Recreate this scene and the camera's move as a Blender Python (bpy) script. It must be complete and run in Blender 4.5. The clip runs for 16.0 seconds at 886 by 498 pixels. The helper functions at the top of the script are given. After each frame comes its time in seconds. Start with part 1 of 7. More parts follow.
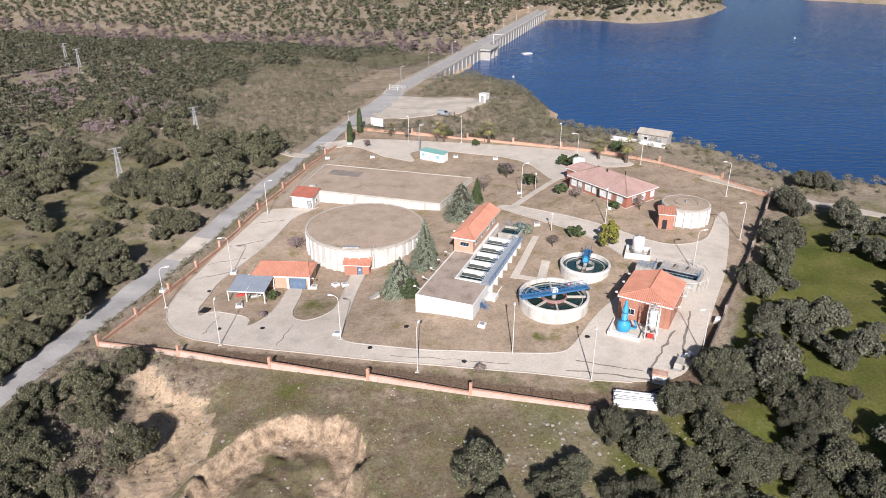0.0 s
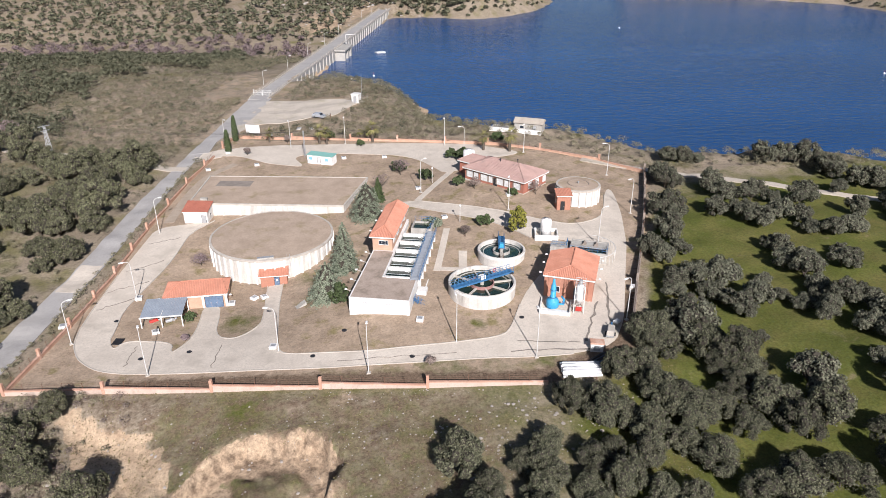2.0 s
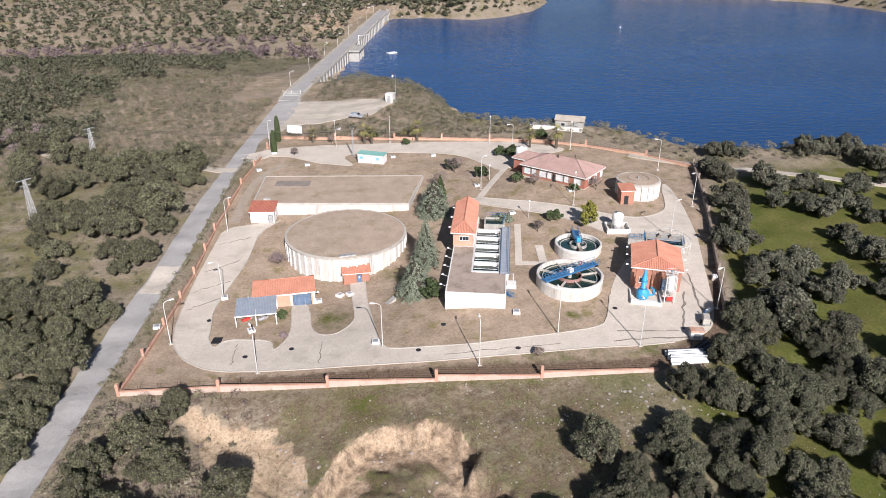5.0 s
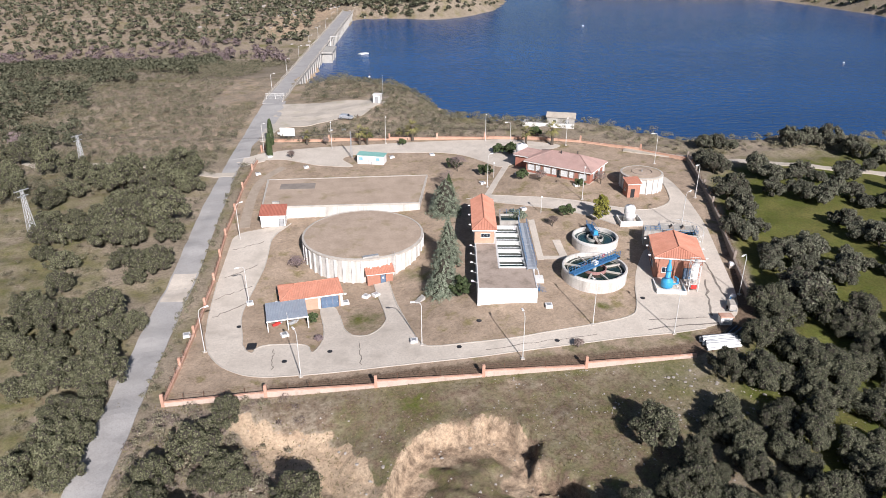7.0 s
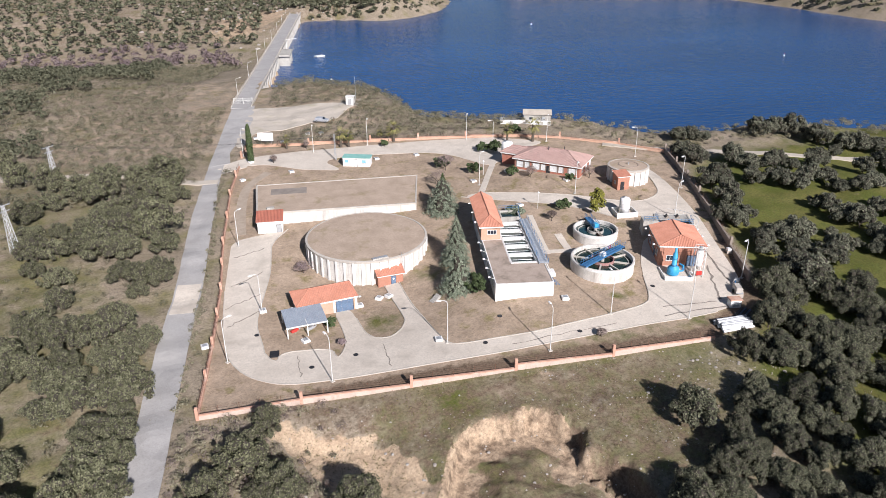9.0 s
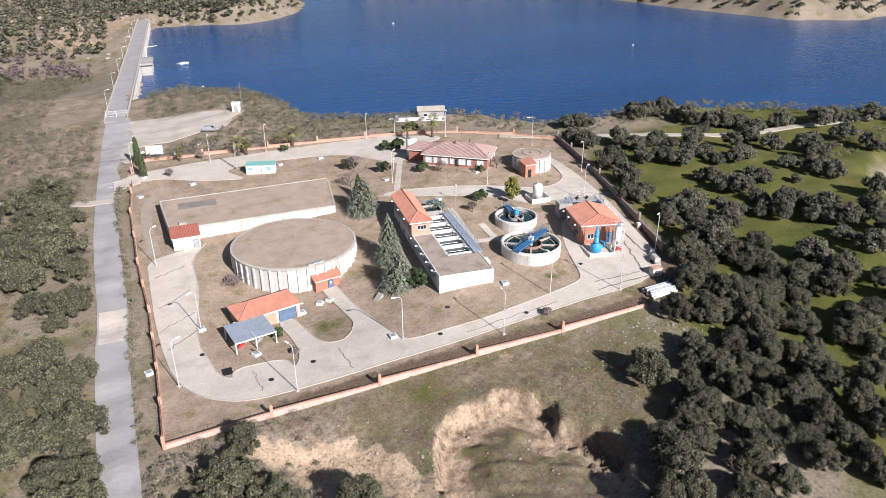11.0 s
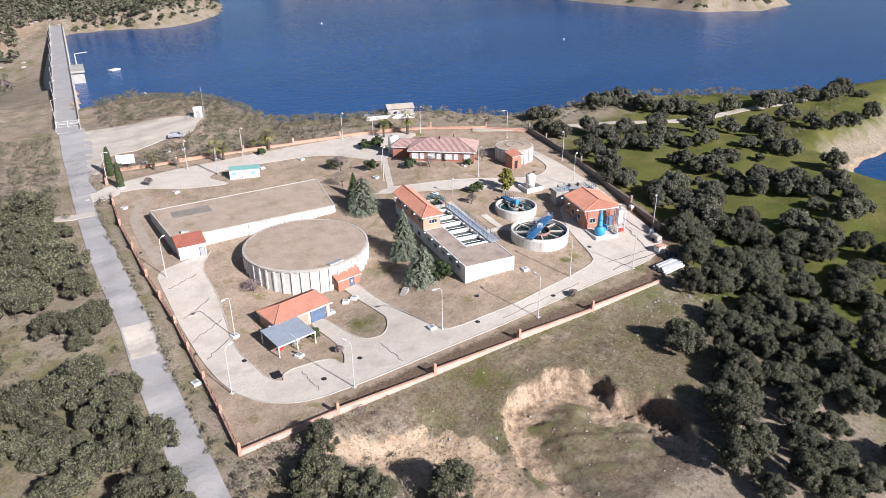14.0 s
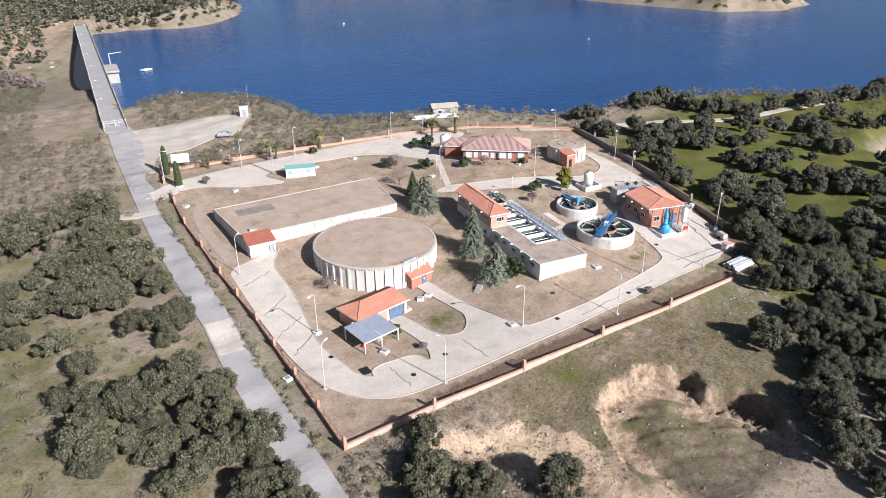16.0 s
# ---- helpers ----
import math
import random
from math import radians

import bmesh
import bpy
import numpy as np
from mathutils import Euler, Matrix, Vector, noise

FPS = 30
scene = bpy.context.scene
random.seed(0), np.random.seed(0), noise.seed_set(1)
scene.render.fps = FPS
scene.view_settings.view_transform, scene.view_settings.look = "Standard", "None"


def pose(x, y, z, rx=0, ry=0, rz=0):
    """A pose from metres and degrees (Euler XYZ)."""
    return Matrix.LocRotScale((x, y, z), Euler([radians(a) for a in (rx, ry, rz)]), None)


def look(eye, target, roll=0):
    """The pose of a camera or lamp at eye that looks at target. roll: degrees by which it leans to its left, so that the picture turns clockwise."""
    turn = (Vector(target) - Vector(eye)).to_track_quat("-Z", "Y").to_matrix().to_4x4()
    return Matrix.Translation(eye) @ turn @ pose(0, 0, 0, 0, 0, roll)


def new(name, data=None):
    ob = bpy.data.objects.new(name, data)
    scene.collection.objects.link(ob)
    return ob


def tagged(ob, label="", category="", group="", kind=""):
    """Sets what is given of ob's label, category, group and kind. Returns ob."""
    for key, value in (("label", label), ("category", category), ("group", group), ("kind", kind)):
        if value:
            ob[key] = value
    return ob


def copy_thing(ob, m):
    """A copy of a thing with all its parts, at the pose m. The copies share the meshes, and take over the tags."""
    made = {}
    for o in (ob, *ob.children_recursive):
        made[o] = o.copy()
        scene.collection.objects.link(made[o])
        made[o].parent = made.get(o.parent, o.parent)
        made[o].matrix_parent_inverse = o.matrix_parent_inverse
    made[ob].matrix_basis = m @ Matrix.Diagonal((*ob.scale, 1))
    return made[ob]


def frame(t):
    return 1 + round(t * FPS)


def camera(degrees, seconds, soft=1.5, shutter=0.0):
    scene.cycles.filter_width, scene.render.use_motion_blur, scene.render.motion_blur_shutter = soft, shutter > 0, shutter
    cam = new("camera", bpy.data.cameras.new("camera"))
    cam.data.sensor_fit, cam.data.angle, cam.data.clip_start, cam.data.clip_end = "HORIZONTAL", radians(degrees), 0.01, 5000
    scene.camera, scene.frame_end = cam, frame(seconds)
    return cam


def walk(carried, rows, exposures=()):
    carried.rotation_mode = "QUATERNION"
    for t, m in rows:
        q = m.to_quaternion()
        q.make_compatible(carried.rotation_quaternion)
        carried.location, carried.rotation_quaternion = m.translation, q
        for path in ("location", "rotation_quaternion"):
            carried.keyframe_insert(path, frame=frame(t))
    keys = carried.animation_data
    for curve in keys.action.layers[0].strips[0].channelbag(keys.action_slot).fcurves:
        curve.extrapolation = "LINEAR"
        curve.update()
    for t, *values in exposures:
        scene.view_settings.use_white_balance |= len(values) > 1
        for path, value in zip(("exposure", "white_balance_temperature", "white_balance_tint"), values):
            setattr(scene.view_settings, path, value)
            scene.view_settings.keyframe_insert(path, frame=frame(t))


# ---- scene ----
cam = camera(64.9, 16.0, soft=0.6)
METRES, EYE, TILT, LEAN, TURN = 108.0, 61.8, -25.5, 0.0, 0.0
ROWS = [
    (0.0, 0.0, 0.0, 0.0, -0.0, 0.0, -0.0),
    (0.5, -0.0316, -0.0006, 0.0001, -0.4, 0.01, 0.19),
    (1.0, -0.0591, -0.0013, 0.0001, -5.14, -0.13, 2.55),
    (1.5, -0.0922, -0.0011, 0.0003, -11.83, -0.62, 5.65),
    (2.0, -0.1262, 0.0004, 0.0013, -12.6, -0.69, 5.93),
    (2.5, -0.1572, 0.0028, 0.0025, -12.6, -0.68, 5.92),
    (3.0, -0.1881, 0.0062, 0.0039, -12.58, -0.66, 5.9),
    (3.5, -0.219, 0.0104, 0.0057, -12.58, -0.64, 5.88),
    (4.0, -0.2498, 0.0153, 0.0076, -12.59, -0.62, 5.89),
    (6.5, -0.4016, 0.0458, 0.0216, -18.7, -1.37, 8.72),
    (7.0, -0.4322, 0.0534, 0.0254, -18.75, -1.37, 8.75),
    (7.5, -0.4604, 0.061, 0.0291, -19.86, -1.55, 9.29),
    (8.0, -0.4896, 0.0698, 0.0333, -22.27, -1.95, 10.37),
    (8.5, -0.5202, 0.0801, 0.0383, -23.47, -2.14, 10.88),
    (9.0, -0.5478, 0.0897, 0.0434, -23.88, -2.21, 11.14),
    (9.5, -0.5733, 0.0987, 0.0472, -29.22, -3.33, 13.43),
    (10.0, -0.6064, 0.1122, 0.0538, -33.03, -4.24, 14.81),
    (12.5, -0.7412, 0.1762, 0.0878, -41.01, -6.6, 17.78),
    (13.0, -0.7699, 0.1945, 0.0961, -43.78, -7.47, 18.65),
    (13.5, -0.7953, 0.2113, 0.1044, -43.73, -7.46, 18.64),
    (14.0, -0.8199, 0.2289, 0.1131, -43.69, -7.43, 18.63),
    (14.5, -0.8436, 0.2472, 0.122, -43.67, -7.41, 18.64),
    (15.0, -0.8667, 0.2659, 0.1309, -43.63, -7.4, 18.63),
    (15.5, -0.8895, 0.285, 0.1401, -43.61, -7.37, 18.63),
    (16.0, -0.912, 0.3042, 0.1493, -43.59, -7.37, 18.64),
]
walk(cam, [(t, pose(0, 0, EYE, TILT, LEAN, TURN) @ pose(METRES * x, METRES * y, METRES * z, 90 + pitch, roll, yaw)) for t, x, y, z, yaw, pitch, roll in ROWS],
     exposures=[(0.0, 0.5, 6170, 15), (8.0, 0.52, 6110, 15), (12.5, 0.66, 5990, 15), (16.0, 0.70, 5960, 15)])

# ---- world, sun ----
world = bpy.data.worlds.new("sky")
scene.world = world
world.use_nodes = True
wn = world.node_tree.nodes
sky = wn.new("ShaderNodeTexSky")
sky.sky_type = "NISHITA"
sky.sun_disc = False
SUN_EL, SUN_AZ = 31.5, 180.0
sky.sun_elevation = radians(SUN_EL)
sky.sun_rotation = radians(SUN_AZ)
sky.altitude = 400
sky.dust_density = 1.4
wn["Background"].inputs["Strength"].default_value = 0.043
world.node_tree.links.new(sky.outputs["Color"], wn["Background"].inputs["Color"])
sun_data = bpy.data.lights.new("sun", "SUN")
sun_data.energy = 5.0
sun_data.angle = radians(0.53)
sun_data.color = (1.0, 0.95, 0.89)
sun = new("sun", sun_data)
sun.matrix_world = look((0, -math.cos(radians(SUN_EL)) * 300, math.sin(radians(SUN_EL)) * 300), (-1, 0, 0))

# ---- materials ----
def mat(name, base, dark=None, rough=0.85, scale=0.8, fine=12.0, bump=0.15, metal=0.0, spread=0.0, stain=None, stain_scale=0.15, stain_amount=0.5, streaks=False, spec=0.35):
    """Procedural surface: base mottled with dark at two scales, an optional stain colour in patches, grain relief."""
    m = bpy.data.materials.new(name)
    m.use_nodes = True
    nt = m.node_tree
    N, L = nt.nodes, nt.links
    b = N["Principled BSDF"]
    geo = N.new("ShaderNodeNewGeometry")
    def tex(sc, detail=5.0, rough_=0.6, vec=None):
        n = N.new("ShaderNodeTexNoise")
        n.inputs["Scale"].default_value = sc
        n.inputs["Detail"].default_value = detail
        n.inputs["Roughness"].default_value = rough_
        L.new(vec or geo.outputs["Position"], n.inputs["Vector"])
        return n.outputs["Fac"]
    def mix(a, c, fac):
        n = N.new("ShaderNodeMix")
        n.data_type = "RGBA"
        for sock, v in ((n.inputs[6], a), (n.inputs[7], c)):
            if isinstance(v, tuple):
                sock.default_value = (*v, 1)
            else:
                L.new(v, sock)
        L.new(fac, n.inputs[0])
        return n.outputs[2]
    def ramp(fac, lo, hi):
        n = N.new("ShaderNodeMapRange")
        n.inputs["From Min"].default_value = lo
        n.inputs["From Max"].default_value = hi
        L.new(fac, n.inputs["Value"])
        return n.outputs["Result"]
    if dark is None:
        dark = tuple(c * 0.72 for c in base)
    col = mix(base, dark, ramp(tex(scale), 0.4, 0.72))
    col = mix(col, tuple(c * 0.75 for c in base), ramp(tex(fine, 3.0), 0.48, 0.8))
    gr = N.new("ShaderNodeHueSaturation")
    gm = N.new("ShaderNodeMapRange")
    gm.inputs["From Min"].default_value = 0.3
    gm.inputs["From Max"].default_value = 0.7
    gm.inputs["To Min"].default_value = 0.88
    gm.inputs["To Max"].default_value = 1.10
    L.new(tex(3.2, 8.0, 0.72), gm.inputs["Value"])
    L.new(gm.outputs["Result"], gr.inputs["Value"])
    L.new(col, gr.inputs["Color"])
    col = gr.outputs["Color"]
    if stain:
        vec = None
        if streaks:
            mp = N.new("ShaderNodeMapping")
            mp.inputs["Scale"].default_value = (1, 1, 0.12)
            L.new(geo.outputs["Position"], mp.inputs["Vector"])
            vec = mp.outputs["Vector"]
        col = mix(col, stain, ramp(tex(stain_scale, 6.0, 0.65, vec), 0.62 - 0.25 * stain_amount, 0.78))
    if spread:
        info = N.new("ShaderNodeObjectInfo")
        hsv = N.new("ShaderNodeHueSaturation")
        L.new(col, hsv.inputs["Color"])
        v = N.new("ShaderNodeMapRange")
        v.inputs["To Min"].default_value = 1 - spread
        v.inputs["To Max"].default_value = 1 + spread
        L.new(info.outputs["Random"], v.inputs["Value"])
        L.new(v.outputs["Result"], hsv.inputs["Value"])
        col = hsv.outputs["Color"]
    L.new(col, b.inputs["Base Color"])
    b.inputs["Roughness"].default_value = rough
    b.inputs["Metallic"].default_value = metal
    b.inputs["Specular IOR Level"].default_value = spec
    if bump:
        bp = N.new("ShaderNodeBump")
        bp.inputs["Strength"].default_value = bump
        bp.inputs["Distance"].default_value = 0.05
        L.new(tex(fine * 1.5, 4.0), bp.inputs["Height"])
        L.new(bp.outputs["Normal"], b.inputs["Normal"])
    return m


ASPHALT = mat("old_asphalt", (0.375, 0.36, 0.345), (0.315, 0.30, 0.286), 0.9, 0.35, 6, 0.2, stain=(0.42, 0.40, 0.375), stain_scale=0.09, stain_amount=0.5)
PAVING = mat("worn_concrete_paving", (0.60, 0.535, 0.455), (0.50, 0.44, 0.37), 0.9, 0.22, 3, 0.05, stain=(0.37, 0.325, 0.27), stain_scale=0.2, stain_amount=0.4)
GRAVEL = mat("pale_gravel", (0.50, 0.445, 0.375), (0.42, 0.37, 0.31), 0.95, 0.25, 6, 0.3, stain=(0.30, 0.27, 0.17), stain_scale=0.1, stain_amount=0.3)
KERB = mat("kerb_concrete", (0.52, 0.475, 0.415), None, 0.9, 0.8, 8, 0.2)
CONCRETE = mat("weathered_concrete", (0.44, 0.42, 0.38), (0.34, 0.32, 0.29), 0.9, 0.5, 6, 0.2, stain=(0.22, 0.2, 0.175), stain_scale=0.6, stain_amount=0.35, streaks=True)
WHITE = mat("white_render", (0.73, 0.72, 0.69), (0.66, 0.64, 0.61), 0.85, 0.5, 9, 0.1, stain=(0.5, 0.47, 0.43), stain_scale=0.9, stain_amount=0.3, streaks=True)
TANKWALL = mat("stained_tank_concrete", (0.64, 0.61, 0.56), (0.52, 0.49, 0.445), 0.9, 0.6, 8, 0.2, stain=(0.34, 0.31, 0.275), stain_scale=1.1, stain_amount=0.5, streaks=True)
TANKTOP = mat("tank_top_gravel", (0.45, 0.352, 0.27), (0.345, 0.268, 0.20), 0.95, 0.3, 3, 0.35, stain=(0.20, 0.165, 0.06), stain_scale=0.16, stain_amount=0.26)
ROOFGRAVEL = mat("gravel_roof", (0.42, 0.34, 0.28), (0.32, 0.255, 0.205), 0.95, 0.5, 5, 0.3, stain=(0.22, 0.18, 0.14), stain_scale=0.5, stain_amount=0.3)
BRICK = mat("orange_brick", (0.43, 0.21, 0.145), (0.36, 0.165, 0.11), 0.85, 0.6, 10, 0.2)
BRICKLIGHT = mat("pale_orange_brick", (0.56, 0.36, 0.26), (0.48, 0.29, 0.2), 0.85, 0.6, 10, 0.2)
BRICKRED = mat("red_brick", (0.40, 0.165, 0.115), (0.32, 0.13, 0.09), 0.85, 0.6, 10, 0.2)
TILE = mat("orange_roof_tile", (0.51, 0.235, 0.16), (0.43, 0.185, 0.12), 0.8, 0.5, 6, 0.25, stain=(0.34, 0.16, 0.11), stain_scale=0.4, stain_amount=0.3)
TILERED = mat("red_roof_sheet", (0.42, 0.155, 0.105), (0.34, 0.12, 0.085), 0.7, 0.6, 6, 0.15, stain=(0.5, 0.2, 0.13), stain_scale=0.4, stain_amount=0.3)
TILEPINK = mat("faded_pink_roof_tile", (0.40, 0.27, 0.235), (0.33, 0.215, 0.19), 0.85, 0.6, 6, 0.25, stain=(0.25, 0.19, 0.17), stain_scale=0.4, stain_amount=0.35)
COPING = mat("terracotta_coping", (0.52, 0.31, 0.225), (0.42, 0.235, 0.165), 0.85, 0.6, 6, 0.2, stain=(0.66, 0.5, 0.4), stain_scale=0.5, stain_amount=0.35)
PALEWALL = mat("salmon_plinth", (0.55, 0.44, 0.37), (0.45, 0.35, 0.29), 0.9, 0.6, 8, 0.2, stain=(0.33, 0.25, 0.2), stain_scale=0.5, stain_amount=0.35, streaks=True)
RUST = mat("rusty_steel", (0.16, 0.085, 0.055), None, 0.8, 2, 12, 0.1)
DARKMETAL = mat("dark_steel", (0.05, 0.05, 0.055), None, 0.5, 2, 12, 0.05, 0.4)
GALV = mat("galvanised_steel", (0.52, 0.53, 0.54), (0.4, 0.41, 0.42), 0.5, 1.5, 9, 0.05, 0.5)
LAMPPOST = mat("white_painted_pole", (0.66, 0.65, 0.62), None, 0.55, 1.5, 9, 0.03)
BLUE = mat("blue_painted_steel", (0.055, 0.17, 0.34), (0.04, 0.12, 0.25), 0.5, 2, 9, 0.05)
BLUELIGHT = mat("light_blue_paint", (0.06, 0.36, 0.62), (0.05, 0.28, 0.5), 0.45, 2, 9, 0.03)
BLUEDOOR = mat("blue_grey_door_paint", (0.13, 0.19, 0.28), (0.09, 0.13, 0.2), 0.55, 1.5, 9, 0.05)
SHEET = mat("grey_blue_sheet_roof", (0.33, 0.37, 0.42), (0.27, 0.3, 0.35), 0.5, 0.8, 6, 0.05)
WALKMETAL = mat("grating_walkway", (0.42, 0.45, 0.49), (0.34, 0.37, 0.41), 0.6, 1.2, 8, 0.1, 0.2)
TEAL = mat("teal_roof_sheet", (0.24, 0.47, 0.42), (0.2, 0.4, 0.36), 0.6, 0.8, 6, 0.05)
SKYBLUE = mat("pale_blue_window", (0.25, 0.52, 0.7), None, 0.3, 2, 9, 0.0)
WINDOW = mat("dark_window_glass", (0.03, 0.04, 0.055), (0.02, 0.025, 0.035), 0.12, 1, 5, 0.0, spec=0.6)
SHUTTER = mat("white_shutter", (0.72, 0.72, 0.71), None, 0.6, 2, 10, 0.05)
PLASTIC = mat("white_plastic", (0.80, 0.79, 0.77), (0.7, 0.69, 0.67), 0.45, 0.8, 6, 0.03, stain=(0.55, 0.52, 0.47), stain_scale=0.8, stain_amount=0.25, streaks=True)
REDPAINT = mat("red_painted_metal", (0.5, 0.05, 0.04), None, 0.5, 2, 9, 0.05)
BLACK = mat("black_rubber", (0.025, 0.025, 0.025), None, 0.7, 3, 12, 0.05)
# dark block tone, with the east wall's shade put into the colour
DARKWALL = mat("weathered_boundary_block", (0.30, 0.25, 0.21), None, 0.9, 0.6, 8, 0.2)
TANKWATER = mat("dark_green_tank_water", (0.018, 0.035, 0.024), (0.014, 0.026, 0.02), 0.08, 0.6, 3, 0.02, spec=0.5)
TANKWATERBLUE = mat("blue_green_tank_water", (0.02, 0.055, 0.06), (0.015, 0.04, 0.045), 0.08, 0.6, 3, 0.02, spec=0.5)
BARK = mat("grey_bark", (0.11, 0.09, 0.07), None, 0.95, 2, 15, 0.4)
ROCK = mat("granite_rock", (0.37, 0.335, 0.30), (0.27, 0.24, 0.21), 0.9, 0.5, 4, 0.5)
CARPAINT = mat("silver_car_paint", (0.55, 0.57, 0.6), None, 0.3, 2, 9, 0.0, 0.4, spec=0.6)
RUBBLE = mat("sandstone_masonry", (0.46, 0.41, 0.34), (0.36, 0.31, 0.26), 0.9, 0.6, 4, 0.4)


def leaf_mat(name, a, b, c, spread=0.25):
    """Foliage: each clump picks its own tone, each tree its own value."""
    m = bpy.data.materials.new(name)
    m.use_nodes = True
    N, L = m.node_tree.nodes, m.node_tree.links
    bs = N["Principled BSDF"]
    geo = N.new("ShaderNodeNewGeometry")
    rp = N.new("ShaderNodeValToRGB")
    rp.color_ramp.elements[0].color = (*a, 1)
    rp.color_ramp.elements[1].color = (*c, 1)
    rp.color_ramp.elements.new(0.5).color = (*b, 1)
    L.new(geo.outputs["Random Per Island"], rp.inputs["Fac"])
    info = N.new("ShaderNodeObjectInfo")
    v = N.new("ShaderNodeMapRange")
    v.inputs["To Min"].default_value = 1 - spread
    v.inputs["To Max"].default_value = 1 + spread
    L.new(info.outputs["Random"], v.inputs["Value"])
    hsv = N.new("ShaderNodeHueSaturation")
    L.new(rp.outputs["Color"], hsv.inputs["Color"])
    L.new(v.outputs["Result"], hsv.inputs["Value"])
    L.new(hsv.outputs["Color"], bs.inputs["Base Color"])
    bs.inputs["Roughness"].default_value = 0.75
    bs.inputs["Specular IOR Level"].default_value = 0.2
    return m


# dark fill inside crowns: shade between the leaves is put into its colour
SHADECORE = mat("dense_twigs", (0.055, 0.048, 0.036), None, 0.95, 2, 12, 0.2)
OAKLEAF = leaf_mat("holm_oak_leaf", (0.040, 0.043, 0.026), (0.086, 0.088, 0.054), (0.152, 0.150, 0.098))
# paler, greyer copy of the oak leaf, given to oaks far from the flight
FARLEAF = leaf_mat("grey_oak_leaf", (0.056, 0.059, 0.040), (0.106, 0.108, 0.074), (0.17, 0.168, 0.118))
SCRUBLEAF = leaf_mat("olive_scrub_leaf", (0.115, 0.108, 0.066), (0.19, 0.174, 0.112), (0.29, 0.262, 0.18))
WESTLEAF = leaf_mat("light_oak_leaf", (0.055, 0.058, 0.030), (0.115, 0.117, 0.066), (0.195, 0.190, 0.118))
SPRUCELEAF = leaf_mat("blue_spruce_needle", (0.095, 0.118, 0.078), (0.18, 0.205, 0.145), (0.30, 0.325, 0.24))
DARKLEAF = leaf_mat("dark_evergreen_leaf", (0.035, 0.05, 0.02), (0.055, 0.075, 0.03), (0.075, 0.10, 0.045))
YELLOWLEAF = leaf_mat("yellow_green_leaf", (0.10, 0.105, 0.02), (0.16, 0.155, 0.03), (0.22, 0.2, 0.045))
BARETWIG = leaf_mat("bare_grey_twig", (0.14, 0.11, 0.095), (0.20, 0.155, 0.135), (0.27, 0.215, 0.19))
PURPLETWIG = leaf_mat("mauve_bare_twig", (0.135, 0.10, 0.10), (0.19, 0.145, 0.145), (0.25, 0.195, 0.19))
PALMLEAF = leaf_mat("palm_frond_leaf", (0.10, 0.11, 0.035), (0.19, 0.175, 0.065), (0.32, 0.27, 0.12))
GRASSLEAF = leaf_mat("dry_grass_blade", (0.13, 0.115, 0.05), (0.2, 0.17, 0.08), (0.27, 0.23, 0.13))


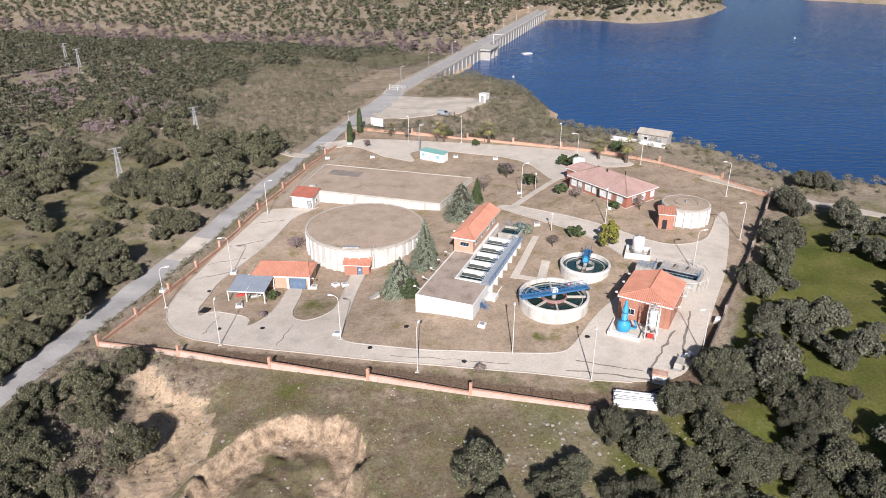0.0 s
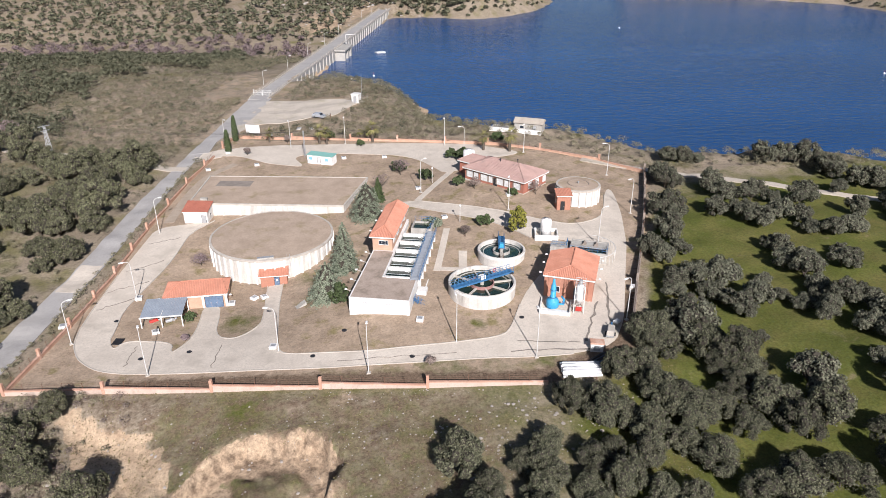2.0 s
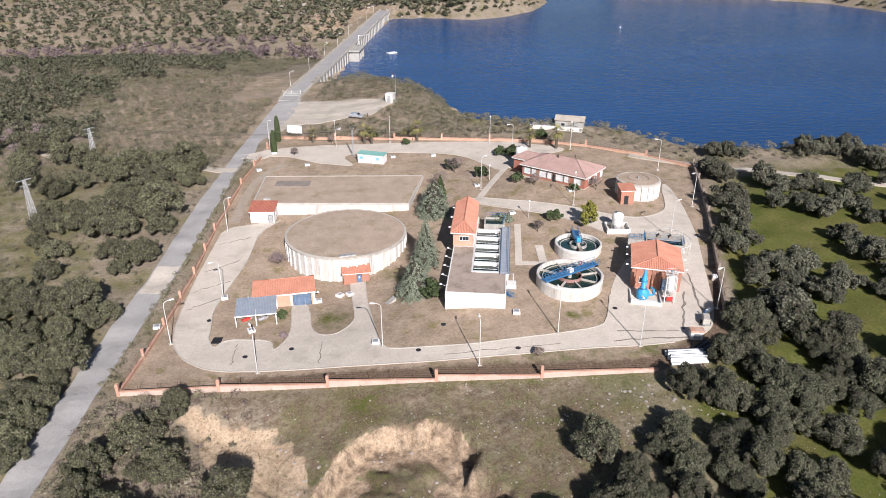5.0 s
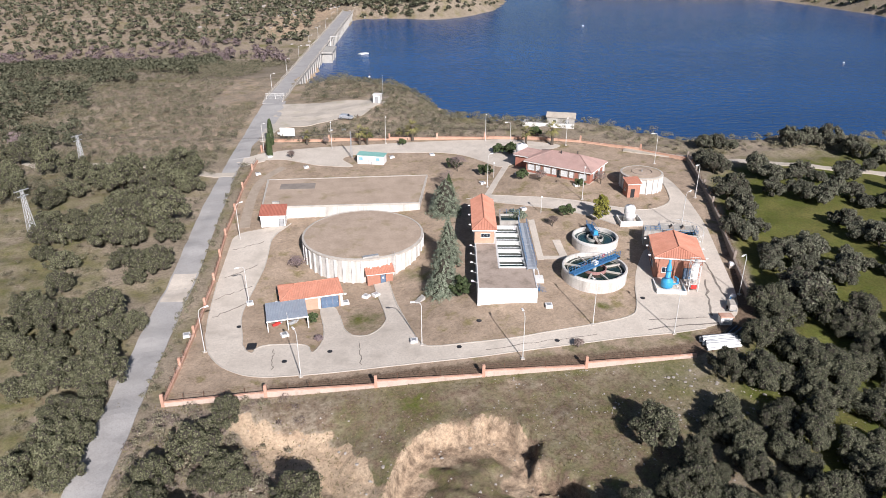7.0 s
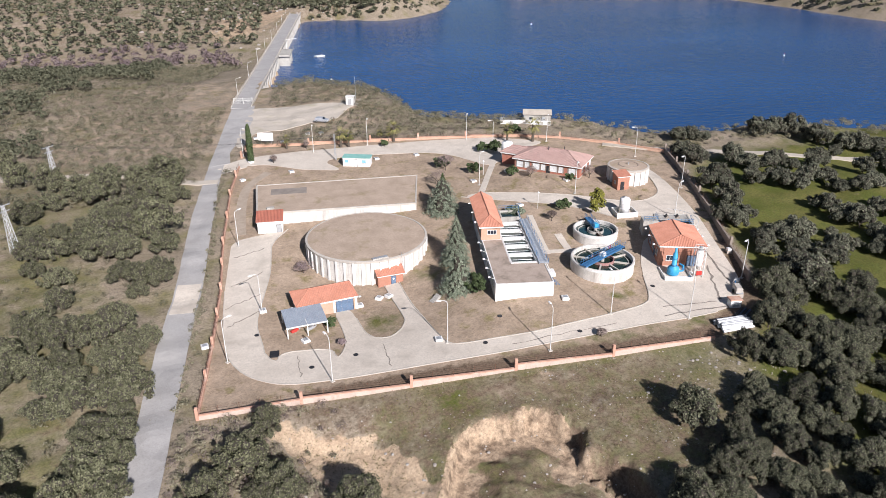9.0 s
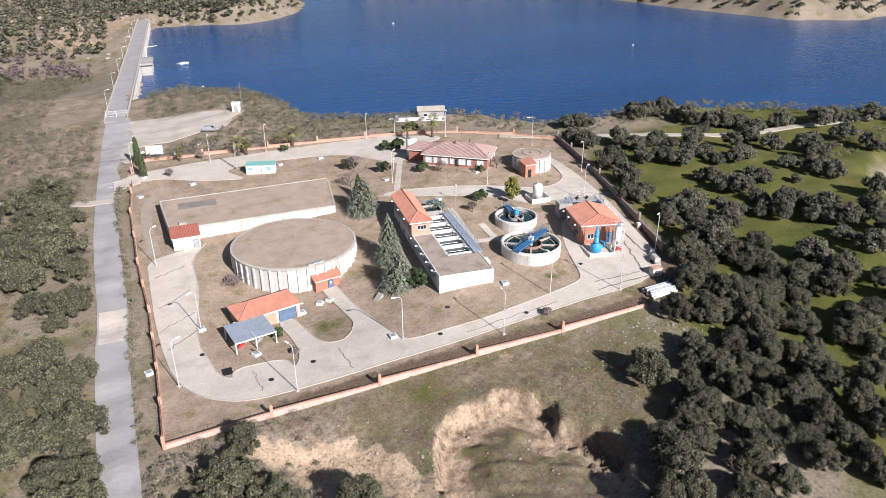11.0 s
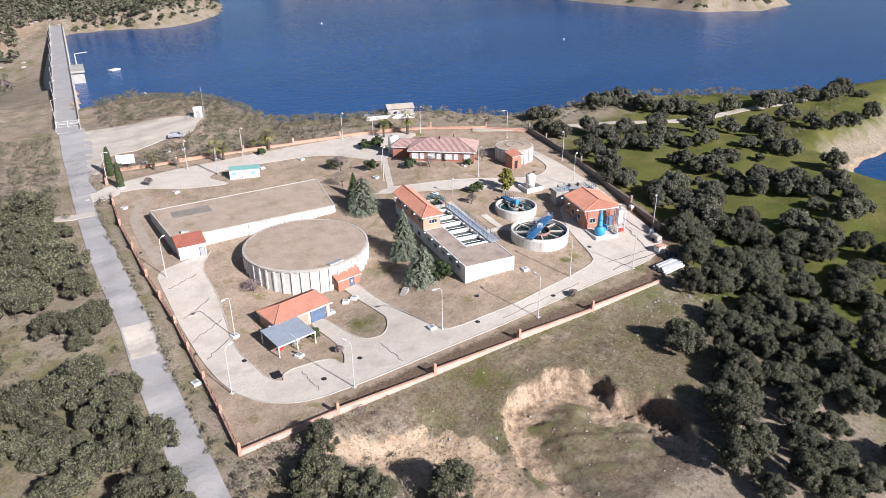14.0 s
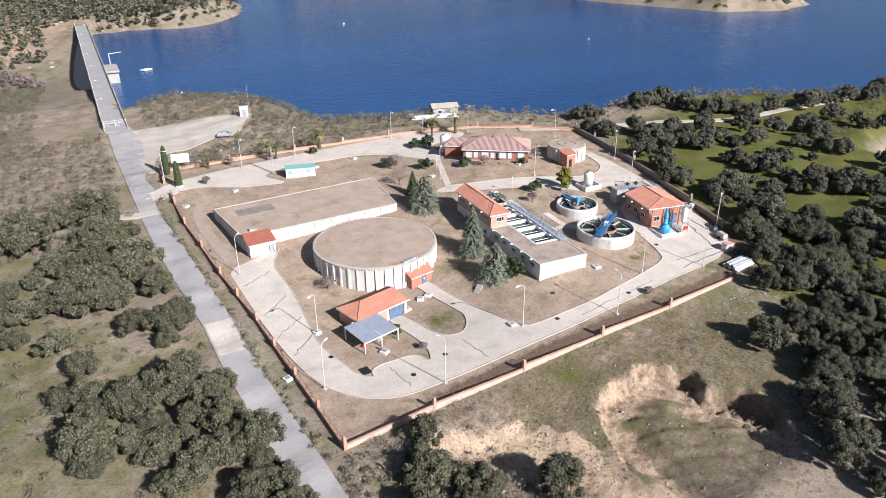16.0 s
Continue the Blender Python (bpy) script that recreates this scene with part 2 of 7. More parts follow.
def ground_mat():
    """Soil, dry grass, green grass and bare sand, mixed by the cover attribute and broken up by noise."""
    m = bpy.data.materials.new("earth_and_grass")
    m.use_nodes = True
    N, L = m.node_tree.nodes, m.node_tree.links
    b = N["Principled BSDF"]
    geo = N.new("ShaderNodeNewGeometry")
    att = N.new("ShaderNodeAttribute")
    att.attribute_name = "cover"
    sep = N.new("ShaderNodeSeparateColor")
    L.new(att.outputs["Color"], sep.inputs["Color"])
    def tex(sc, detail=6.0, r=0.62):
        n = N.new("ShaderNodeTexNoise")
        n.inputs["Scale"].default_value = sc
        n.inputs["Detail"].default_value = detail
        n.inputs["Roughness"].default_value = r
        L.new(geo.outputs["Position"], n.inputs["Vector"])
        return n.outputs["Fac"]
    def mix(a, c, fac):
        n = N.new("ShaderNodeMix")
        n.data_type = "RGBA"
        for sock, v in ((n.inputs[6], a), (n.inputs[7], c)):
            if isinstance(v, tuple):
                sock.default_value = (*v, 1)
            else:
                L.new(v, sock)
        L.new(fac, n.inputs[0])
        return n.outputs[2]
    def rng(f, lo, hi):
        n = N.new("ShaderNodeMapRange")
        n.inputs["From Min"].default_value = lo
        n.inputs["From Max"].default_value = hi
        L.new(f, n.inputs["Value"])
        return n.outputs["Result"]
    def mask(channel, sc, soft=0.22):
        """A cover channel with a ragged edge."""
        a = N.new("ShaderNodeMath")
        a.operation = "ADD"
        L.new(sep.outputs[channel], a.inputs[0])
        s = N.new("ShaderNodeMath")
        s.operation = "MULTIPLY_ADD"
        L.new(tex(sc), s.inputs[0])
        s.inputs[1].default_value = 1.1
        s.inputs[2].default_value = -0.55
        L.new(s.outputs[0], a.inputs[1])
        return rng(a.outputs[0], 0.5 - soft, 0.5 + soft)
    # olive-brown scrubland floor
    col = mix((0.235, 0.195, 0.142), (0.335, 0.275, 0.208), rng(tex(0.06), 0.35, 0.68))
    col = mix(col, (0.15, 0.14, 0.055), rng(tex(0.11, 7), 0.5, 0.72))
    col = mix(col, (0.125, 0.105, 0.075), rng(tex(1.4, 5), 0.5, 0.75))
    # green pasture
    green = mix((0.092, 0.104, 0.024), (0.145, 0.132, 0.044), rng(tex(0.13, 7), 0.4, 0.65))
    green = mix(green, (0.085, 0.102, 0.034), rng(tex(1.7, 5), 0.5, 0.75))
    green = mix(green, (0.2, 0.165, 0.095), rng(tex(0.4, 7), 0.62, 0.76))
    col = mix(col, green, mask(0, 0.16))
    # dry soil of the yard
    dry = mix((0.405, 0.312, 0.23), (0.295, 0.225, 0.162), rng(tex(0.22, 7), 0.40, 0.62))
    dry = mix(dry, (0.23, 0.185, 0.14), rng(tex(1.3, 6), 0.5, 0.78))
    dry = mix(dry, (0.225, 0.185, 0.095), rng(tex(0.31, 7), 0.54, 0.68))
    col = mix(col, dry, mask(2, 0.3, 0.12))
    # bare sand and rock
    sand = mix((0.47, 0.36, 0.25), (0.38, 0.275, 0.185), rng(tex(0.5, 7), 0.4, 0.7))
    sand = mix(sand, (0.22, 0.16, 0.105), rng(tex(2.2, 6), 0.55, 0.78))
    col = mix(col, sand, mask(1, 0.35, 0.1))
    # dark leaf litter and damp soil
    s4 = N.new("ShaderNodeMath")
    s4.operation = "MULTIPLY_ADD"
    L.new(tex(0.7, 7), s4.inputs[0])
    s4.inputs[1].default_value = 1.3
    L.new(att.outputs["Alpha"], s4.inputs[2])
    litter = mix((0.135, 0.096, 0.066), (0.215, 0.158, 0.112), rng(tex(3.0, 6), 0.4, 0.7))
    col = mix(col, litter, rng(s4.outputs[0], 1.0, 1.35))
    grain = N.new("ShaderNodeHueSaturation")
    gv = N.new("ShaderNodeMapRange")
    gv.inputs["From Min"].default_value = 0.3
    gv.inputs["From Max"].default_value = 0.7
    gv.inputs["To Min"].default_value = 0.62
    gv.inputs["To Max"].default_value = 1.38
    L.new(tex(2.6, 9, 0.75), gv.inputs["Value"])
    L.new(gv.outputs["Result"], grain.inputs["Value"])
    L.new(col, grain.inputs["Color"])
    col = grain.outputs["Color"]
    L.new(col, b.inputs["Base Color"])
    b.inputs["Roughness"].default_value = 0.95
    b.inputs["Specular IOR Level"].default_value = 0.1
    bp = N.new("ShaderNodeBump")
    bp.inputs["Strength"].default_value = 0.4
    bp.inputs["Distance"].default_value = 0.25
    L.new(tex(2.5, 8, 0.7), bp.inputs["Height"])
    L.new(bp.outputs["Normal"], b.inputs["Normal"])
    return m


def water_mat():
    m = bpy.data.materials.new("lake_water")
    m.use_nodes = True
    N, L = m.node_tree.nodes, m.node_tree.links
    b = N["Principled BSDF"]
    geo = N.new("ShaderNodeNewGeometry")
    def tex(sc, detail, sx=1.0):
        mp = N.new("ShaderNodeMapping")
        mp.inputs["Scale"].default_value = (sx, 1, 1)
        mp.inputs["Rotation"].default_value = (0, 0, 0.5)
        L.new(geo.outputs["Position"], mp.inputs["Vector"])
        n = N.new("ShaderNodeTexNoise")
        n.inputs["Scale"].default_value = sc
        n.inputs["Detail"].default_value = detail
        L.new(mp.outputs["Vector"], n.inputs["Vector"])
        return n.outputs["Fac"]
    mx = N.new("ShaderNodeMix")
    mx.data_type = "RGBA"
    mx.inputs[6].default_value = (0.009, 0.052, 0.162, 1)
    mx.inputs[7].default_value = (0.012, 0.066, 0.200, 1)
    rg = N.new("ShaderNodeMapRange")
    rg.inputs["From Min"].default_value = 0.4
    rg.inputs["From Max"].default_value = 0.62
    L.new(tex(0.012, 5.0, 0.4), rg.inputs["Value"])
    L.new(rg.outputs["Result"], mx.inputs[0])
    L.new(mx.outputs[2], b.inputs["Base Color"])
    b.inputs["Roughness"].default_value = 0.16
    b.inputs["IOR"].default_value = 1.33
    b.inputs["Specular IOR Level"].default_value = 0.28
    bp = N.new("ShaderNodeBump")
    bp.inputs["Strength"].default_value = 0.8
    bp.inputs["Distance"].default_value = 0.5
    L.new(tex(0.5, 6.0, 0.45), bp.inputs["Height"])
    L.new(bp.outputs["Normal"], b.inputs["Normal"])
    return m


GROUND = ground_mat()
LAKE = water_mat()

# ---- building blocks ----
from mathutils.geometry import delaunay_2d_cdt


def mesh_of(name, verts, faces, material, smooth=False):
    me = bpy.data.meshes.new(name)
    me.from_pydata(verts, [], faces)
    me.materials.append(material)
    if smooth:
        me.polygons.foreach_set("use_smooth", [True] * len(me.polygons))
    me.update()
    return me


class Solid:
    """Gathers boxes, prisms, tubes and sheets into one mesh."""

    def __init__(self):
        self.v, self.f = [], []

    def add(self, verts, faces):
        n = len(self.v)
        self.v += [tuple(p) for p in verts]
        self.f += [tuple(n + i for i in f) for f in faces]
        return self

    def box(self, x0, x1, y0, y1, z0, z1, m=None):
        p = [Vector((x, y, z)) for z in (z0, z1) for y in (y0, y1) for x in (x0, x1)]
        if m:
            p = [m @ q for q in p]
        return self.add(p, [(0, 2, 3, 1), (4, 5, 7, 6), (0, 1, 5, 4), (2, 6, 7, 3), (0, 4, 6, 2), (1, 3, 7, 5)])

    def soft_box(self, x0, x1, y0, y1, z0, z1, e=0.03, m=None):
        """A box whose top edges are chamfered."""
        lo = [(x0, y0, z0), (x1, y0, z0), (x1, y1, z0), (x0, y1, z0)]
        mid = [(x0, y0, z1 - e), (x1, y0, z1 - e), (x1, y1, z1 - e), (x0, y1, z1 - e)]
        top = [(x0 + e, y0 + e, z1), (x1 - e, y0 + e, z1), (x1 - e, y1 - e, z1), (x0 + e, y1 - e, z1)]
        p = [Vector(q) for q in lo + mid + top]
        if m:
            p = [m @ q for q in p]
        f = [(3, 2, 1, 0), (8, 9, 10, 11)]
        for k in (0, 4):
            f += [(k + i, k + (i + 1) % 4, k + 4 + (i + 1) % 4, k + 4 + i) for i in range(4)]
        return self.add(p, f)

    def prism(self, outline, z0, z1):
        n = len(outline)
        p = [(x, y, z0) for x, y in outline] + [(x, y, z1) for x, y in outline]
        return self.add(p, [tuple(range(n - 1, -1, -1)), tuple(range(n, 2 * n))] + [(i, (i + 1) % n, n + (i + 1) % n, n + i) for i in range(n)])

    def lathe(self, profile, n=24, cx=0.0, cy=0.0, closed=False):
        """Turns (radius, z) pairs about an upright axis."""
        p = [(cx + r * math.cos(2 * math.pi * i / n), cy + r * math.sin(2 * math.pi * i / n), z) for r, z in profile for i in range(n)]
        f = [(k * n + i, k * n + (i + 1) % n, (k + 1) * n + (i + 1) % n, (k + 1) * n + i) for k in range(len(profile) - 1) for i in range(n)]
        if closed:
            k = len(profile) - 1
            f += [(k * n + i, k * n + (i + 1) % n, (i + 1) % n, i) for i in range(n)]
        else:
            f += [tuple(range(n - 1, -1, -1)), tuple(range((len(profile) - 1) * n, len(profile) * n))]
        return self.add(p, f)

    def tube(self, a, b, r0, r1=None, n=8):
        r1 = r0 if r1 is None else r1
        a, b = Vector(a), Vector(b)
        d = (b - a).normalized()
        s = d.cross(Vector((0, 0, 1)) if abs(d.z) < 0.9 else Vector((1, 0, 0))).normalized()
        t = d.cross(s)
        p = [c + (s * math.cos(2 * math.pi * i / n) + t * math.sin(2 * math.pi * i / n)) * r for c, r in ((a, r0), (b, r1)) for i in range(n)]
        return self.add(p, [tuple(range(n)), tuple(range(2 * n - 1, n - 1, -1))] + [(i, n + i, n + (i + 1) % n, (i + 1) % n) for i in range(n)])

    def pipe(self, pts, r, n=8):
        for a, b in zip(pts, pts[1:]):
            self.tube(a, b, r, n=n)
        return self


def part(name, solid, material, parent=None, label="", smooth=False):
    ob = new(name, mesh_of(name, solid.v, solid.f, material, smooth))
    ob.parent = parent
    if label:
        ob["label"] = label
    return ob


def thing(name, label, category, m=None, group="", kind=""):
    ob = new(name)
    ob.empty_display_size = 0.3
    if m is not None:
        ob.matrix_basis = m
    return tagged(ob, label, category, group, kind)


def solo(name, solid, material, label, category, m=None, group="", kind="", smooth=False):
    ob = part(name, solid, material, None, "", smooth)
    if m is not None:
        ob.matrix_basis = m
    return tagged(ob, label, category, group, kind)


def at(x, y, yaw=0.0, dz=0.0):
    return pose(x, y, ground_z(x, y) + dz, 0, 0, yaw)

# ---- the lie of the land ----
SHORE = [(-3, 282), (13, 282), (21, 279), (28, 263), (36, 252), (39, 236), (39, 226), (38, 214), (47, 207), (58, 199), (72, 195), (82, 185), (87, 174), (94, 165), (112, 160), (128, 156), (141, 149),
         (154, 139), (168, 117), (195, 103), (230, 92), (238, 78), (200, 70), (152, 66), (139, 67), (125, 70), (116, 69), (108, 64), (104, 53), (112, 10), (180, -120), (700, -600), (2500, -600), (2500, 2600),
         (900, 2600), (380, 1250), (235, 760), (215, 606), (213, 551), (185, 506), (147, 471), (120, 465), (95, 482), (68, 484)]
ISLAND = [(298, 606), (346, 573), (425, 478), (423, 425), (412, 340), (408, 245), (448, 217), (495, 217), (560, 260), (620, 420), (560, 650), (330, 690)]
PIT = [(-32.2, 58.0), (-31.9, 60.3), (-31.6, 64.3), (-30.8, 68.8), (-28.9, 71.7), (-25.7, 75.5), (-22.7, 76.8), (-19.1, 76.7), (-16.4, 75.6), (-14.6, 76.2), (-11.5, 73.9), (-9.4, 69.4), (-11.6, 66.0), (-9.3, 63.8), (-8.1, 60.9), (-8.4, 58.0), (-8.1, 56.5), (-12.3, 53.7), (-15.0, 52.0), (-16.0, 43.0), (-28.200000000000003, 48.0)]
BANK = [(-46, 90.5), (-41, 86.5), (-34.2, 82.2), (-32, 77.8), (-30.1, 71.5), (-32.4, 64.6), (-33, 55), (-42, 55), (-41, 65), (-42, 73), (-45.5, 83.5), (-48, 88)]
YARD = [(-55.8, 95.2), (-50.7, 113.2), (-46.2, 130.4), (-42.4, 148.3), (-36.1, 173.2), (-29.4, 196.2), (-27, 204), (7, 191.7), (32, 181.3), (42.6, 175.7), (54.4, 166.5), (66, 155), (73, 144), (58, 117.5), (45, 96.3), (36, 80), (20.9, 75.7), (3.9, 80), (-11, 84.3), (-26.4, 88.5), (-41.8, 92.5)]
DAM_A, DAM_B = Vector((-17.0, 249.5)), Vector((67.0, 489.0))


def signed_distance(poly, x, y):
    """Distance to an outline, negative inside; x and y are arrays."""
    p = np.array(poly, float)
    best = np.full(x.shape, 1e9)
    inside = np.zeros(x.shape, bool)
    for (ax, ay), (bx, by) in zip(p, np.roll(p, -1, 0)):
        ex, ey = bx - ax, by - ay
        k = np.clip(((x - ax) * ex + (y - ay) * ey) / (ex * ex + ey * ey), 0, 1)
        best = np.minimum(best, np.hypot(x - ax - k * ex, y - ay - k * ey))
        if ay != by:
            inside ^= ((ay > y) != (by > y)) & (x < (bx - ax) * (y - ay) / (by - ay) + ax)
    return np.where(inside, -best, best)


def ease(a, b, v):
    u = np.clip((v - a) / (b - a), 0, 1)
    return u * u * (3 - 2 * u)


def bell(x, y, cx, cy, s):
    return np.exp(-((x - cx) ** 2 + (y - cy) ** 2) / (2 * s * s))


def waves(x, y, size, seed):
    """Smooth roughness between -1 and 1, from a few crossed waves."""
    out = np.zeros(np.shape(x))
    rng = np.random.RandomState(seed)
    for k in range(6):
        a, ph, f = rng.uniform(0, 6.28), rng.uniform(0, 6.28), rng.uniform(0.6, 1.7) / size
        out = out + np.sin((x * math.cos(a) + y * math.sin(a)) * f * 6.28 + ph)
    return out / 3.5


def land_z(x, y):
    """Height of the ground: a gentle rise, hollows and mounds in the yard, the valley below the dam, the lake bed."""
    x, y = np.asarray(x, float), np.asarray(y, float)
    yy = np.where(y < 205, y, 205 + 45 * (1 - np.exp(-np.maximum(y - 205, 0) / 45)))
    z = 1.6 + 0.042 * np.clip(x, -130, 130) + 0.03 * (np.maximum(yy, -60) - 108)
    z = z - 2.6 * bell(x, y, -22, 117, 15) + 1.3 * bell(x, y, 30, 126, 20) + 1.3 * bell(x, y, 0, 105, 9) + 1.3 * bell(x, y, 36, 146, 9) - 1.0 * bell(x, y, 23, 111, 6)
    d = (x + 15) * 0.405 + (y - 432) * 0.914
    s = (x + 15) * 0.914 - (y - 432) * 0.405
    z = z - (15 + 0.03 * np.maximum(0, -s)) * np.exp(-(d / 75) ** 2) * ease(125, 85, s)
    z = z + 0.06 * np.maximum(0, y - 520) * ease(120, 0, x) * np.where(y > 1500, 1500 / np.maximum(y, 1), 1)
    far = ease(20, 120, np.hypot(x - 0, (y - 140) * 0.8))
    z = z + far * (waves(x, y, 60, 3) * 1.0 + waves(x, y, 160, 4) * 2.0)
    near_dam = bell(x, y, -18, 247, 9)
    z = z + (5.05 - z) * near_dam
    yard = signed_distance(YARD, x, y)
    z = z + ease(0, 6, yard) * waves(x, y, 9, 5) * 0.22
    # earth bank outside the yard's near corner, falling to the south-west
    z = z - 2.0 * bell(x, y, -40, 78, 9) * ease(1, 9, yard)
    pit = signed_distance(PIT, x, y) + waves(x, y, 3.2, 8) * 0.45 + waves(x, y, 1.7, 18) * 0.2
    z = z - (2.9 * ease(0.35, -0.9, pit) * (1 - 0.45 * ease(-3, -9, pit)) + 0.25 * waves(x, y, 2.2, 19) * ease(0.5, -2, pit)) * ease(49, 62, y + 0.25 * (x + 15))
    bank = signed_distance(BANK, x, y)
    z = z - ease(0.5, -3, bank) * (0.9 + 0.3 * waves(x + 0.4 * y, 0.3 * y, 2.6, 21) + 0.15 * waves(x, y, 1.5, 22))
    z = z + (0.55 * waves(x, y, 2.4, 23) + 0.3 * waves(x, y, 1.3, 27)) * ease(0.5, -1.5, pit) * ease(-14, -11, x) * ease(73, 69, y)
    water = np.maximum(signed_distance(SHORE, x, y) + waves(x, y, 16, 6) * 1.3, -signed_distance(ISLAND, x, y) + 2.0 * waves(x, y, 40, 7))
    bank = np.maximum(z, 1.0) * ease(0, 13, water) + 0.0
    shaped = np.where(water < 13, np.where(water < 0, np.maximum(water * 0.3, -3.0), np.minimum(np.maximum(z, 1.0), bank)), z)
    # below the dam the ground keeps to the valley
    e = DAM_B - DAM_A
    k = ((x - DAM_A.x) * e.x + (y - DAM_A.y) * e.y) / e.length_squared
    off = ((x - DAM_A.x) * e.y - (y - DAM_A.y) * e.x) / e.length
    z = np.where((k > 0.0) & (k < 1.08) & (off < 3) & (off > -60), z, shaped)
    return z


def ground_z(x, y):
    return float(land_z(np.array([x]), np.array([y]))[0])


def steps(*spans):
    out = [spans[0][0]]
    for a, b, d in spans:
        n = max(1, round((b - a) / d))
        out += [a + (b - a) * (i + 1) / n for i in range(n)]
    return np.array(out)


gx = steps((-3200, -400, 200), (-400, -120, 9), (-120, -98, 2.5), (-98, -52, 1.2), (-52, -2, 0.55), (-2, 60, 1.2), (60, 130, 2.2), (130, 640, 11), (640, 3200, 200))
gy = steps((-1200, -60, 120), (-60, 40, 6), (40, 50, 2), (50, 95, 0.6), (95, 210, 1.2), (210, 300, 2.2), (300, 720, 8), (720, 1100, 30), (1100, 3600, 160))
XX, YY = np.meshgrid(gx, gy)
ZZ = land_z(XX, YY)
nx, ny = len(gx), len(gy)
ids = np.arange(nx * ny).reshape(ny, nx)
quads = np.stack([ids[:-1, :-1], ids[:-1, 1:], ids[1:, 1:], ids[1:, :-1]], -1).reshape(-1, 4)
ground = new("ground", mesh_of("ground", np.stack([XX, YY, ZZ], -1).reshape(-1, 3).tolist(), quads.tolist(), GROUND, True))
tagged(ground, "uneven dry earth, scrubland and green pasture round a fenced yard", "ground", "", "structure")
yard_d = signed_distance(YARD, XX, YY)
pit_d = signed_distance(PIT, XX, YY)
shore_d = np.maximum(signed_distance(SHORE, XX, YY), -signed_distance(ISLAND, XX, YY))
green = ease(8, 36, XX - 0.35 * (YY - 75)) * ease(152, 122, YY) * ease(0, 4, yard_d) * 0.88
green = np.maximum(green, 0.47 * ease(-42, -30, XX) * ease(95, 85, YY) * ease(48, 60, YY))
green = np.maximum(green, 0.46 * ease(-60, -68, XX) * ease(230, 190, YY))
green = np.maximum(green, 0.5 * ease(0.5, -4, pit_d + 4) * ease(66, 60, YY))
green = np.maximum(green, 0.62 * bell(XX, YY, -22, 82, 5) * ease(0, 2, yard_d) + 0.5 * bell(XX, YY, 12, 72, 6) * ease(0, 2, yard_d))
green = green * ease(2, 14, shore_d)
green = np.maximum(green, np.where(yard_d < 0, 0.62 * bell(XX, YY, -22.5, 108, 4.2) + 0.55 * bell(XX, YY, -9, 118, 4) + 0.6 * bell(XX, YY, 15, 93, 1.6), 0))
bank_d = signed_distance(BANK, XX, YY) + waves(XX, YY, 4.0, 24) * 0.8
rubble_side = ease(-13, -10, XX) * ease(73, 69, YY)
sand = np.maximum((1 - 0.72 * rubble_side) * ease(0.7, 0.1, pit_d) * (1 - 0.85 * ease(-2.6, -5.0, pit_d + waves(XX, YY, 5, 25) * 1.2)) * ease(48, 60, YY + 0.25 * (XX + 15)), 0.86 * ease(0.8, -1.2, bank_d) * ease(0, 1.5, yard_d))
sand = np.maximum(sand, 0.85 * ease(np.where(XX > 85, 3.5, 5.0), 1.0, shore_d) * np.where((YY > 400) | ((YY > 200) & (XX > 280)), 0.42, np.where(XX > 85, 0.75, 1.0)))
sand = np.maximum(sand, 0.75 * bell(XX, YY, 45, 505, 22) + 0.5 * bell(XX, YY, 20, 470, 18))
litter_far = 0.42 * ease(430, 470, YY) * ease(150, 90, XX)
dry = np.maximum(ease(1.2, -0.5, yard_d) * (1 - green), 0.85 * bell(XX, YY, -10, 80, 9) * ease(0, 2, yard_d) * 0.55)
litter = 0.85 * ease(5.5, 2.0, -yard_d) * ease(0.5, -0.5, yard_d) * ease(100, 92, YY) * ease(-50, -38, XX)
litter = np.maximum(litter, 0.5 * bell(XX, YY, 36, 80, 6) + 0.45 * bell(XX, YY, -6, 62, 5))
litter = np.maximum(litter, 0.50 * ease(-60, -40, XX) * ease(22, 6, XX) * ease(42, 55, YY) * ease(0, 2, yard_d) * ease(98, 90, YY))
litter = np.maximum(litter, 0.85 * rubble_side * ease(1.0, -0.5, pit_d) * ease(48, 56, YY))
litter = np.maximum(litter * (1 - 0.7 * ease(0.5, -1, bank_d)), 0.42 * bell(XX, YY, -20, 66, 4))
litter = np.maximum(litter, 0.3 * ease(-62, -70, XX) * ease(230, 200, YY))
litter = np.maximum(litter, 0.4 * ease(3.0, 1.0, np.abs(yard_d)) * ease(60, 100, YY) * (XX > 30))
dry = np.maximum(dry, 0.46 * ease(-85, -70, XX) * ease(195, 210, YY) * ease(330, 290, YY) * ease(30, 20, XX))
litter = np.maximum(litter, litter_far)
layer = ground.data.color_attributes.new("cover", "FLOAT_COLOR", "POINT")
layer.data.foreach_set("color", np.stack([green, sand, dry, litter], -1).astype(np.float32).ravel())

lake = Solid()
outline = [Vector(p) for p in SHORE]
grown = []
for i, p in enumerate(outline):
    e = (outline[(i + 1) % len(outline)] - outline[i - 1]).normalized()
    k = 0.0 if i in (0, len(outline) - 1) else 4.0
    grown.append((p.x + e.y * k, p.y - e.x * k))
cv, ce, cf, *_ = delaunay_2d_cdt([Vector(p) for p in grown], [(i, (i + 1) % len(grown)) for i in range(len(grown))], [], 1, 1e-4)
lake.add([(p.x, p.y, 0.0) for p in cv], [tuple(f) for f in cf])
solo("water", lake, LAKE, "deep blue rippled reservoir water", "lake", kind="structure")


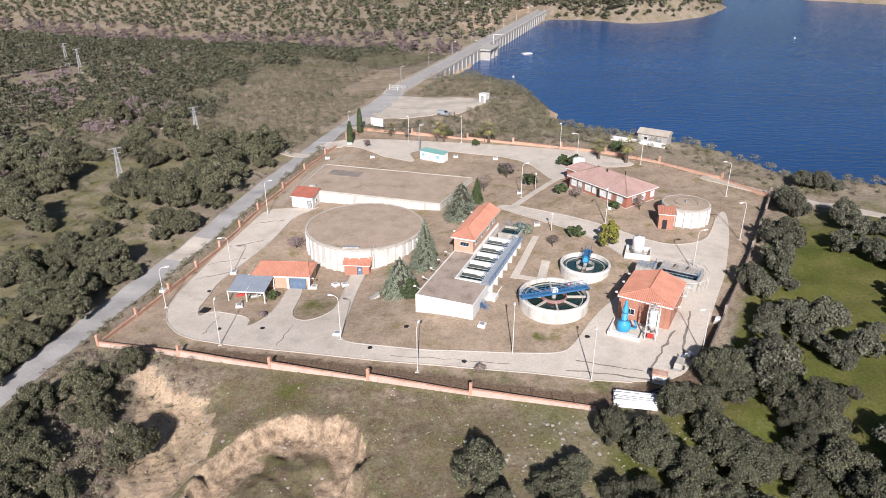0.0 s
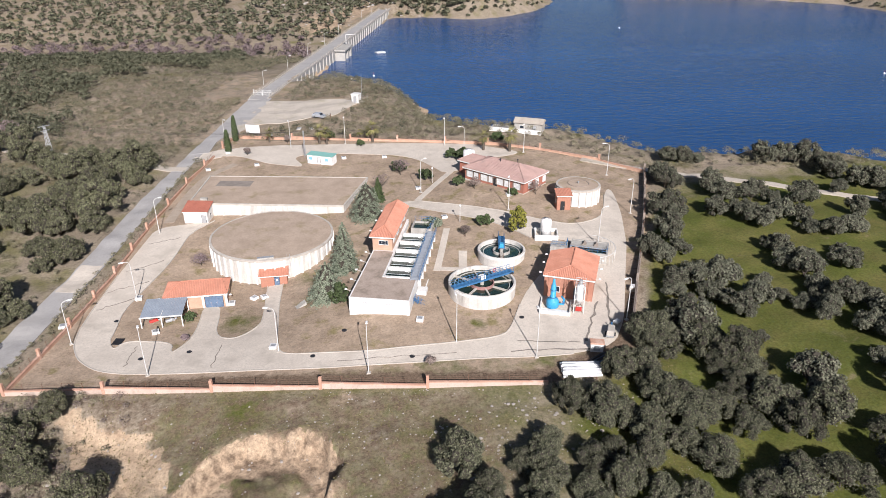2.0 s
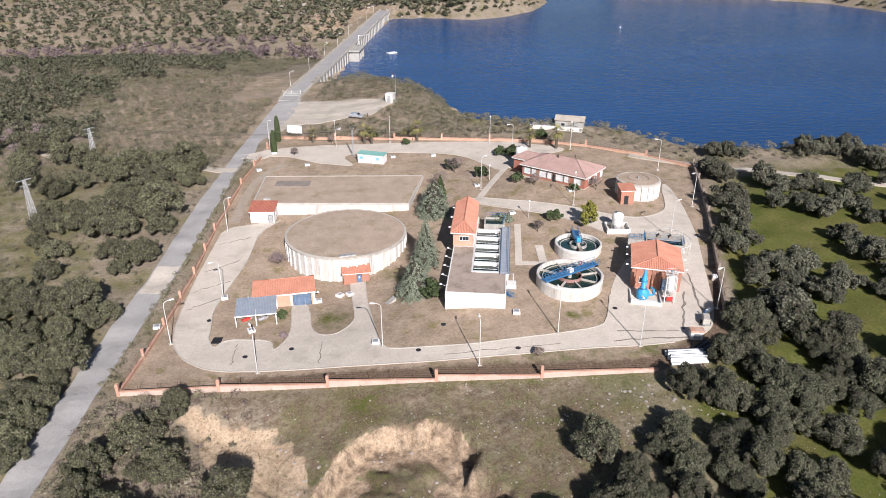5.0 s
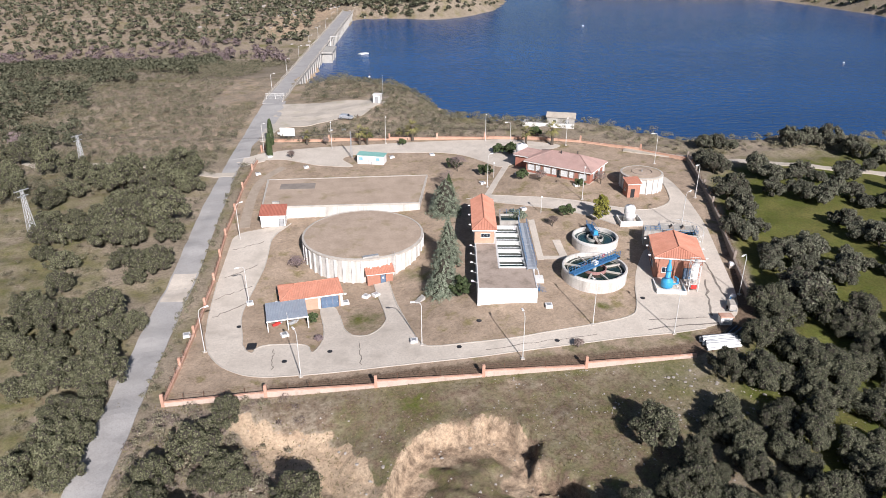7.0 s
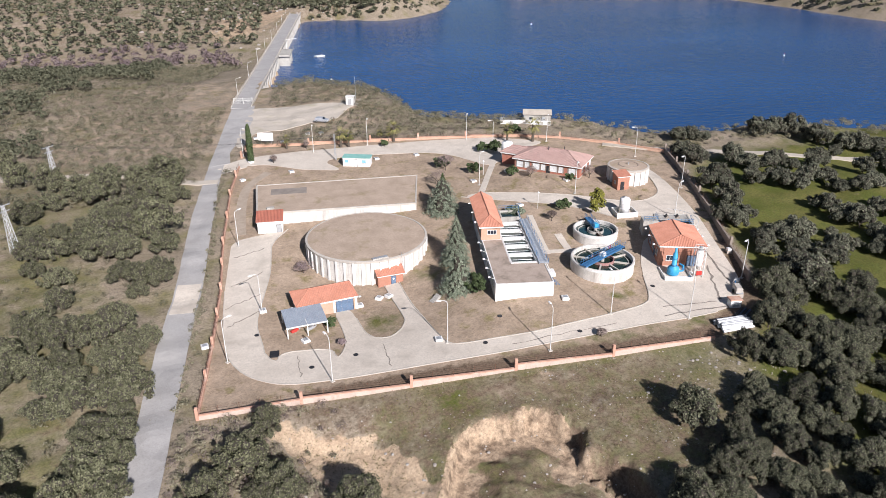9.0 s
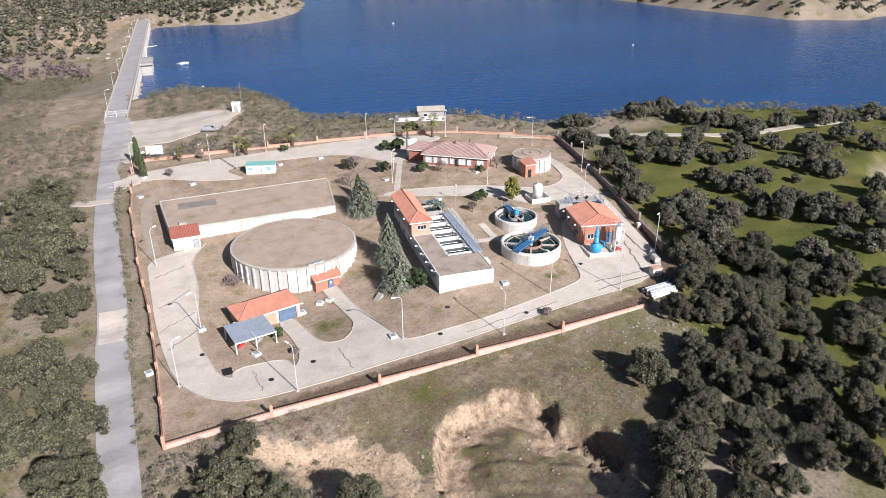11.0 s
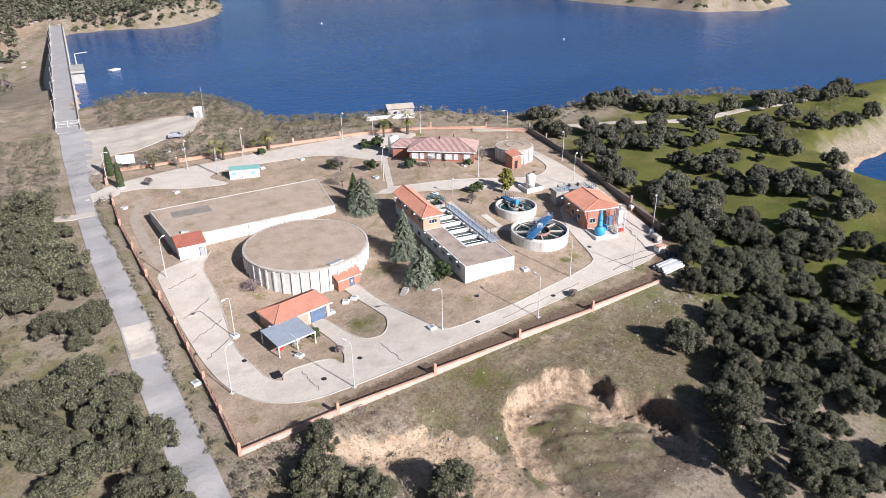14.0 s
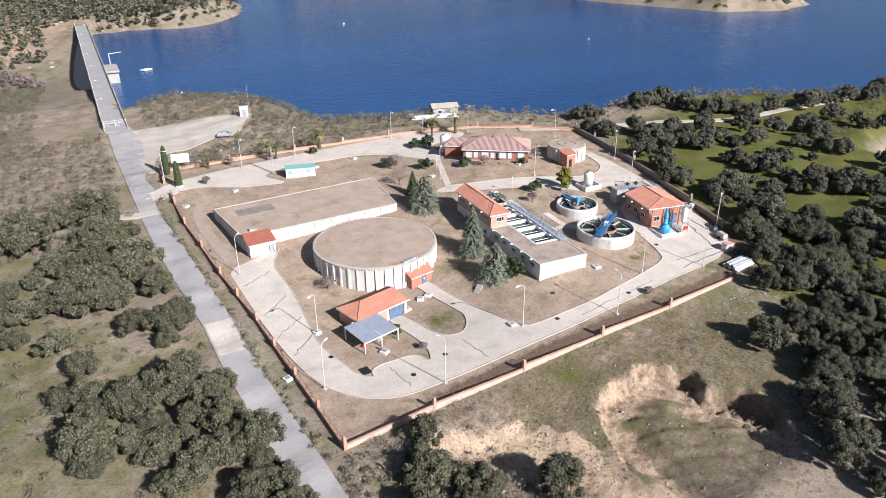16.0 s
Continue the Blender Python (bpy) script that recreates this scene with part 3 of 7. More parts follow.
def rounded(line, reach=1.6, closed=True):
    """A line with its corners cut twice, no further than reach from each corner."""
    for r in (reach, reach * 0.4):
        out = [] if closed else [line[0]]
        n = len(line)
        for i in range(n) if closed else range(1, n - 1):
            p = Vector(line[i])
            for q in (Vector(line[i - 1]), Vector(line[(i + 1) % n])):
                e = q - p
                k = p + e * min(0.3, r / max(e.length, 1e-6))
                out.append((k.x, k.y))
        line = out if closed else out + [line[-1]]
    return line


def draped(name, outline, material, label, category, dz=0.06, cell=2.5, kind="structure", edge=0.0):
    """A paved sheet that follows the ground inside an outline, with a skirt of real thickness."""
    pts = []
    n = len(outline)
    for (ax, ay), (bx, by) in zip(outline, outline[1:] + outline[:1]):
        k = max(1, int(math.hypot(bx - ax, by - ay) / cell))
        pts += [(ax + (bx - ax) * i / k, ay + (by - ay) * i / k) for i in range(k)]
    nb = len(pts)
    xs, ys = [p[0] for p in pts], [p[1] for p in pts]
    U, V = np.meshgrid(np.arange(min(xs), max(xs), cell), np.arange(min(ys), max(ys), cell))
    inner = signed_distance(outline, U, V) < -0.6 * cell
    pts += list(zip(U[inner].tolist(), V[inner].tolist()))
    v, e, f, *_ = delaunay_2d_cdt([Vector(p) for p in pts], [(i, (i + 1) % nb) for i in range(nb)], [], 1, 1e-4)
    z = land_z(np.array([p.x for p in v]), np.array([p.y for p in v])) + dz
    s = Solid().add([(p.x, p.y, h) for p, h in zip(v, z)], [tuple(q) for q in f])
    zb = land_z(np.array(xs), np.array(ys)) + dz
    m = len(xs)
    s.add([(x, y, h) for x, y, h in zip(xs, ys, zb)] + [(x, y, h - dz - 0.3) for x, y, h in zip(xs, ys, zb)], [(i, (i + 1) % m, m + (i + 1) % m, m + i) for i in range(m)])
    return solo(name, s, material, label, category, kind=kind)


def ribbon(line, width):
    """Outline of a band along a line."""
    left, right = [], []
    w = width if isinstance(width, (list, tuple)) else [width] * len(line)
    for i, p in enumerate(line):
        a, b = line[max(0, i - 1)], line[min(len(line) - 1, i + 1)]
        d = Vector((b[0] - a[0], b[1] - a[1])).normalized()
        left.append((p[0] - d.y * w[i] / 2, p[1] + d.x * w[i] / 2))
        right.append((p[0] + d.y * w[i] / 2, p[1] - d.x * w[i] / 2))
    return right + left[::-1]


def smoothed(line, n=4):
    """A line rounded through its points."""
    P = [Vector(p) for p in line]
    P = [2 * P[0] - P[1]] + P + [2 * P[-1] - P[-2]]
    out = []
    for i in range(1, len(P) - 2):
        for k in range(n):
            t = k / n
            a, b, c, d = P[i - 1:i + 3]
            q = 0.5 * ((2 * b) + (c - a) * t + (2 * a - 5 * b + 4 * c - d) * t * t + (3 * b - a - 3 * c + d) * t ** 3)
            out.append((q.x, q.y))
    return out + [tuple(line[-1])]


ROAD = smoothed([(-90, -20), (-80, 25), (-71, 60), (-64.5, 84), (-62.2, 93), (-59.1, 105.6), (-54.9, 122), (-51.1, 135), (-46.8, 153), (-42.2, 171), (-37.6, 188), (-30.2, 212), (-25.2, 228), (-17.2, 249.4)])
draped("road", ribbon(ROAD, [4.9] * 36 + [4.7, 4.5, 4.3, 4.1] + [3.9] * 20), ASPHALT, "narrow worn grey asphalt road along the fence", "road", 0.14, 1.3)
draped("road_patch", ribbon([p for p in ROAD if 123 < p[1] < 136], 4.3), PAVING, "pale worn concrete patch across the asphalt road", "road", 0.16, 1.3)
draped("dirt_track", ribbon(smoothed([(-37, 184), (-43, 187), (-52, 196), (-66, 206), (-84, 214), (-95, 228), (-84, 238)]), [2.6] * 25), GRAVEL, "pale dirt track branching off the road", "track", 0.22)
draped("car_park", rounded([(-28.5, 209), (-24.4, 219), (-21, 229), (-15.3, 244.5), (-4.4, 241), (9.1, 232.6), (17.4, 227), (10.6, 223.2), (4.8, 216), (-3.3, 219.4), (-9.4, 216.5), (-19.2, 219.2), (-23.9, 212.1), (-26, 206)]), GRAVEL, "pale gravel car park by the dam", "car park", 0.16)
draped("shore_track", ribbon(smoothed([(62, 158), (76, 146), (92, 132), (112, 118), (135, 106), (165, 95)]), [2.4] * 21), GRAVEL, "pale dirt track along the lake shore", "track", 0.25)
RING_OUT = [(-40.6, 148.8), (-45.7, 129.9), (-48.2, 118.4), (-49.3, 109.8), (-48.5, 104.5), (-45.9, 100.3), (-42.4, 97.6), (-33.9, 95.2), (-22.2, 92.4), (-9.5, 88.8), (3.7, 86.0), (13.9, 84.1), (22.0, 82.1), (27.0, 81.5), (34.0, 81.9), (38.6, 87.9), (45.0, 100.2), (50.6, 110.7), (56.1, 124.1), (59.2, 133.3), (60.1, 138.5)]
RING_IN = [(57.0, 134.2), (53.4, 126.8), (50.7, 122.7), (44.0, 120.9), (38.5, 124.4), (32.7, 130.0), (25.8, 135.5), (17.6, 141.9), (15.6, 143.7), (10.9, 144.1), (15.1, 139.5), (22.5, 132.0), (27.2, 127.8), (31.7, 121.4), (33.5, 117.8),
           (39.0, 116.2), (42.5, 110.7), (40, 106), (34, 108), (30.2, 104.5), (26.5, 100.5), (23.6, 96.3), (19.9, 90.1), (17.9, 88.6), (10.6, 89.1), (-3.5, 90.9), (-15.3, 94.6), (-16.5, 95.9), (-16.8, 98.7), (-16.1, 112.1), (-14.9, 121)]
RING_WEST = [(-17.8, 121.5), (-19.0, 108.3), (-19.6, 106.1), (-22.2, 103.5), (-24.8, 103.1), (-26.9, 105.5), (-26.4, 112.1), (-26.4, 116.2), (-29.3, 116.4), (-29.6, 111.2), (-30.5, 105.3), (-32.6, 101.8), (-33.7, 101.4), (-33.2, 104.6), (-41.5, 107.0), (-42.4, 103.8), (-43.7, 107.4), (-43.3, 109.4), (-42.9, 117.0), (-40.9, 122.2), (-36.2, 133.5), (-33.3, 144.5), (-28.5, 149.0)]
draped("yard_road", rounded(RING_OUT + RING_IN + RING_WEST), PAVING, "pale worn concrete yard road with faint cracks", "road", 0.07)
draped("back_road", rounded([(-29.2, 190.8), (-25.6, 197), (-13.7, 195.3), (4.6, 189.9), (22.9, 184.4), (37.9, 178.6), (45.0, 171.7), (49.4, 167.1), (43, 165.5), (36, 167.5), (33.5, 166), (32, 159.7), (26.0, 157.5), (23.8, 166.1), (21.4, 172.0), (16.8, 176.4), (-3.0, 185), (-9.6, 184.0), (-7.0, 175.2), (-16.4, 181.1), (-18.8, 184.1), (-24.2, 190.0)]), PAVING, "pale concrete forecourt and drive behind the yard", "road", 0.07)
draped("entrance_apron", [(-37.6, 193.5), (-29.2, 196.5), (-26.4, 196.5), (-28.4, 190.2), (-38.2, 188)], PAVING, "pale concrete apron of the yard entrance", "road", 0.075)
draped("junction_apron", [(-36.5, 195), (-31.8, 195), (-30.2, 204), (-26.5, 211.5), (-22.5, 219.5), (-17.5, 232), (-13.5, 247.5), (-20.4, 248.5), (-28.0, 226)], ASPHALT, "pale worn concrete where the road meets the car park", "road", 0.19)
draped("dirt_lane", ribbon(smoothed([(-38.3, 151), (-36.4, 160), (-33.8, 170), (-30.5, 177.5), (-24.5, 183.5)]), [2.3] * 17), mat("rutted_earth", (0.40, 0.33, 0.26), (0.31, 0.25, 0.19), 0.95, 0.6, 4, 0.3), "rutted dirt lane beside the covered reservoir", "track", 0.05)
draped("service_path", ribbon([(18.6, 127.0), (12.7, 111.2)], 1.3), PAVING, "narrow concrete service path beside the filter building", "path", 0.06)
draped("service_path", ribbon([(13.2, 112.0), (19.6, 110.4)], 1.4), PAVING, "narrow concrete service path between the clarifiers", "path", 0.065)
draped("service_path", ribbon([(19.4, 117.5), (17.6, 110.8), (19.2, 107.6)], 1.6), PAVING, "narrow concrete path round the small clarifier", "path", 0.07)
draped("footpath", ribbon([(27.6, 158.5), (15.9, 143.4)], 1.5), PAVING, "narrow concrete footpath across dry grass", "path", 0.075)


def kerb_line(line, name="kerb"):
    """A low concrete kerb that follows the ground."""
    s = Solid()
    line = rounded(line, closed=False)
    for a, b in zip(line, line[1:]):
        n = max(1, int(math.hypot(b[0] - a[0], b[1] - a[1]) / 3))
        for i in range(n):
            p = Vector((a[0] + (b[0] - a[0]) * i / n, a[1] + (b[1] - a[1]) * i / n))
            q = Vector((a[0] + (b[0] - a[0]) * (i + 1) / n, a[1] + (b[1] - a[1]) * (i + 1) / n))
            d = (q - p).normalized() * 0.08
            w = Vector((-d.y, d.x))
            zp, zq = ground_z(*p), ground_z(*q)
            quad = [(p - w, zp), (q - w, zq), (q + w, zq), (p + w, zp)]
            s.add([(v.x, v.y, z - 0.2) for v, z in quad] + [(v.x, v.y, z + 0.15) for v, z in quad], [(0, 3, 2, 1), (4, 5, 6, 7), (0, 1, 5, 4), (1, 2, 6, 5), (2, 3, 7, 6), (3, 0, 4, 7)])
    return solo(name, s, KERB, "low weathered concrete kerb beside the yard road", "kerb", kind="structure")


kerb_line(RING_OUT[1:14])
kerb_line(RING_IN[21:])
kerb_line(RING_WEST[:7])
kerb_line(RING_WEST[7:])
kerb_line(RING_IN[:9])
kerb_line(RING_IN[9:15])

# ---- pieces of buildings ----
def window(parent, m, w, h, pane=None, frame_mat=None, bars=0, name="window"):
    """Framed window set on a wall; local -y looks outwards."""
    s = Solid()
    t = 0.07
    for x0, x1, z0, z1 in ((-w / 2, w / 2, 0, t), (-w / 2, w / 2, h - t, h), (-w / 2, -w / 2 + t, t, h - t), (w / 2 - t, w / 2, t, h - t)):
        s.box(x0, x1, -0.06, 0.05, z0, z1, m)
    for i in range(bars):
        x = -w / 2 + w * (i + 1) / (bars + 1)
        s.box(x - 0.025, x + 0.025, -0.05, 0.04, t, h - t, m)
    f = part(name, s, frame_mat or SHUTTER, parent)
    part("pane", Solid().box(-w / 2 + t, w / 2 - t, -0.02, 0.03, t, h - t, m), pane or WINDOW, f)
    s2 = Solid().box(-w / 2 - 0.08, w / 2 + 0.08, -0.12, 0.02, -0.07, -0.003, m)
    part("sill", s2, KERB, f)
    return f


def door(parent, m, w, h, material, label="", leaves=1):
    """Panelled door leaf with frame and handle; local -y looks outwards."""
    s = Solid()
    t = 0.06
    s.box(-w / 2 - t, -w / 2, -0.05, 0.05, 0, h + t, m).box(w / 2, w / 2 + t, -0.05, 0.05, 0, h + t, m).box(-w / 2, w / 2, -0.05, 0.05, h, h + t, m)
    f = part("door_frame", s, DARKMETAL, parent)
    lw = w / leaves
    for k in range(leaves):
        x0 = -w / 2 + k * lw
        d = Solid().box(x0 + 0.01, x0 + lw - 0.01, -0.02, 0.03, 0.02, h - 0.01, m)
        for z0, z1 in ((0.12, h * 0.3), (h * 0.34, h * 0.62), (h * 0.66, h - 0.12)):
            d.box(x0 + 0.1 * lw, x0 + 0.9 * lw, -0.035, -0.02, z0, z1, m)
        leaf = part("door", d, material, parent, label)
        part("handle", Solid().box(x0 + 0.8 * lw, x0 + 0.88 * lw, -0.09, -0.035, h * 0.47, h * 0.5, m), GALV, leaf)
    return f


def slope(s, a, b, c, d, pitch=0.3, high=0.07, rows=None):
    """One tiled roof slope: a to b along the eave, c above b, d above a; rows of rounded tiles run up it."""
    a, b, c, d = (Vector(p) for p in (a, b, c, d))
    n = (b - a).cross(d - a if (d - a).length > 1e-6 else c - a).normalized()
    th = n * -0.08
    pts = [a, b, c, d] if (c - d).length > 1e-4 else [a, b, c]
    k = len(pts)
    s.add(pts + [p + th for p in pts], [tuple(range(k)), tuple(range(2 * k - 1, k - 1, -1))] + [(i, k + i, k + (i + 1) % k, (i + 1) % k) for i in range(k)])
    e = b - a
    length = e.length
    u = e / length
    left, right = (d - a).dot(u), length - (c - a).dot(u)
    up = (d - a) - u * left
    for i in range(int(length / pitch) + 1):
        q = min(length - 0.02, 0.05 + i * pitch)
        t = min(1.0, q / left if left > 0.01 else 1.0, (length - q) / right if right > 0.01 else 1.0)
        if t < 0.06:
            continue
        p0, p1 = a + u * q - up.normalized() * 0.06, a + u * q + up * t
        w = u * pitch * 0.36
        row = s if rows is None else Solid()
        if rows is not None:
            rows.append(row)
        row.add([p0 - w, p0 + n * high, p0 + w, p1 - w, p1 + n * high, p1 + w], [(0, 1, 4, 3), (1, 2, 5, 4), (0, 2, 1), (3, 4, 5)])


def hip_roof(parent, x0, x1, y0, y1, z, rise, inset0, inset1, material, along="y", over=0.45, fascia=None):
    """Hip roof on a rectangle; the ridge runs along one axis and stops short of the ends by the insets."""
    x0, x1, y0, y1 = x0 - over, x1 + over, y0 - over, y1 + over
    s, rows = Solid(), []
    A, B, C, D = (x0, y0, z), (x1, y0, z), (x1, y1, z), (x0, y1, z)
    if along == "y":
        xm = (x0 + x1) / 2
        R0, R1 = (xm, y0 + inset0, z + rise), (xm, y1 - inset1, z + rise)
        slope(s, B, C, R1, R0, rows=rows)
        slope(s, D, A, R0, R1, rows=rows)
        if inset0 > 0.01:
            slope(s, A, B, R0, R0, rows=rows)
        if inset1 > 0.01:
            slope(s, C, D, R1, R1, rows=rows)
        ridges = [(R0, R1)] + [(A, R0), (B, R0)] * (inset0 > 0.01) + [(C, R1), (D, R1)] * (inset1 > 0.01)
    else:
        ym = (y0 + y1) / 2
        R0, R1 = (x0 + inset0, ym, z + rise), (x1 - inset1, ym, z + rise)
        slope(s, A, B, R1, R0, rows=rows)
        slope(s, C, D, R0, R1, rows=rows)
        if inset0 > 0.01:
            slope(s, D, A, R0, R0, rows=rows)
        if inset1 > 0.01:
            slope(s, B, C, R1, R1, rows=rows)
        ridges = [(R0, R1)] + [(A, R0), (D, R0)] * (inset0 > 0.01) + [(B, R1), (C, R1)] * (inset1 > 0.01)
    roof = part("roof", s, material, parent)
    for row in rows:
        part("roof_tile", row, material, roof)
    r = Solid()
    for p, q in ridges:
        r.tube(Vector(p) + Vector((0, 0, 0.03)), Vector(q) + Vector((0, 0, 0.05)), 0.1, n=6)
    part("ridge_tiles", r, material, roof)
    e = Solid()
    for a, b in ((A, B), (B, C), (C, D), (D, A)):
        a, b = Vector(a), Vector(b)
        d = (b - a).normalized()
        o = Vector((d.y, -d.x, 0)) * 0.02
        e.add([a + o + Vector((0, 0, -0.3)), b + o + Vector((0, 0, -0.3)), b + o + Vector((0, 0, -0.03)), a + o + Vector((0, 0, -0.03)),
               a - o * 4 + Vector((0, 0, -0.3)), b - o * 4 + Vector((0, 0, -0.3)), b - o * 4 + Vector((0, 0, -0.09)), a - o * 4 + Vector((0, 0, -0.09))],
              [(0, 1, 2, 3), (7, 6, 5, 4), (4, 5, 1, 0), (3, 2, 6, 7)])
    part("fascia", e, fascia or WHITE, roof)
    return roof


def mono_roof(parent, x0, x1, y0, y1, z_front, z_back, material, over=0.25):
    s, rows = Solid(), []
    slope(s, (x0 - over, y0 - over, z_front), (x1 + over, y0 - over, z_front), (x1 + over, y1 + over, z_back), (x0 - over, y1 + over, z_back), rows=rows)
    roof = part("roof", s, material, parent)
    for row in rows:
        part("roof_tile", row, material, roof)
    return roof


def railing(parent, pts, material, height=1.0, spacing=1.2, name="railing"):
    """Posts, handrail and a middle rail along a line of points."""
    s = Solid()
    for a, b in zip(pts, pts[1:]):
        a, b = Vector(a), Vector(b)
        n = max(1, round((b - a).length / spacing))
        for i in range(n + 1):
            p = a.lerp(b, i / n)
            s.tube(p, p + Vector((0, 0, height)), 0.035, n=5)
        for h in (height, height * 0.55):
            s.tube(a + Vector((0, 0, h)), b + Vector((0, 0, h)), 0.03, n=5)
    return part(name, s, material, parent)


def wall_light(parent, p, q):
    """Floodlight on a bracket from p out to q."""
    s = Solid().tube(p, q, 0.035, n=5)
    f = part("wall_lamp", s, LAMPPOST, parent)
    q = Vector(q)
    part("lamp_head", Solid().soft_box(q.x - 0.2, q.x + 0.2, q.y - 0.16, q.y + 0.16, q.z - 0.05, q.z + 0.15, 0.05), PLASTIC, f)


# ---- filter building with open basins ----
def filter_building():
    b = thing("filter_building", "long white filter building with open basins and orange-tiled upper storey", "building", pose(-4.6, 101.5, 1.2, 0, 0, -21.5))
    part("front_wall", Solid().box(0, 10.2, 0, 8, -1.5, 3.7), WHITE, b)
    part("side_wall", Solid().box(0.003, 4.0, 8.003, 34, -1.5, 3.7), WHITE, b)
    part("gravel_roof", Solid().box(0.2, 10.0, 0.2, 7.9, 3.7, 3.74).box(0.2, 3.9, 7.9, 18.2, 3.7, 3.74), ROOFGRAVEL, b)
    s = Solid().soft_box(0, 10.2, 0, 0.2, 3.7, 3.86).soft_box(10.0, 10.2, 0.2, 8, 3.7, 3.86).soft_box(0, 0.2, 0.2, 18.1, 3.7, 3.86).soft_box(4.0, 10.0, 7.8, 8.0, 3.7, 3.86)
    part("parapet", s, WHITE, b)
    # open basins
    part("basin_floor", Solid().box(4.0, 10.3, 8.003, 33, -1.5, 0.6), CONCRETE, b)
    part("basin_wall", Solid().box(8.75, 9.05, 8.003, 27.2, 0.6, 3.75).box(4.0, 4.25, 8.003, 33, 3.705, 3.75), WHITE, b)
    for k in range(6):
        v = 8.3 + k * 3.7
        part("basin_divider", Solid().soft_box(4.25, 8.75, v - 0.3, v + 0.3, 0.6, 3.75, 0.05), WHITE, b)
    for k in range(5):
        v = 8.3 + k * 3.7
        part("basin_water", Solid().box(4.25, 8.75, v + 0.302, v + 3.398, 1.5, 3.12), TANKWATER, b)
        part("inlet_pipe", Solid().tube((4.3, v + 1.8, 3.3), (8.7, v + 1.8, 3.3), 0.05, n=6), GALV, b)
    part("inlet_tank", Solid().box(5.4, 9.6, 28.6, 28.9, 0.6, 4.1).box(5.4, 9.6, 32.2, 32.5, 0.6, 4.1).box(5.4, 5.7, 28.9, 32.2, 0.6, 4.1).box(9.3, 9.6, 28.9, 32.2, 0.6, 4.1), CONCRETE, b)
    part("inlet_water", Solid().box(5.7, 9.3, 28.9, 32.2, 0.7, 3.7), TANKWATER, b)
    # walkway on piers
    walkway = part("walkway", Solid().box(9.05, 10.75, 7.0, 27.6, 4.0, 4.1).box(9.05, 9.15, 7.0, 27.6, 3.85, 4.0).box(10.65, 10.75, 7.0, 27.6, 3.85, 4.0), WALKMETAL, b, "grey metal walkway")
    g = Solid()
    for k in range(19):
        g.box(9.1, 10.7, 7.4 + k * 1.08, 7.44 + k * 1.08, 4.1, 4.125)
    part("plate_joint", g, GALV, walkway)
    railing(walkway, [(10.7, 7.0, 4.1), (10.7, 27.6, 4.1)], BLUE, 1.0, 1.6)
    railing(walkway, [(9.1, 8.5, 4.1), (9.1, 27.6, 4.1)], BLUE, 1.0, 1.6)
    railing(walkway, [(9.1, 27.6, 4.1), (9.8, 32.6, 4.1), (5.6, 32.6, 4.1)], BLUE, 1.0, 1.6)
    for k in range(7):
        v = 9.2 + k * 2.95
        part("pier", Solid().soft_box(9.06, 10.6, v - 0.3, v + 0.3, 0.6, 3.98), WHITE, b)
    part("gallery_wall", Solid().box(9.06, 9.35, 9.5, 26.6, 0.6, 3.0), CONCRETE, b)
    part("pipe_gallery", Solid().box(10.3, 11.6, 8.5, 27, -1.5, 1.0).box(11.4, 11.6, 8.5, 27, 1.0, 1.7), WHITE, b)
    part("valve_box", Solid().box(10.3, 12.0, 6.2, 8.2, -1.5, 2.2).box(10.5, 11.8, 6.4, 8.0, 2.2, 2.25), WHITE, b)
    # stair
    st = part("stair", Solid().box(10.25, 10.3, 3.4, 4.3, 0.4, 2.4), BLUEDOOR, b, "blue steel stair")
    s = Solid()
    for k in range(9):
        s.box(10.3 + k * 0.26, 10.56 + k * 0.26, 3.4, 4.4, 1.9 - k * 0.21, 1.94 - k * 0.21)
    part("tread", s, BLUE, st)
    railing(st, [(10.4, 3.4, 1.9), (12.6, 3.4, 0.1)], BLUE, 0.9, 0.8)
    railing(st, [(10.4, 4.4, 1.9), (12.6, 4.4, 0.1)], BLUE, 0.9, 0.8)
    # louvres and windows
    for u in (3.1, 7.1):
        m = pose(u, 0, 2.75)
        v = part("louvre", Solid().box(-0.85, 0.85, -0.03, 0.02, 0, 0.4, m), GALV, b)
        s = Solid()
        for k in range(4):
            s.box(-0.8, 0.8, -0.06, -0.03, 0.03 + k * 0.1, 0.08 + k * 0.1, m)
        part("slat", s, SHUTTER, v)
    for v in (2.6, 6.0, 9.4, 12.8, 16.0):
        window(b, pose(0, v, 2.35, 0, 0, -90), 1.5, 0.8, bars=2)
    for v in (21, 25, 29):
        window(b, pose(0, v, 1.6, 0, 0, -90), 1.3, 0.9, bars=1)
    # upper storey
    up = part("upper_wall", Solid().box(-0.1, 3.65, 18.5, 33.4, 3.75, 6.55), BRICKLIGHT, b)
    hip_roof(b, -0.1, 3.65, 18.5, 33.4, 6.7, 1.35, 2.6, 0.0, TILE, over=0.5)
    window(up, pose(2.0, 18.5, 4.9), 1.8, 0.9, bars=2)
    for v in (20.5, 24, 27.5, 31):
        window(up, pose(-0.1, v, 4.9, 0, 0, -90), 1.6, 1.0, bars=2)
        window(up, pose(3.65, v, 4.9, 0, 0, 90), 1.6, 1.0, bars=2)
    for k in range(5):
        wall_light(b, (0.1, 2.0 + k * 3.6, 3.8), (-0.9, 1.8 + k * 3.6, 4.3))
        wall_light(b, (9.05, 9.6 + k * 3.6, 3.75), (8.0, 9.3 + k * 3.6, 4.4))
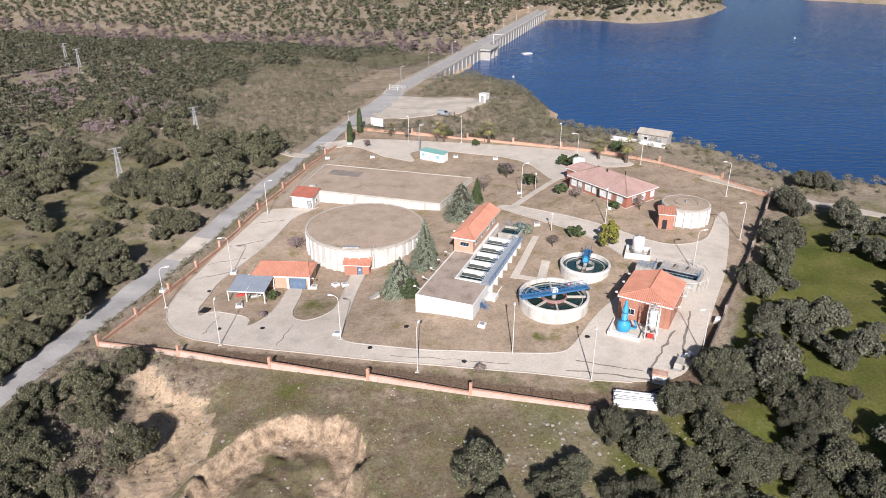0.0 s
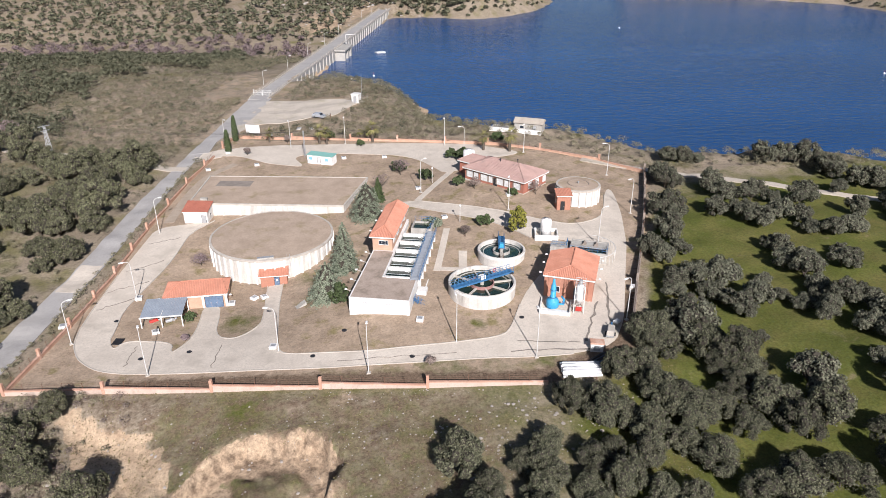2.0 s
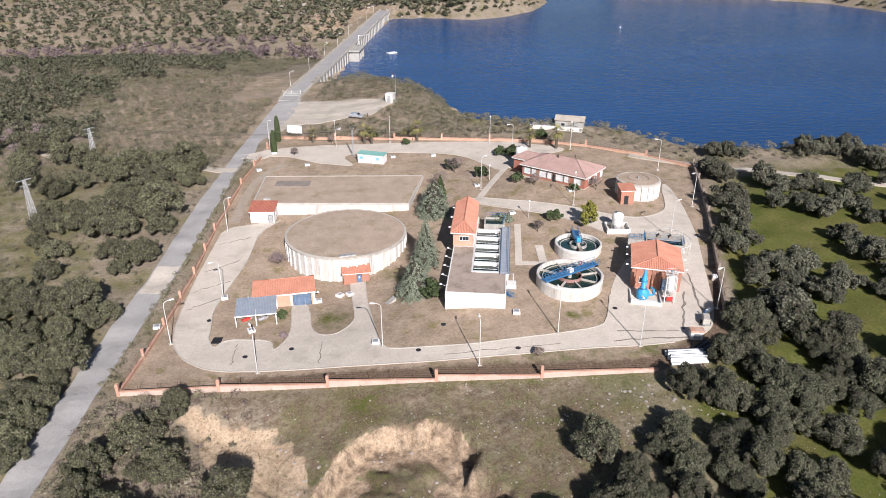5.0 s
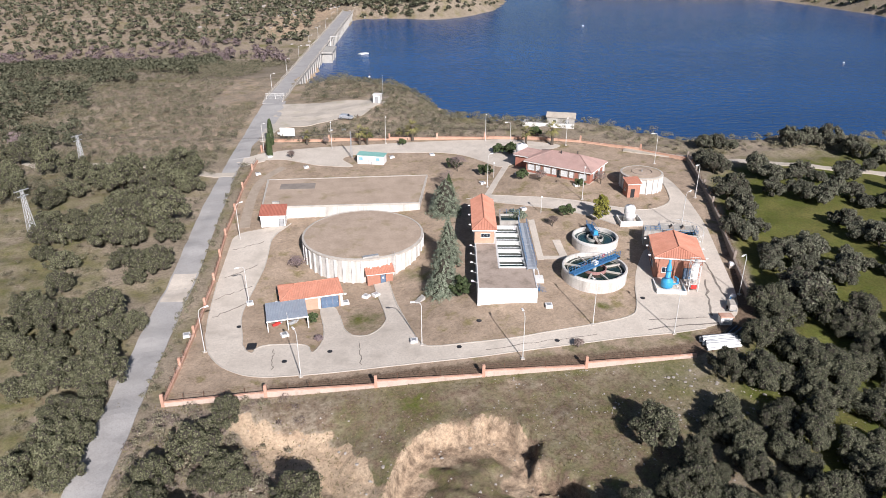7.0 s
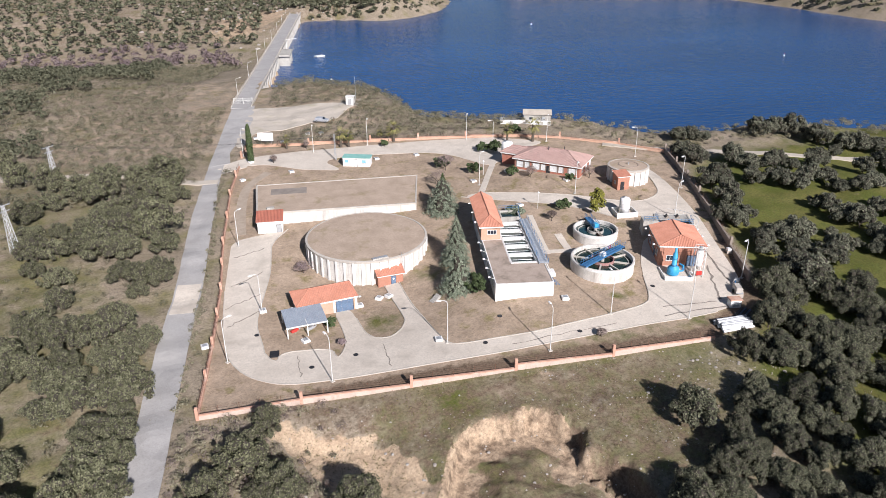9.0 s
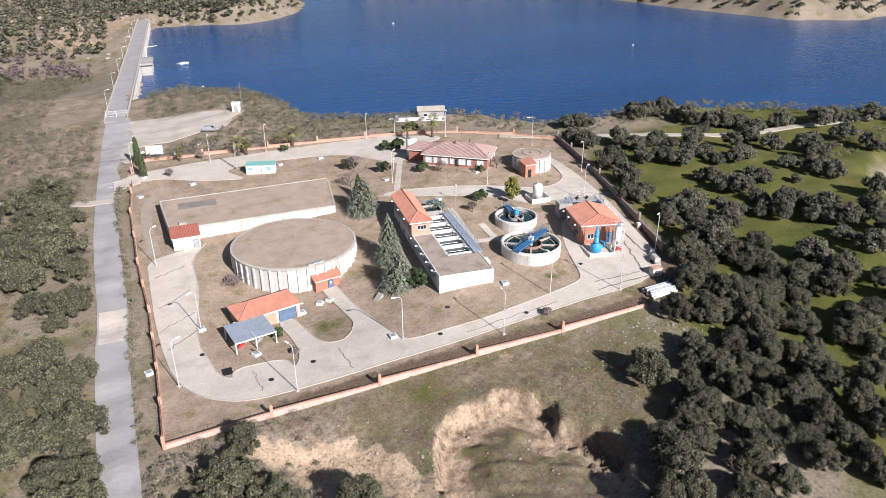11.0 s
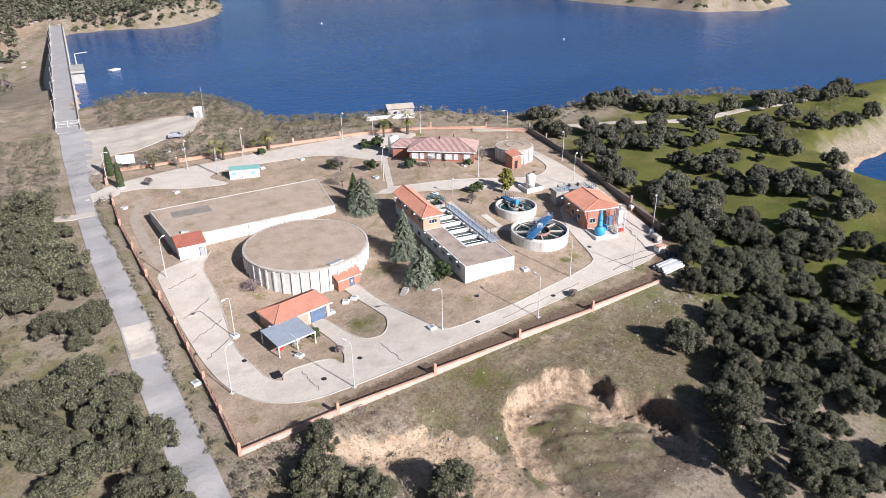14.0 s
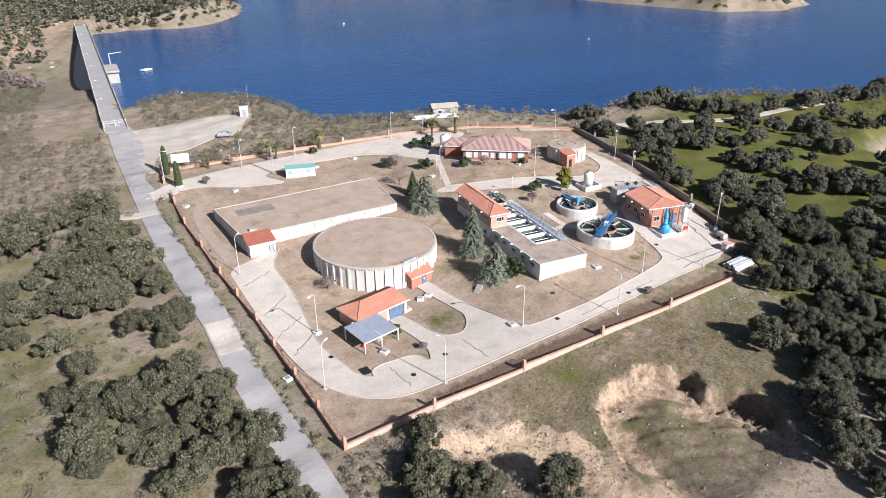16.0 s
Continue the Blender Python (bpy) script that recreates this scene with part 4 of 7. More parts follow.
    for v in (21, 26, 31):
        wall_light(b, (-0.1, v, 6.2), (-1.0, v, 6.5))


filter_building()


# ---- reservoirs ----
def slab_reservoir():
    pts = [(-34.0, 153.4), (-0.6, 143.7), (7.3, 160.7), (-30.2, 171.1)]
    b = thing("covered_reservoir", "rectangular covered reservoir, white concrete walls, flat brown gravel top", "reservoir", pose(0, 0, 4.4))
    part("wall", Solid().prism(pts, -6, -0.1), TANKWALL, b)
    part("gravel_top", Solid().prism([(-33.6, 153.7), (-0.7, 144.1), (6.9, 160.4), (-29.9, 170.6)], -0.1, 0.0), TANKTOP, b)
    s = Solid()
    for (ax, ay), (bx, by) in zip(pts, pts[1:] + pts[:1]):
        d = Vector((bx - ax, by - ay))
        m = pose(ax, ay, 0, 0, 0, math.degrees(math.atan2(d.y, d.x)))
        s.soft_box(0, d.length, -0.05, 0.3, -0.3, 0.08, 0.03, m)
    part("coping", s, KERB, b)
    for i in range(1, 9):
        p = Vector(pts[0]).lerp(Vector(pts[1]), i / 9)
        part("pilaster", Solid().box(-0.2, 0.2, -0.12, 0.1, -5.5, -0.3, pose(p.x, p.y, 0, 0, 0, -16.2)), TANKWALL, b)
    part("felt_patch", Solid().box(0, 8.2, 0, 3.8, 0.004, 0.03, pose(-28.6, 163.2, 0, 0, 0, -16)), mat("old_roofing_felt", (0.29, 0.25, 0.215), None, 0.95, 0.5, 5, 0.2), b)
    part("vent", Solid().box(0, 1.6, 0, 0.7, 0.004, 0.45, pose(-31.5, 154.6, 0, 0, 0, -16)), CONCRETE, b)


slab_reservoir()


def round_tank(x, y, top, r, low, ribs, name, label, manhole=False):
    b = thing(name, label, "tank", pose(x, y, top))
    part("wall", Solid().lathe([(r, low - top), (r, -0.35)], 72), TANKWALL, b, smooth=False)
    part("roof_edge", Solid().lathe([(r, -0.35), (r + 0.18, -0.35), (r + 0.2, -0.02), (r - 0.25, 0.06), (r - 0.3, -0.3)], 72, closed=True), KERB, b)
    part("gravel_top", Solid().lathe([(r - 0.28, -0.3), (r - 0.28, 0.0), (r * 0.5, 0.1)], 72), TANKTOP, b)
    proto = None
    for i in range(ribs):
        a = 360 * i / ribs
        m = pose(0, 0, 0, 0, 0, a) @ pose(r, 0, 0)
        if proto is None:
            proto = part("pilaster", Solid().soft_box(-0.1, 0.24, -0.17, 0.17, low - top, -0.36, 0.05), WHITE, b)
            proto.matrix_basis = m
        else:
            o = new("pilaster", proto.data)
            o.parent = b
            o.matrix_basis = m
    if manhole:
        ring = Solid().lathe([(r * 0.5, 0.05), (r * 0.5, 0.2), (r * 0.5 - 0.1, 0.2), (r * 0.5 - 0.1, 0.05)], 40, closed=True)
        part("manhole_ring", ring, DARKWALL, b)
        part("vent_cap", Solid().lathe([(0.12, 0.05), (0.12, 0.5), (0.25, 0.5), (0.02, 0.62)], 12), GALV, b)
    else:
        m = pose(-1.5, -r + 0.9, 0.0)
        part("hatch", Solid().soft_box(-1.6, 1.6, -0.45, 0.45, 0.0, 0.25, 0.05, m), CONCRETE, b)
        for k in range(4):
            part("hatch_lid", Solid().box(-1.5 + k * 0.76, -0.8 + k * 0.76, -0.35, 0.35, 0.254, 0.3, m), GALV, b)
    return b


tank = round_tank(-16.3, 133.4, 3.8, 12.1, -2.5, 44, "round_water_tank", "large round concrete tank, white pilasters, brown gravel top")
s = Solid()
for a in (-0.25, 0.25):
    s.tube((2.7 + a, -12.4, -5), (2.7 + a, -12.4, 0.9), 0.03, n=5)
for k in range(14):
    s.tube((2.45, -12.4, -4.8 + 0.38 * k), (2.95, -12.4, -4.8 + 0.38 * k), 0.02, n=4)
part("ladder", s, GALV, tank)
round_tank(49.95, 133.15, 8.83, 4.65, 3.4, 20, "small_round_tank", "small round concrete tank with pilasters and a domed brown top", True)


def clarifier(x, y, top, r, low, bridge_yaw, full, name, label, water, spokes):
    b = thing(name, label, "tank", pose(x, y, top))
    wall = part("wall", Solid().lathe([(r, low - top), (r, 0.0), (r - 0.05, 0.05), (r - 0.33, 0.05), (r - 0.38, 0.0), (r - 0.38, low - top)], 64, closed=True), TANKWALL, b, "stained white concrete ring wall")
    part("band", Solid().lathe([(r + 0.002, -0.45), (r + 0.04, -0.43), (r + 0.04, -0.02), (r + 0.002, 0.0)], 64, closed=True), WHITE, wall)
    part("water", Solid().lathe([(r - 0.385, low - top + 0.5), (r - 0.385, -0.75), (0.05, -0.74)], 48), water, b)
    part("inner_weir", Solid().lathe([(r - 1.0, -1.2), (r - 1.0, -0.6), (r - 1.12, -0.6), (r - 1.12, -1.2)], 64, closed=True), CONCRETE, b)
    inner = r * 0.37
    part("centre_ring", Solid().lathe([(inner, -1.2), (inner, -0.2), (inner - 0.16, -0.2), (inner - 0.16, -1.2)], 40, closed=True), mat("rusty_pink_rim" + name, (0.36, 0.2, 0.18), None, 0.8, 1, 6, 0.1) if full else CONCRETE, b)
    for k in range(spokes):
        a = math.radians(bridge_yaw + 28 + 360 * k / spokes)
        c, sn = math.cos(a), math.sin(a)
        m = pose(0, 0, 0, 0, 0, math.degrees(a))
        part("radial_channel", Solid().box(inner, r - 0.39, -0.14, 0.14, -0.74, -0.45, m), KERB, b)
    m = pose(0, 0, 0, 0, 0, bridge_yaw)
    x0 = -(r + 0.2) if full else -0.6
    br = part("bridge", Solid().box(x0, r + 0.5, -0.55, 0.55, 0.28, 0.36, m).box(x0, r + 0.5, -0.6, -0.52, 0.1, 0.42, m).box(x0, r + 0.5, 0.52, 0.6, 0.1, 0.42, m), BLUE, b, "blue steel scraper bridge")
    g = Solid()
    n = int((r + 0.5 - x0) / 0.75)
    for k in range(n + 1):
        xx = x0 + (r + 0.5 - x0) * k / n
        for sgn in (-0.56, 0.56):
            g.tube(m @ Vector((xx, sgn, 0.4)), m @ Vector((xx, sgn, 1.35)), 0.035, n=5)
    for sgn in (-0.56, 0.56):
        for h in (0.9, 1.35):
            g.tube(m @ Vector((x0, sgn, h)), m @ Vector((r + 0.5, sgn, h)), 0.035, n=5)
    part("railing", g, BLUE, br)
    part("drive_motor", Solid().soft_box(-0.5, 0.5, -0.4, 0.4, 0.362, 1.1, 0.1, m), BLUELIGHT if not full else PLASTIC, br)
    part("end_carriage", Solid().soft_box(r - 0.4, r + 0.35, -0.8, 0.8, 0.06, 0.3, 0.05, m), DARKMETAL, br)
    part("centre_column", Solid().lathe([(0.35, low - top + 0.5), (0.35, 0.27)], 16), CONCRETE, b)
    if full:
        part("lifebuoy", Solid().lathe([(0.3, -0.05), (0.36, 0.05), (0.3, 0.1), (0.2, 0.05)], 16, closed=True), REDPAINT, br).matrix_basis = m @ pose(3.0, 0.66, 1.0, 90)
        part("side_plate", Solid().box(-1.7, -0.2, -r - 0.5, -r + 0.05, low - top + 1.0, low - top + 1.1).box(-1.7, -1.6, -r - 0.5, -r, low - top - 0.5, low - top + 1), GALV, b)
    else:
        mw = pose(0, 0, 0, 0, 0, bridge_yaw + 180)
        part("trough", Solid().box(0.6, r - 0.39, -0.35, -0.28, -0.74, -0.2, mw).box(0.6, r - 0.39, 0.28, 0.35, -0.74, -0.2, mw).box(0.6, r - 0.39, -0.28, 0.28, -0.74, -0.6, mw), RUST, b)
        s = Solid()
        for k in range(8):
            s.box(0.9 + k * 0.4, 1.0 + k * 0.4, -0.28, 0.28, -0.24, -0.2, mw)
        part("rung", s, KERB, b)
    return b


clarifier(18.58, 102.0, 4.9, 5.82, 1.0, 17, True, "large_clarifier", "round white clarifier with dark green water and blue scraper bridge", TANKWATER, 8)
clarifier(26.0, 113.8, 4.75, 4.5, 1.2, 73, False, "small_clarifier", "small round clarifier with blue-green water and blue half bridge", TANKWATERBLUE, 0)


# ---- brick process building ----
def process_building():
    z = 2.4
    b = thing("process_building", "orange brick process building with a shallow orange tiled roof", "building", pose(28.36, 97.77, z, 0, 0, -29.5))
    w, d, h = 8.24, 9.23, 4.55
    part("wall", Solid().box(0, w, 0, d, -1.2, h), BRICK, b)
    hip_roof(b, 0, w, 0, d, h + 0.12, 1.3, 2.2, 0.0, TILE, "y", 0.25)
    for u in (2.2, 6.2):
        part("pilaster", Solid().box(u - 1.5, u - 1.2, -0.12, 0, -1.2, h - 0.2).box(u + 1.2, u + 1.5, -0.12, 0, -1.2, h - 0.2), BRICK, b)
    door(b, pose(5.9, 0, 0.1), 1.6, 2.6, BLUEDOOR, "dark blue double door", 2)
    window(b, pose(2.0, 0, 1.6), 1.4, 1.1, bars=1)
    for v in (2.2, 5, 7.6):
        window(b, pose(0, v, 1.8, 0, 0, -90), 1.3, 1.2, bars=1)
    door(b, pose(0, 3.7, 0.1, 0, 0, -90), 1.0, 2.1, BLUEDOOR)
    for v in (1.5, 5.5, 8.8):
        wall_light(b, (0, v, 3.9), (-0.9, v, 4.2))
        wall_light(b, (w, v, 3.9), (w + 0.9, v, 4.2))
    part("plinth", Solid().box(-0.08, w + 0.08, -0.14, d + 0.08, -1.3, 0.25), KERB, b)


process_building()


def blue_vessel():
    b = thing("dosing_vessel", "light blue squat vessel with tall column on white pad", "vessel", at(28.5, 94.0, -26, 0.15))
    part("body", Solid().lathe([(1.0, 0.1), (1.05, 0.2), (1.05, 1.2), (0.9, 1.5), (0.45, 1.75), (0.42, 4.1), (0.3, 4.25), (0.2, 4.9), (0.22, 5.2), (0.05, 5.3)], 24), BLUELIGHT, b, smooth=True)
    part("flange", Solid().lathe([(0.46, 1.8), (0.58, 1.8), (0.58, 1.95), (0.44, 1.95)], 20, closed=True).lathe([(0.44, 3.2), (0.54, 3.2), (0.54, 3.3), (0.43, 3.3)], 20, closed=True), BLUE, b)
    part("pipe", Solid().pipe([(1.0, 0, 0.6), (1.8, 0.1, 0.6), (1.8, 0.1, 1.6), (1.4, 0.9, 1.6)], 0.16, 10), BLUELIGHT, b)
    part("valve", Solid().soft_box(1.6, 2.0, -0.1, 0.3, 0.8, 1.2, 0.06), BLUE, b)


blue_vessel()
m = at(27.8, 92.9, -26)
s = Solid().box(-1.9, 3.2, -0.9, 3.6, -0.6, 0.12)
solo("vessel_pad", s.soft_box(-1.9, 3.2, -0.9, -0.7, 0.12, 0.62).soft_box(-1.9, -1.7, -0.7, 3.6, 0.12, 0.62).soft_box(3.0, 3.2, -0.7, 3.6, 0.12, 0.62), WHITE, "white concrete pad with a low bund wall", "pad", m)


def lime_silo():
    b = thing("lime_silo", "white painted lime silo in an open steel frame", "silo", at(32.3, 91.9, -26, 0.1))
    part("body", Solid().lathe([(0.18, 1.2), (0.62, 2.1), (0.66, 2.2), (0.66, 4.6), (0.5, 4.85), (0.1, 4.95)], 20), PLASTIC, b, smooth=True)
    for x in (-0.8, 0.8):
        for y in (-0.8, 0.8):
            part("leg", Solid().box(x - 0.07, x + 0.07, y - 0.07, y + 0.07, -0.1, 4.9), LAMPPOST, b)
    s = Solid()
    for z in (1.2, 2.4, 3.6, 4.8):
        for a, c in (((-0.8, -0.8, z), (0.8, -0.8, z)), ((0.8, -0.8, z), (0.8, 0.8, z)), ((0.8, 0.8, z), (-0.8, 0.8, z)), ((-0.8, 0.8, z), (-0.8, -0.8, z))):
            s.tube(a, c, 0.05, n=5)
        if z < 4:
            s.tube((-0.8, -0.8, z), (0.8, -0.8, z + 1.2), 0.035, n=5).tube((0.8, -0.8, z), (0.8, 0.8, z + 1.2), 0.035, n=5)
    part("brace", s, LAMPPOST, b)
    railing(b, [(-0.8, -0.8, 4.9), (0.8, -0.8, 4.9), (0.8, 0.8, 4.9), (-0.8, 0.8, 4.9), (-0.8, -0.8, 4.9)], LAMPPOST, 0.8, 0.8)
    part("filter_cap", Solid().lathe([(0.3, 4.9), (0.3, 5.7), (0.1, 5.8)], 12), GALV, b)
    part("control_box", Solid().soft_box(-0.5, 0.5, -1.0, -0.82, 0.4, 1.2), REDPAINT, b, "small red control box")


lime_silo()

# ---- pump house with canopy ----
def pump_house():
    b = thing("pump_house", "small pale brick pump house with white frame, orange hip roof", "building", pose(-35.6, 116.2, -1.9, 0, 0, -4.0))
    w, d, h = 10.4, 5.5, 2.85
    part("wall", Solid().box(0, w, 0, d, -1, h), BRICKLIGHT, b)
    s = Solid()
    for u in (0, 6.4, w):
        s.box(u - 0.2, u + 0.2, -0.06, 0.3, -0.6, h + 0.002)
    s.box(-0.2, w + 0.2, -0.08, 0.3, h - 0.35, h + 0.004).box(w - 0.3, w + 0.06, 0.3, d, h - 0.35, h + 0.003)
    part("white_frame", s, WHITE, b)
    hip_roof(b, 0, w, 0, d, h + 0.15, 1.5, 3.0, 1.0, TILE, "x", 0.35)
    door(b, pose(8.3, -0.02, 0.0), 3.1, 2.45, BLUEDOOR, "large blue-grey steel door left ajar", 3)
    part("step", Solid().soft_box(6.8, 9.9, -1.1, -0.06, -0.6, 0.05, 0.04), KERB, b)
    window(b, pose(w, 2.6, 1.4, 0, 0, 90), 1.4, 0.8, bars=1)
    wall_light(b, (-0.1, 0.4, 2.5), (-1.0, 0.2, 2.7))
    wall_light(b, (w, 0.4, 2.2), (w + 0.8, 0.2, 2.4))


pump_house()


def canopy():
    b = thing("canopy", "open lean-to canopy with a blue-grey sheet roof on white posts", "canopy", pose(-39.1, 110.5, -2.0, 0, 0, -5.0))
    w, d = 6.9, 5.8
    s = Solid()
    n = 26
    for k in range(n):
        x0, x1 = w * k / n, w * (k + 1) / n
        xm = (x0 + x1) / 2
        for a, c, za, zc in ((x0, xm, 0.0, 0.06), (xm, x1, 0.06, 0.0)):
            s.add([(a, 0, 2.65 + za), (c, 0, 2.65 + zc), (c, d, 3.05 + zc), (a, d, 3.05 + za), (a, 0, 2.58 + za), (c, 0, 2.58 + zc), (c, d, 2.98 + zc), (a, d, 2.98 + za)], [(0, 1, 2, 3), (7, 6, 5, 4), (0, 4, 5, 1), (2, 6, 7, 3)])
    roof = part("roof", s, SHEET, b)
    part("rim", Solid().box(-0.06, w + 0.06, -0.06, 0.02, 2.5, 2.74).box(3.4, 3.5, 0, d, 2.75, 2.8), WHITE, roof)
    for x in (0.1, 3.45, 6.8):
        for y in (0.1, 5.6):
            part("post", Solid().box(x - 0.09, x + 0.09, y - 0.09, y + 0.09, -0.8, 2.6 + 0.07 * y), WHITE, b)
    part("slab", Solid().box(-0.1, w + 0.1, 0.2, d, -0.8, 0.02), KERB, b)


canopy()


def pump(x, y, material, label):
    b = thing("pump_set", label, "pump", pose(x, y, -1.98, 0, 0, 20))
    part("base", Solid().soft_box(-0.9, 0.9, -0.4, 0.4, 0, 0.2), KERB, b)
    part("motor", Solid().tube((-0.8, 0, 0.6), (0.2, 0, 0.6), 0.34, n=14), material, b)
    part("casing", Solid().tube((0.25, -0.15, 0.6), (0.25, 0.3, 0.6), 0.45, n=16), material, b)
    part("pipe", Solid().pipe([(0.5, 0, 0.6), (1.0, 0, 0.6), (1.0, 0, 1.5)], 0.12), GALV, b)


pump(-37.3, 112.6, REDPAINT, "red pump set under the lean-to canopy")
pump(-34.6, 112.2, GALV, "grey pump set with pipework under the canopy")


def valve_house(x, y, z, yaw, w, d, h, name, label, brick, tile, roof_rise):
    b = thing(name, label, "building", pose(x, y, z, 0, 0, yaw))
    part("wall", Solid().box(0, w, 0, d, -1, h), brick, b)
    part("wedge", Solid().add([(0, 0, h), (w, 0, h), (w, d, h), (0, d, h), (0, d, h + roof_rise), (w, d, h + roof_rise)], [(0, 1, 5, 4), (1, 2, 5), (0, 4, 3), (2, 3, 4, 5)]), brick, b)
    mono_roof(b, 0, w, 0, d, h + 0.1, h + roof_rise + 0.16, tile)
    part("eave_board", Solid().box(-0.2, w + 0.2, -0.27, -0.19, h - 0.1, h + 0.06), WHITE, b)
    return b


v = valve_house(-19.1, 120.2, -1.3, -6, 4.9, 3.4, 2.4, "valve_house", "small orange brick valve house built against the round tank", BRICK, TILE, 1.7)
door(v, pose(3.0, 0, 0.05), 0.9, 2.0, BLUEDOOR, "grey-blue door with a white notice")
part("notice", Solid().box(2.85, 3.15, -0.05, -0.037, 1.3, 1.65), PLASTIC, v)
window(v, pose(0, 1.8, 1.3, 0, 0, -90), 1.0, 0.8, bars=1)
part("threshold", Solid().soft_box(2.3, 3.8, -0.6, -0.003, -0.4, 0.05), KERB, v)
v = valve_house(-34.8, 149.7, 1.0, -16, 5.2, 3.8, 2.9, "gate_valve_house", "small white rendered hut with a red sheet roof beside the reservoir", WHITE, TILERED, 0.9)
door(v, pose(4.4, 0, 0.05), 0.9, 2.0, GALV)
window(v, pose(5.2, 1.9, 1.3, 0, 0, 90), 0.9, 0.8)
v = valve_house(43.2, 128.4, 5.0, -12, 2.9, 2.6, 3.3, "tank_valve_house", "small orange brick hut with tiled roof and white steps", BRICK, TILE, 0.6)
door(v, pose(1.2, 0, 0.05), 0.8, 2.0, DARKMETAL)
s = Solid()
for k in range(5):
    s.box(0.3, 2.2, -0.6 - 0.35 * k, -0.25 - 0.35 * k + 0.347, -1.2, 0.0 - 0.18 * k)
part("steps", s, WHITE, v)
window(v, pose(0, 1.3, 1.4, 0, 0, -90), 0.7, 0.7)


def kiosk():
    b = thing("site_cabin", "white prefabricated cabin with a teal sheet roof and pale blue windows", "cabin", pose(-6.1, 178.0, 3.5, 0, 0, -33))
    w, d, h = 7.2, 2.5, 2.35
    part("wall", Solid().soft_box(0, w, 0, d, -0.3, h), PLASTIC, b)
    part("roof", Solid().add([(-0.15, -0.15, h), (w + 0.15, -0.15, h), (w + 0.15, d + 0.15, h + 0.15), (-0.15, d + 0.15, h + 0.15), (-0.15, -0.15, h + 0.1), (w + 0.15, -0.15, h + 0.1), (w + 0.15, d + 0.15, h + 0.25), (-0.15, d + 0.15, h + 0.25)],
                          [(3, 2, 1, 0), (4, 5, 6, 7), (0, 1, 5, 4), (1, 2, 6, 5), (2, 3, 7, 6), (3, 0, 4, 7)]), TEAL, b)
    window(b, pose(1.0, 0, 1.0), 1.1, 0.9, SKYBLUE)
    window(b, pose(5.6, 0, 1.0), 1.1, 0.9, SKYBLUE)
    door(b, pose(3.4, 0, 0.0), 0.8, 1.95, PLASTIC)
    part("step", Solid().soft_box(7.25, 8.3, 0.4, 1.4, -0.4, 0.15), KERB, b)


kiosk()


# ---- office building ----
def office():
    b = thing("office_building", "long red brick office, faded pink tiled roof, white shutters", "building", pose(28.93, 150.2, 5.7, 0, 0, -53.4))
    w, d, h = 16.4, 9.3, 3.05
    wall = part("wall", Solid().box(0, w, 0, d, -2, h), BRICKRED, b)
    hip_roof(b, 0, w, 0, d, h + 0.12, 2.1, 5.2, 5.2, TILEPINK, "x", 0.5)
    part("base_course", Solid().box(-0.05, w + 0.05, -0.06, d + 0.05, -1.1, 0.35), KERB, b)
    for u, ww in ((1.4, 1.6), (3.2, 1.0), (5.6, 1.7), (7.4, 1.0), (10.0, 1.7), (11.8, 1.0), (14.6, 1.6)):
        f = window(wall, pose(u, 0, 1.0), ww, 1.5, SHUTTER, SHUTTER, 1)
        for sgn in (-1, 1):
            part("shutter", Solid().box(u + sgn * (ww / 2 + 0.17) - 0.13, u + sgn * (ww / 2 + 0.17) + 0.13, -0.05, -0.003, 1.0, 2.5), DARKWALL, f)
    door(b, pose(8.7, 0, 0.1), 0.9, 2.1, DARKMETAL)
    for v_ in (2.5, 5.5, 8.5):
        window(wall, pose(w, v_, 1.0, 0, 0, 90), 1.3, 1.4, SHUTTER, SHUTTER, 1)
        window(wall, pose(0, v_, 1.0, 0, 0, -90), 1.3, 1.4, SHUTTER, SHUTTER, 1)
    # lower wing behind
    part("wing_wall", Solid().box(-5.2, -0.003, 4.5, 10.0, -1, 2.5), BRICKRED, b)
    hip_roof(b, -5.2, 0.0, 4.5, 10.0, 2.65, 1.2, 2.2, 0.0, TILEPINK, "x", 0.4)
    part("vent_pipe", Solid().lathe([(0.12, 4.4), (0.12, 5.6), (0.22, 5.6), (0.05, 5.8)], 10, 7.2, 4.0), DARKMETAL, b)
    part("vent_pipe", Solid().lathe([(0.1, 4.6), (0.1, 5.5), (0.18, 5.5), (0.05, 5.7)], 10, 10.5, 6.2), DARKMETAL, b)


office()


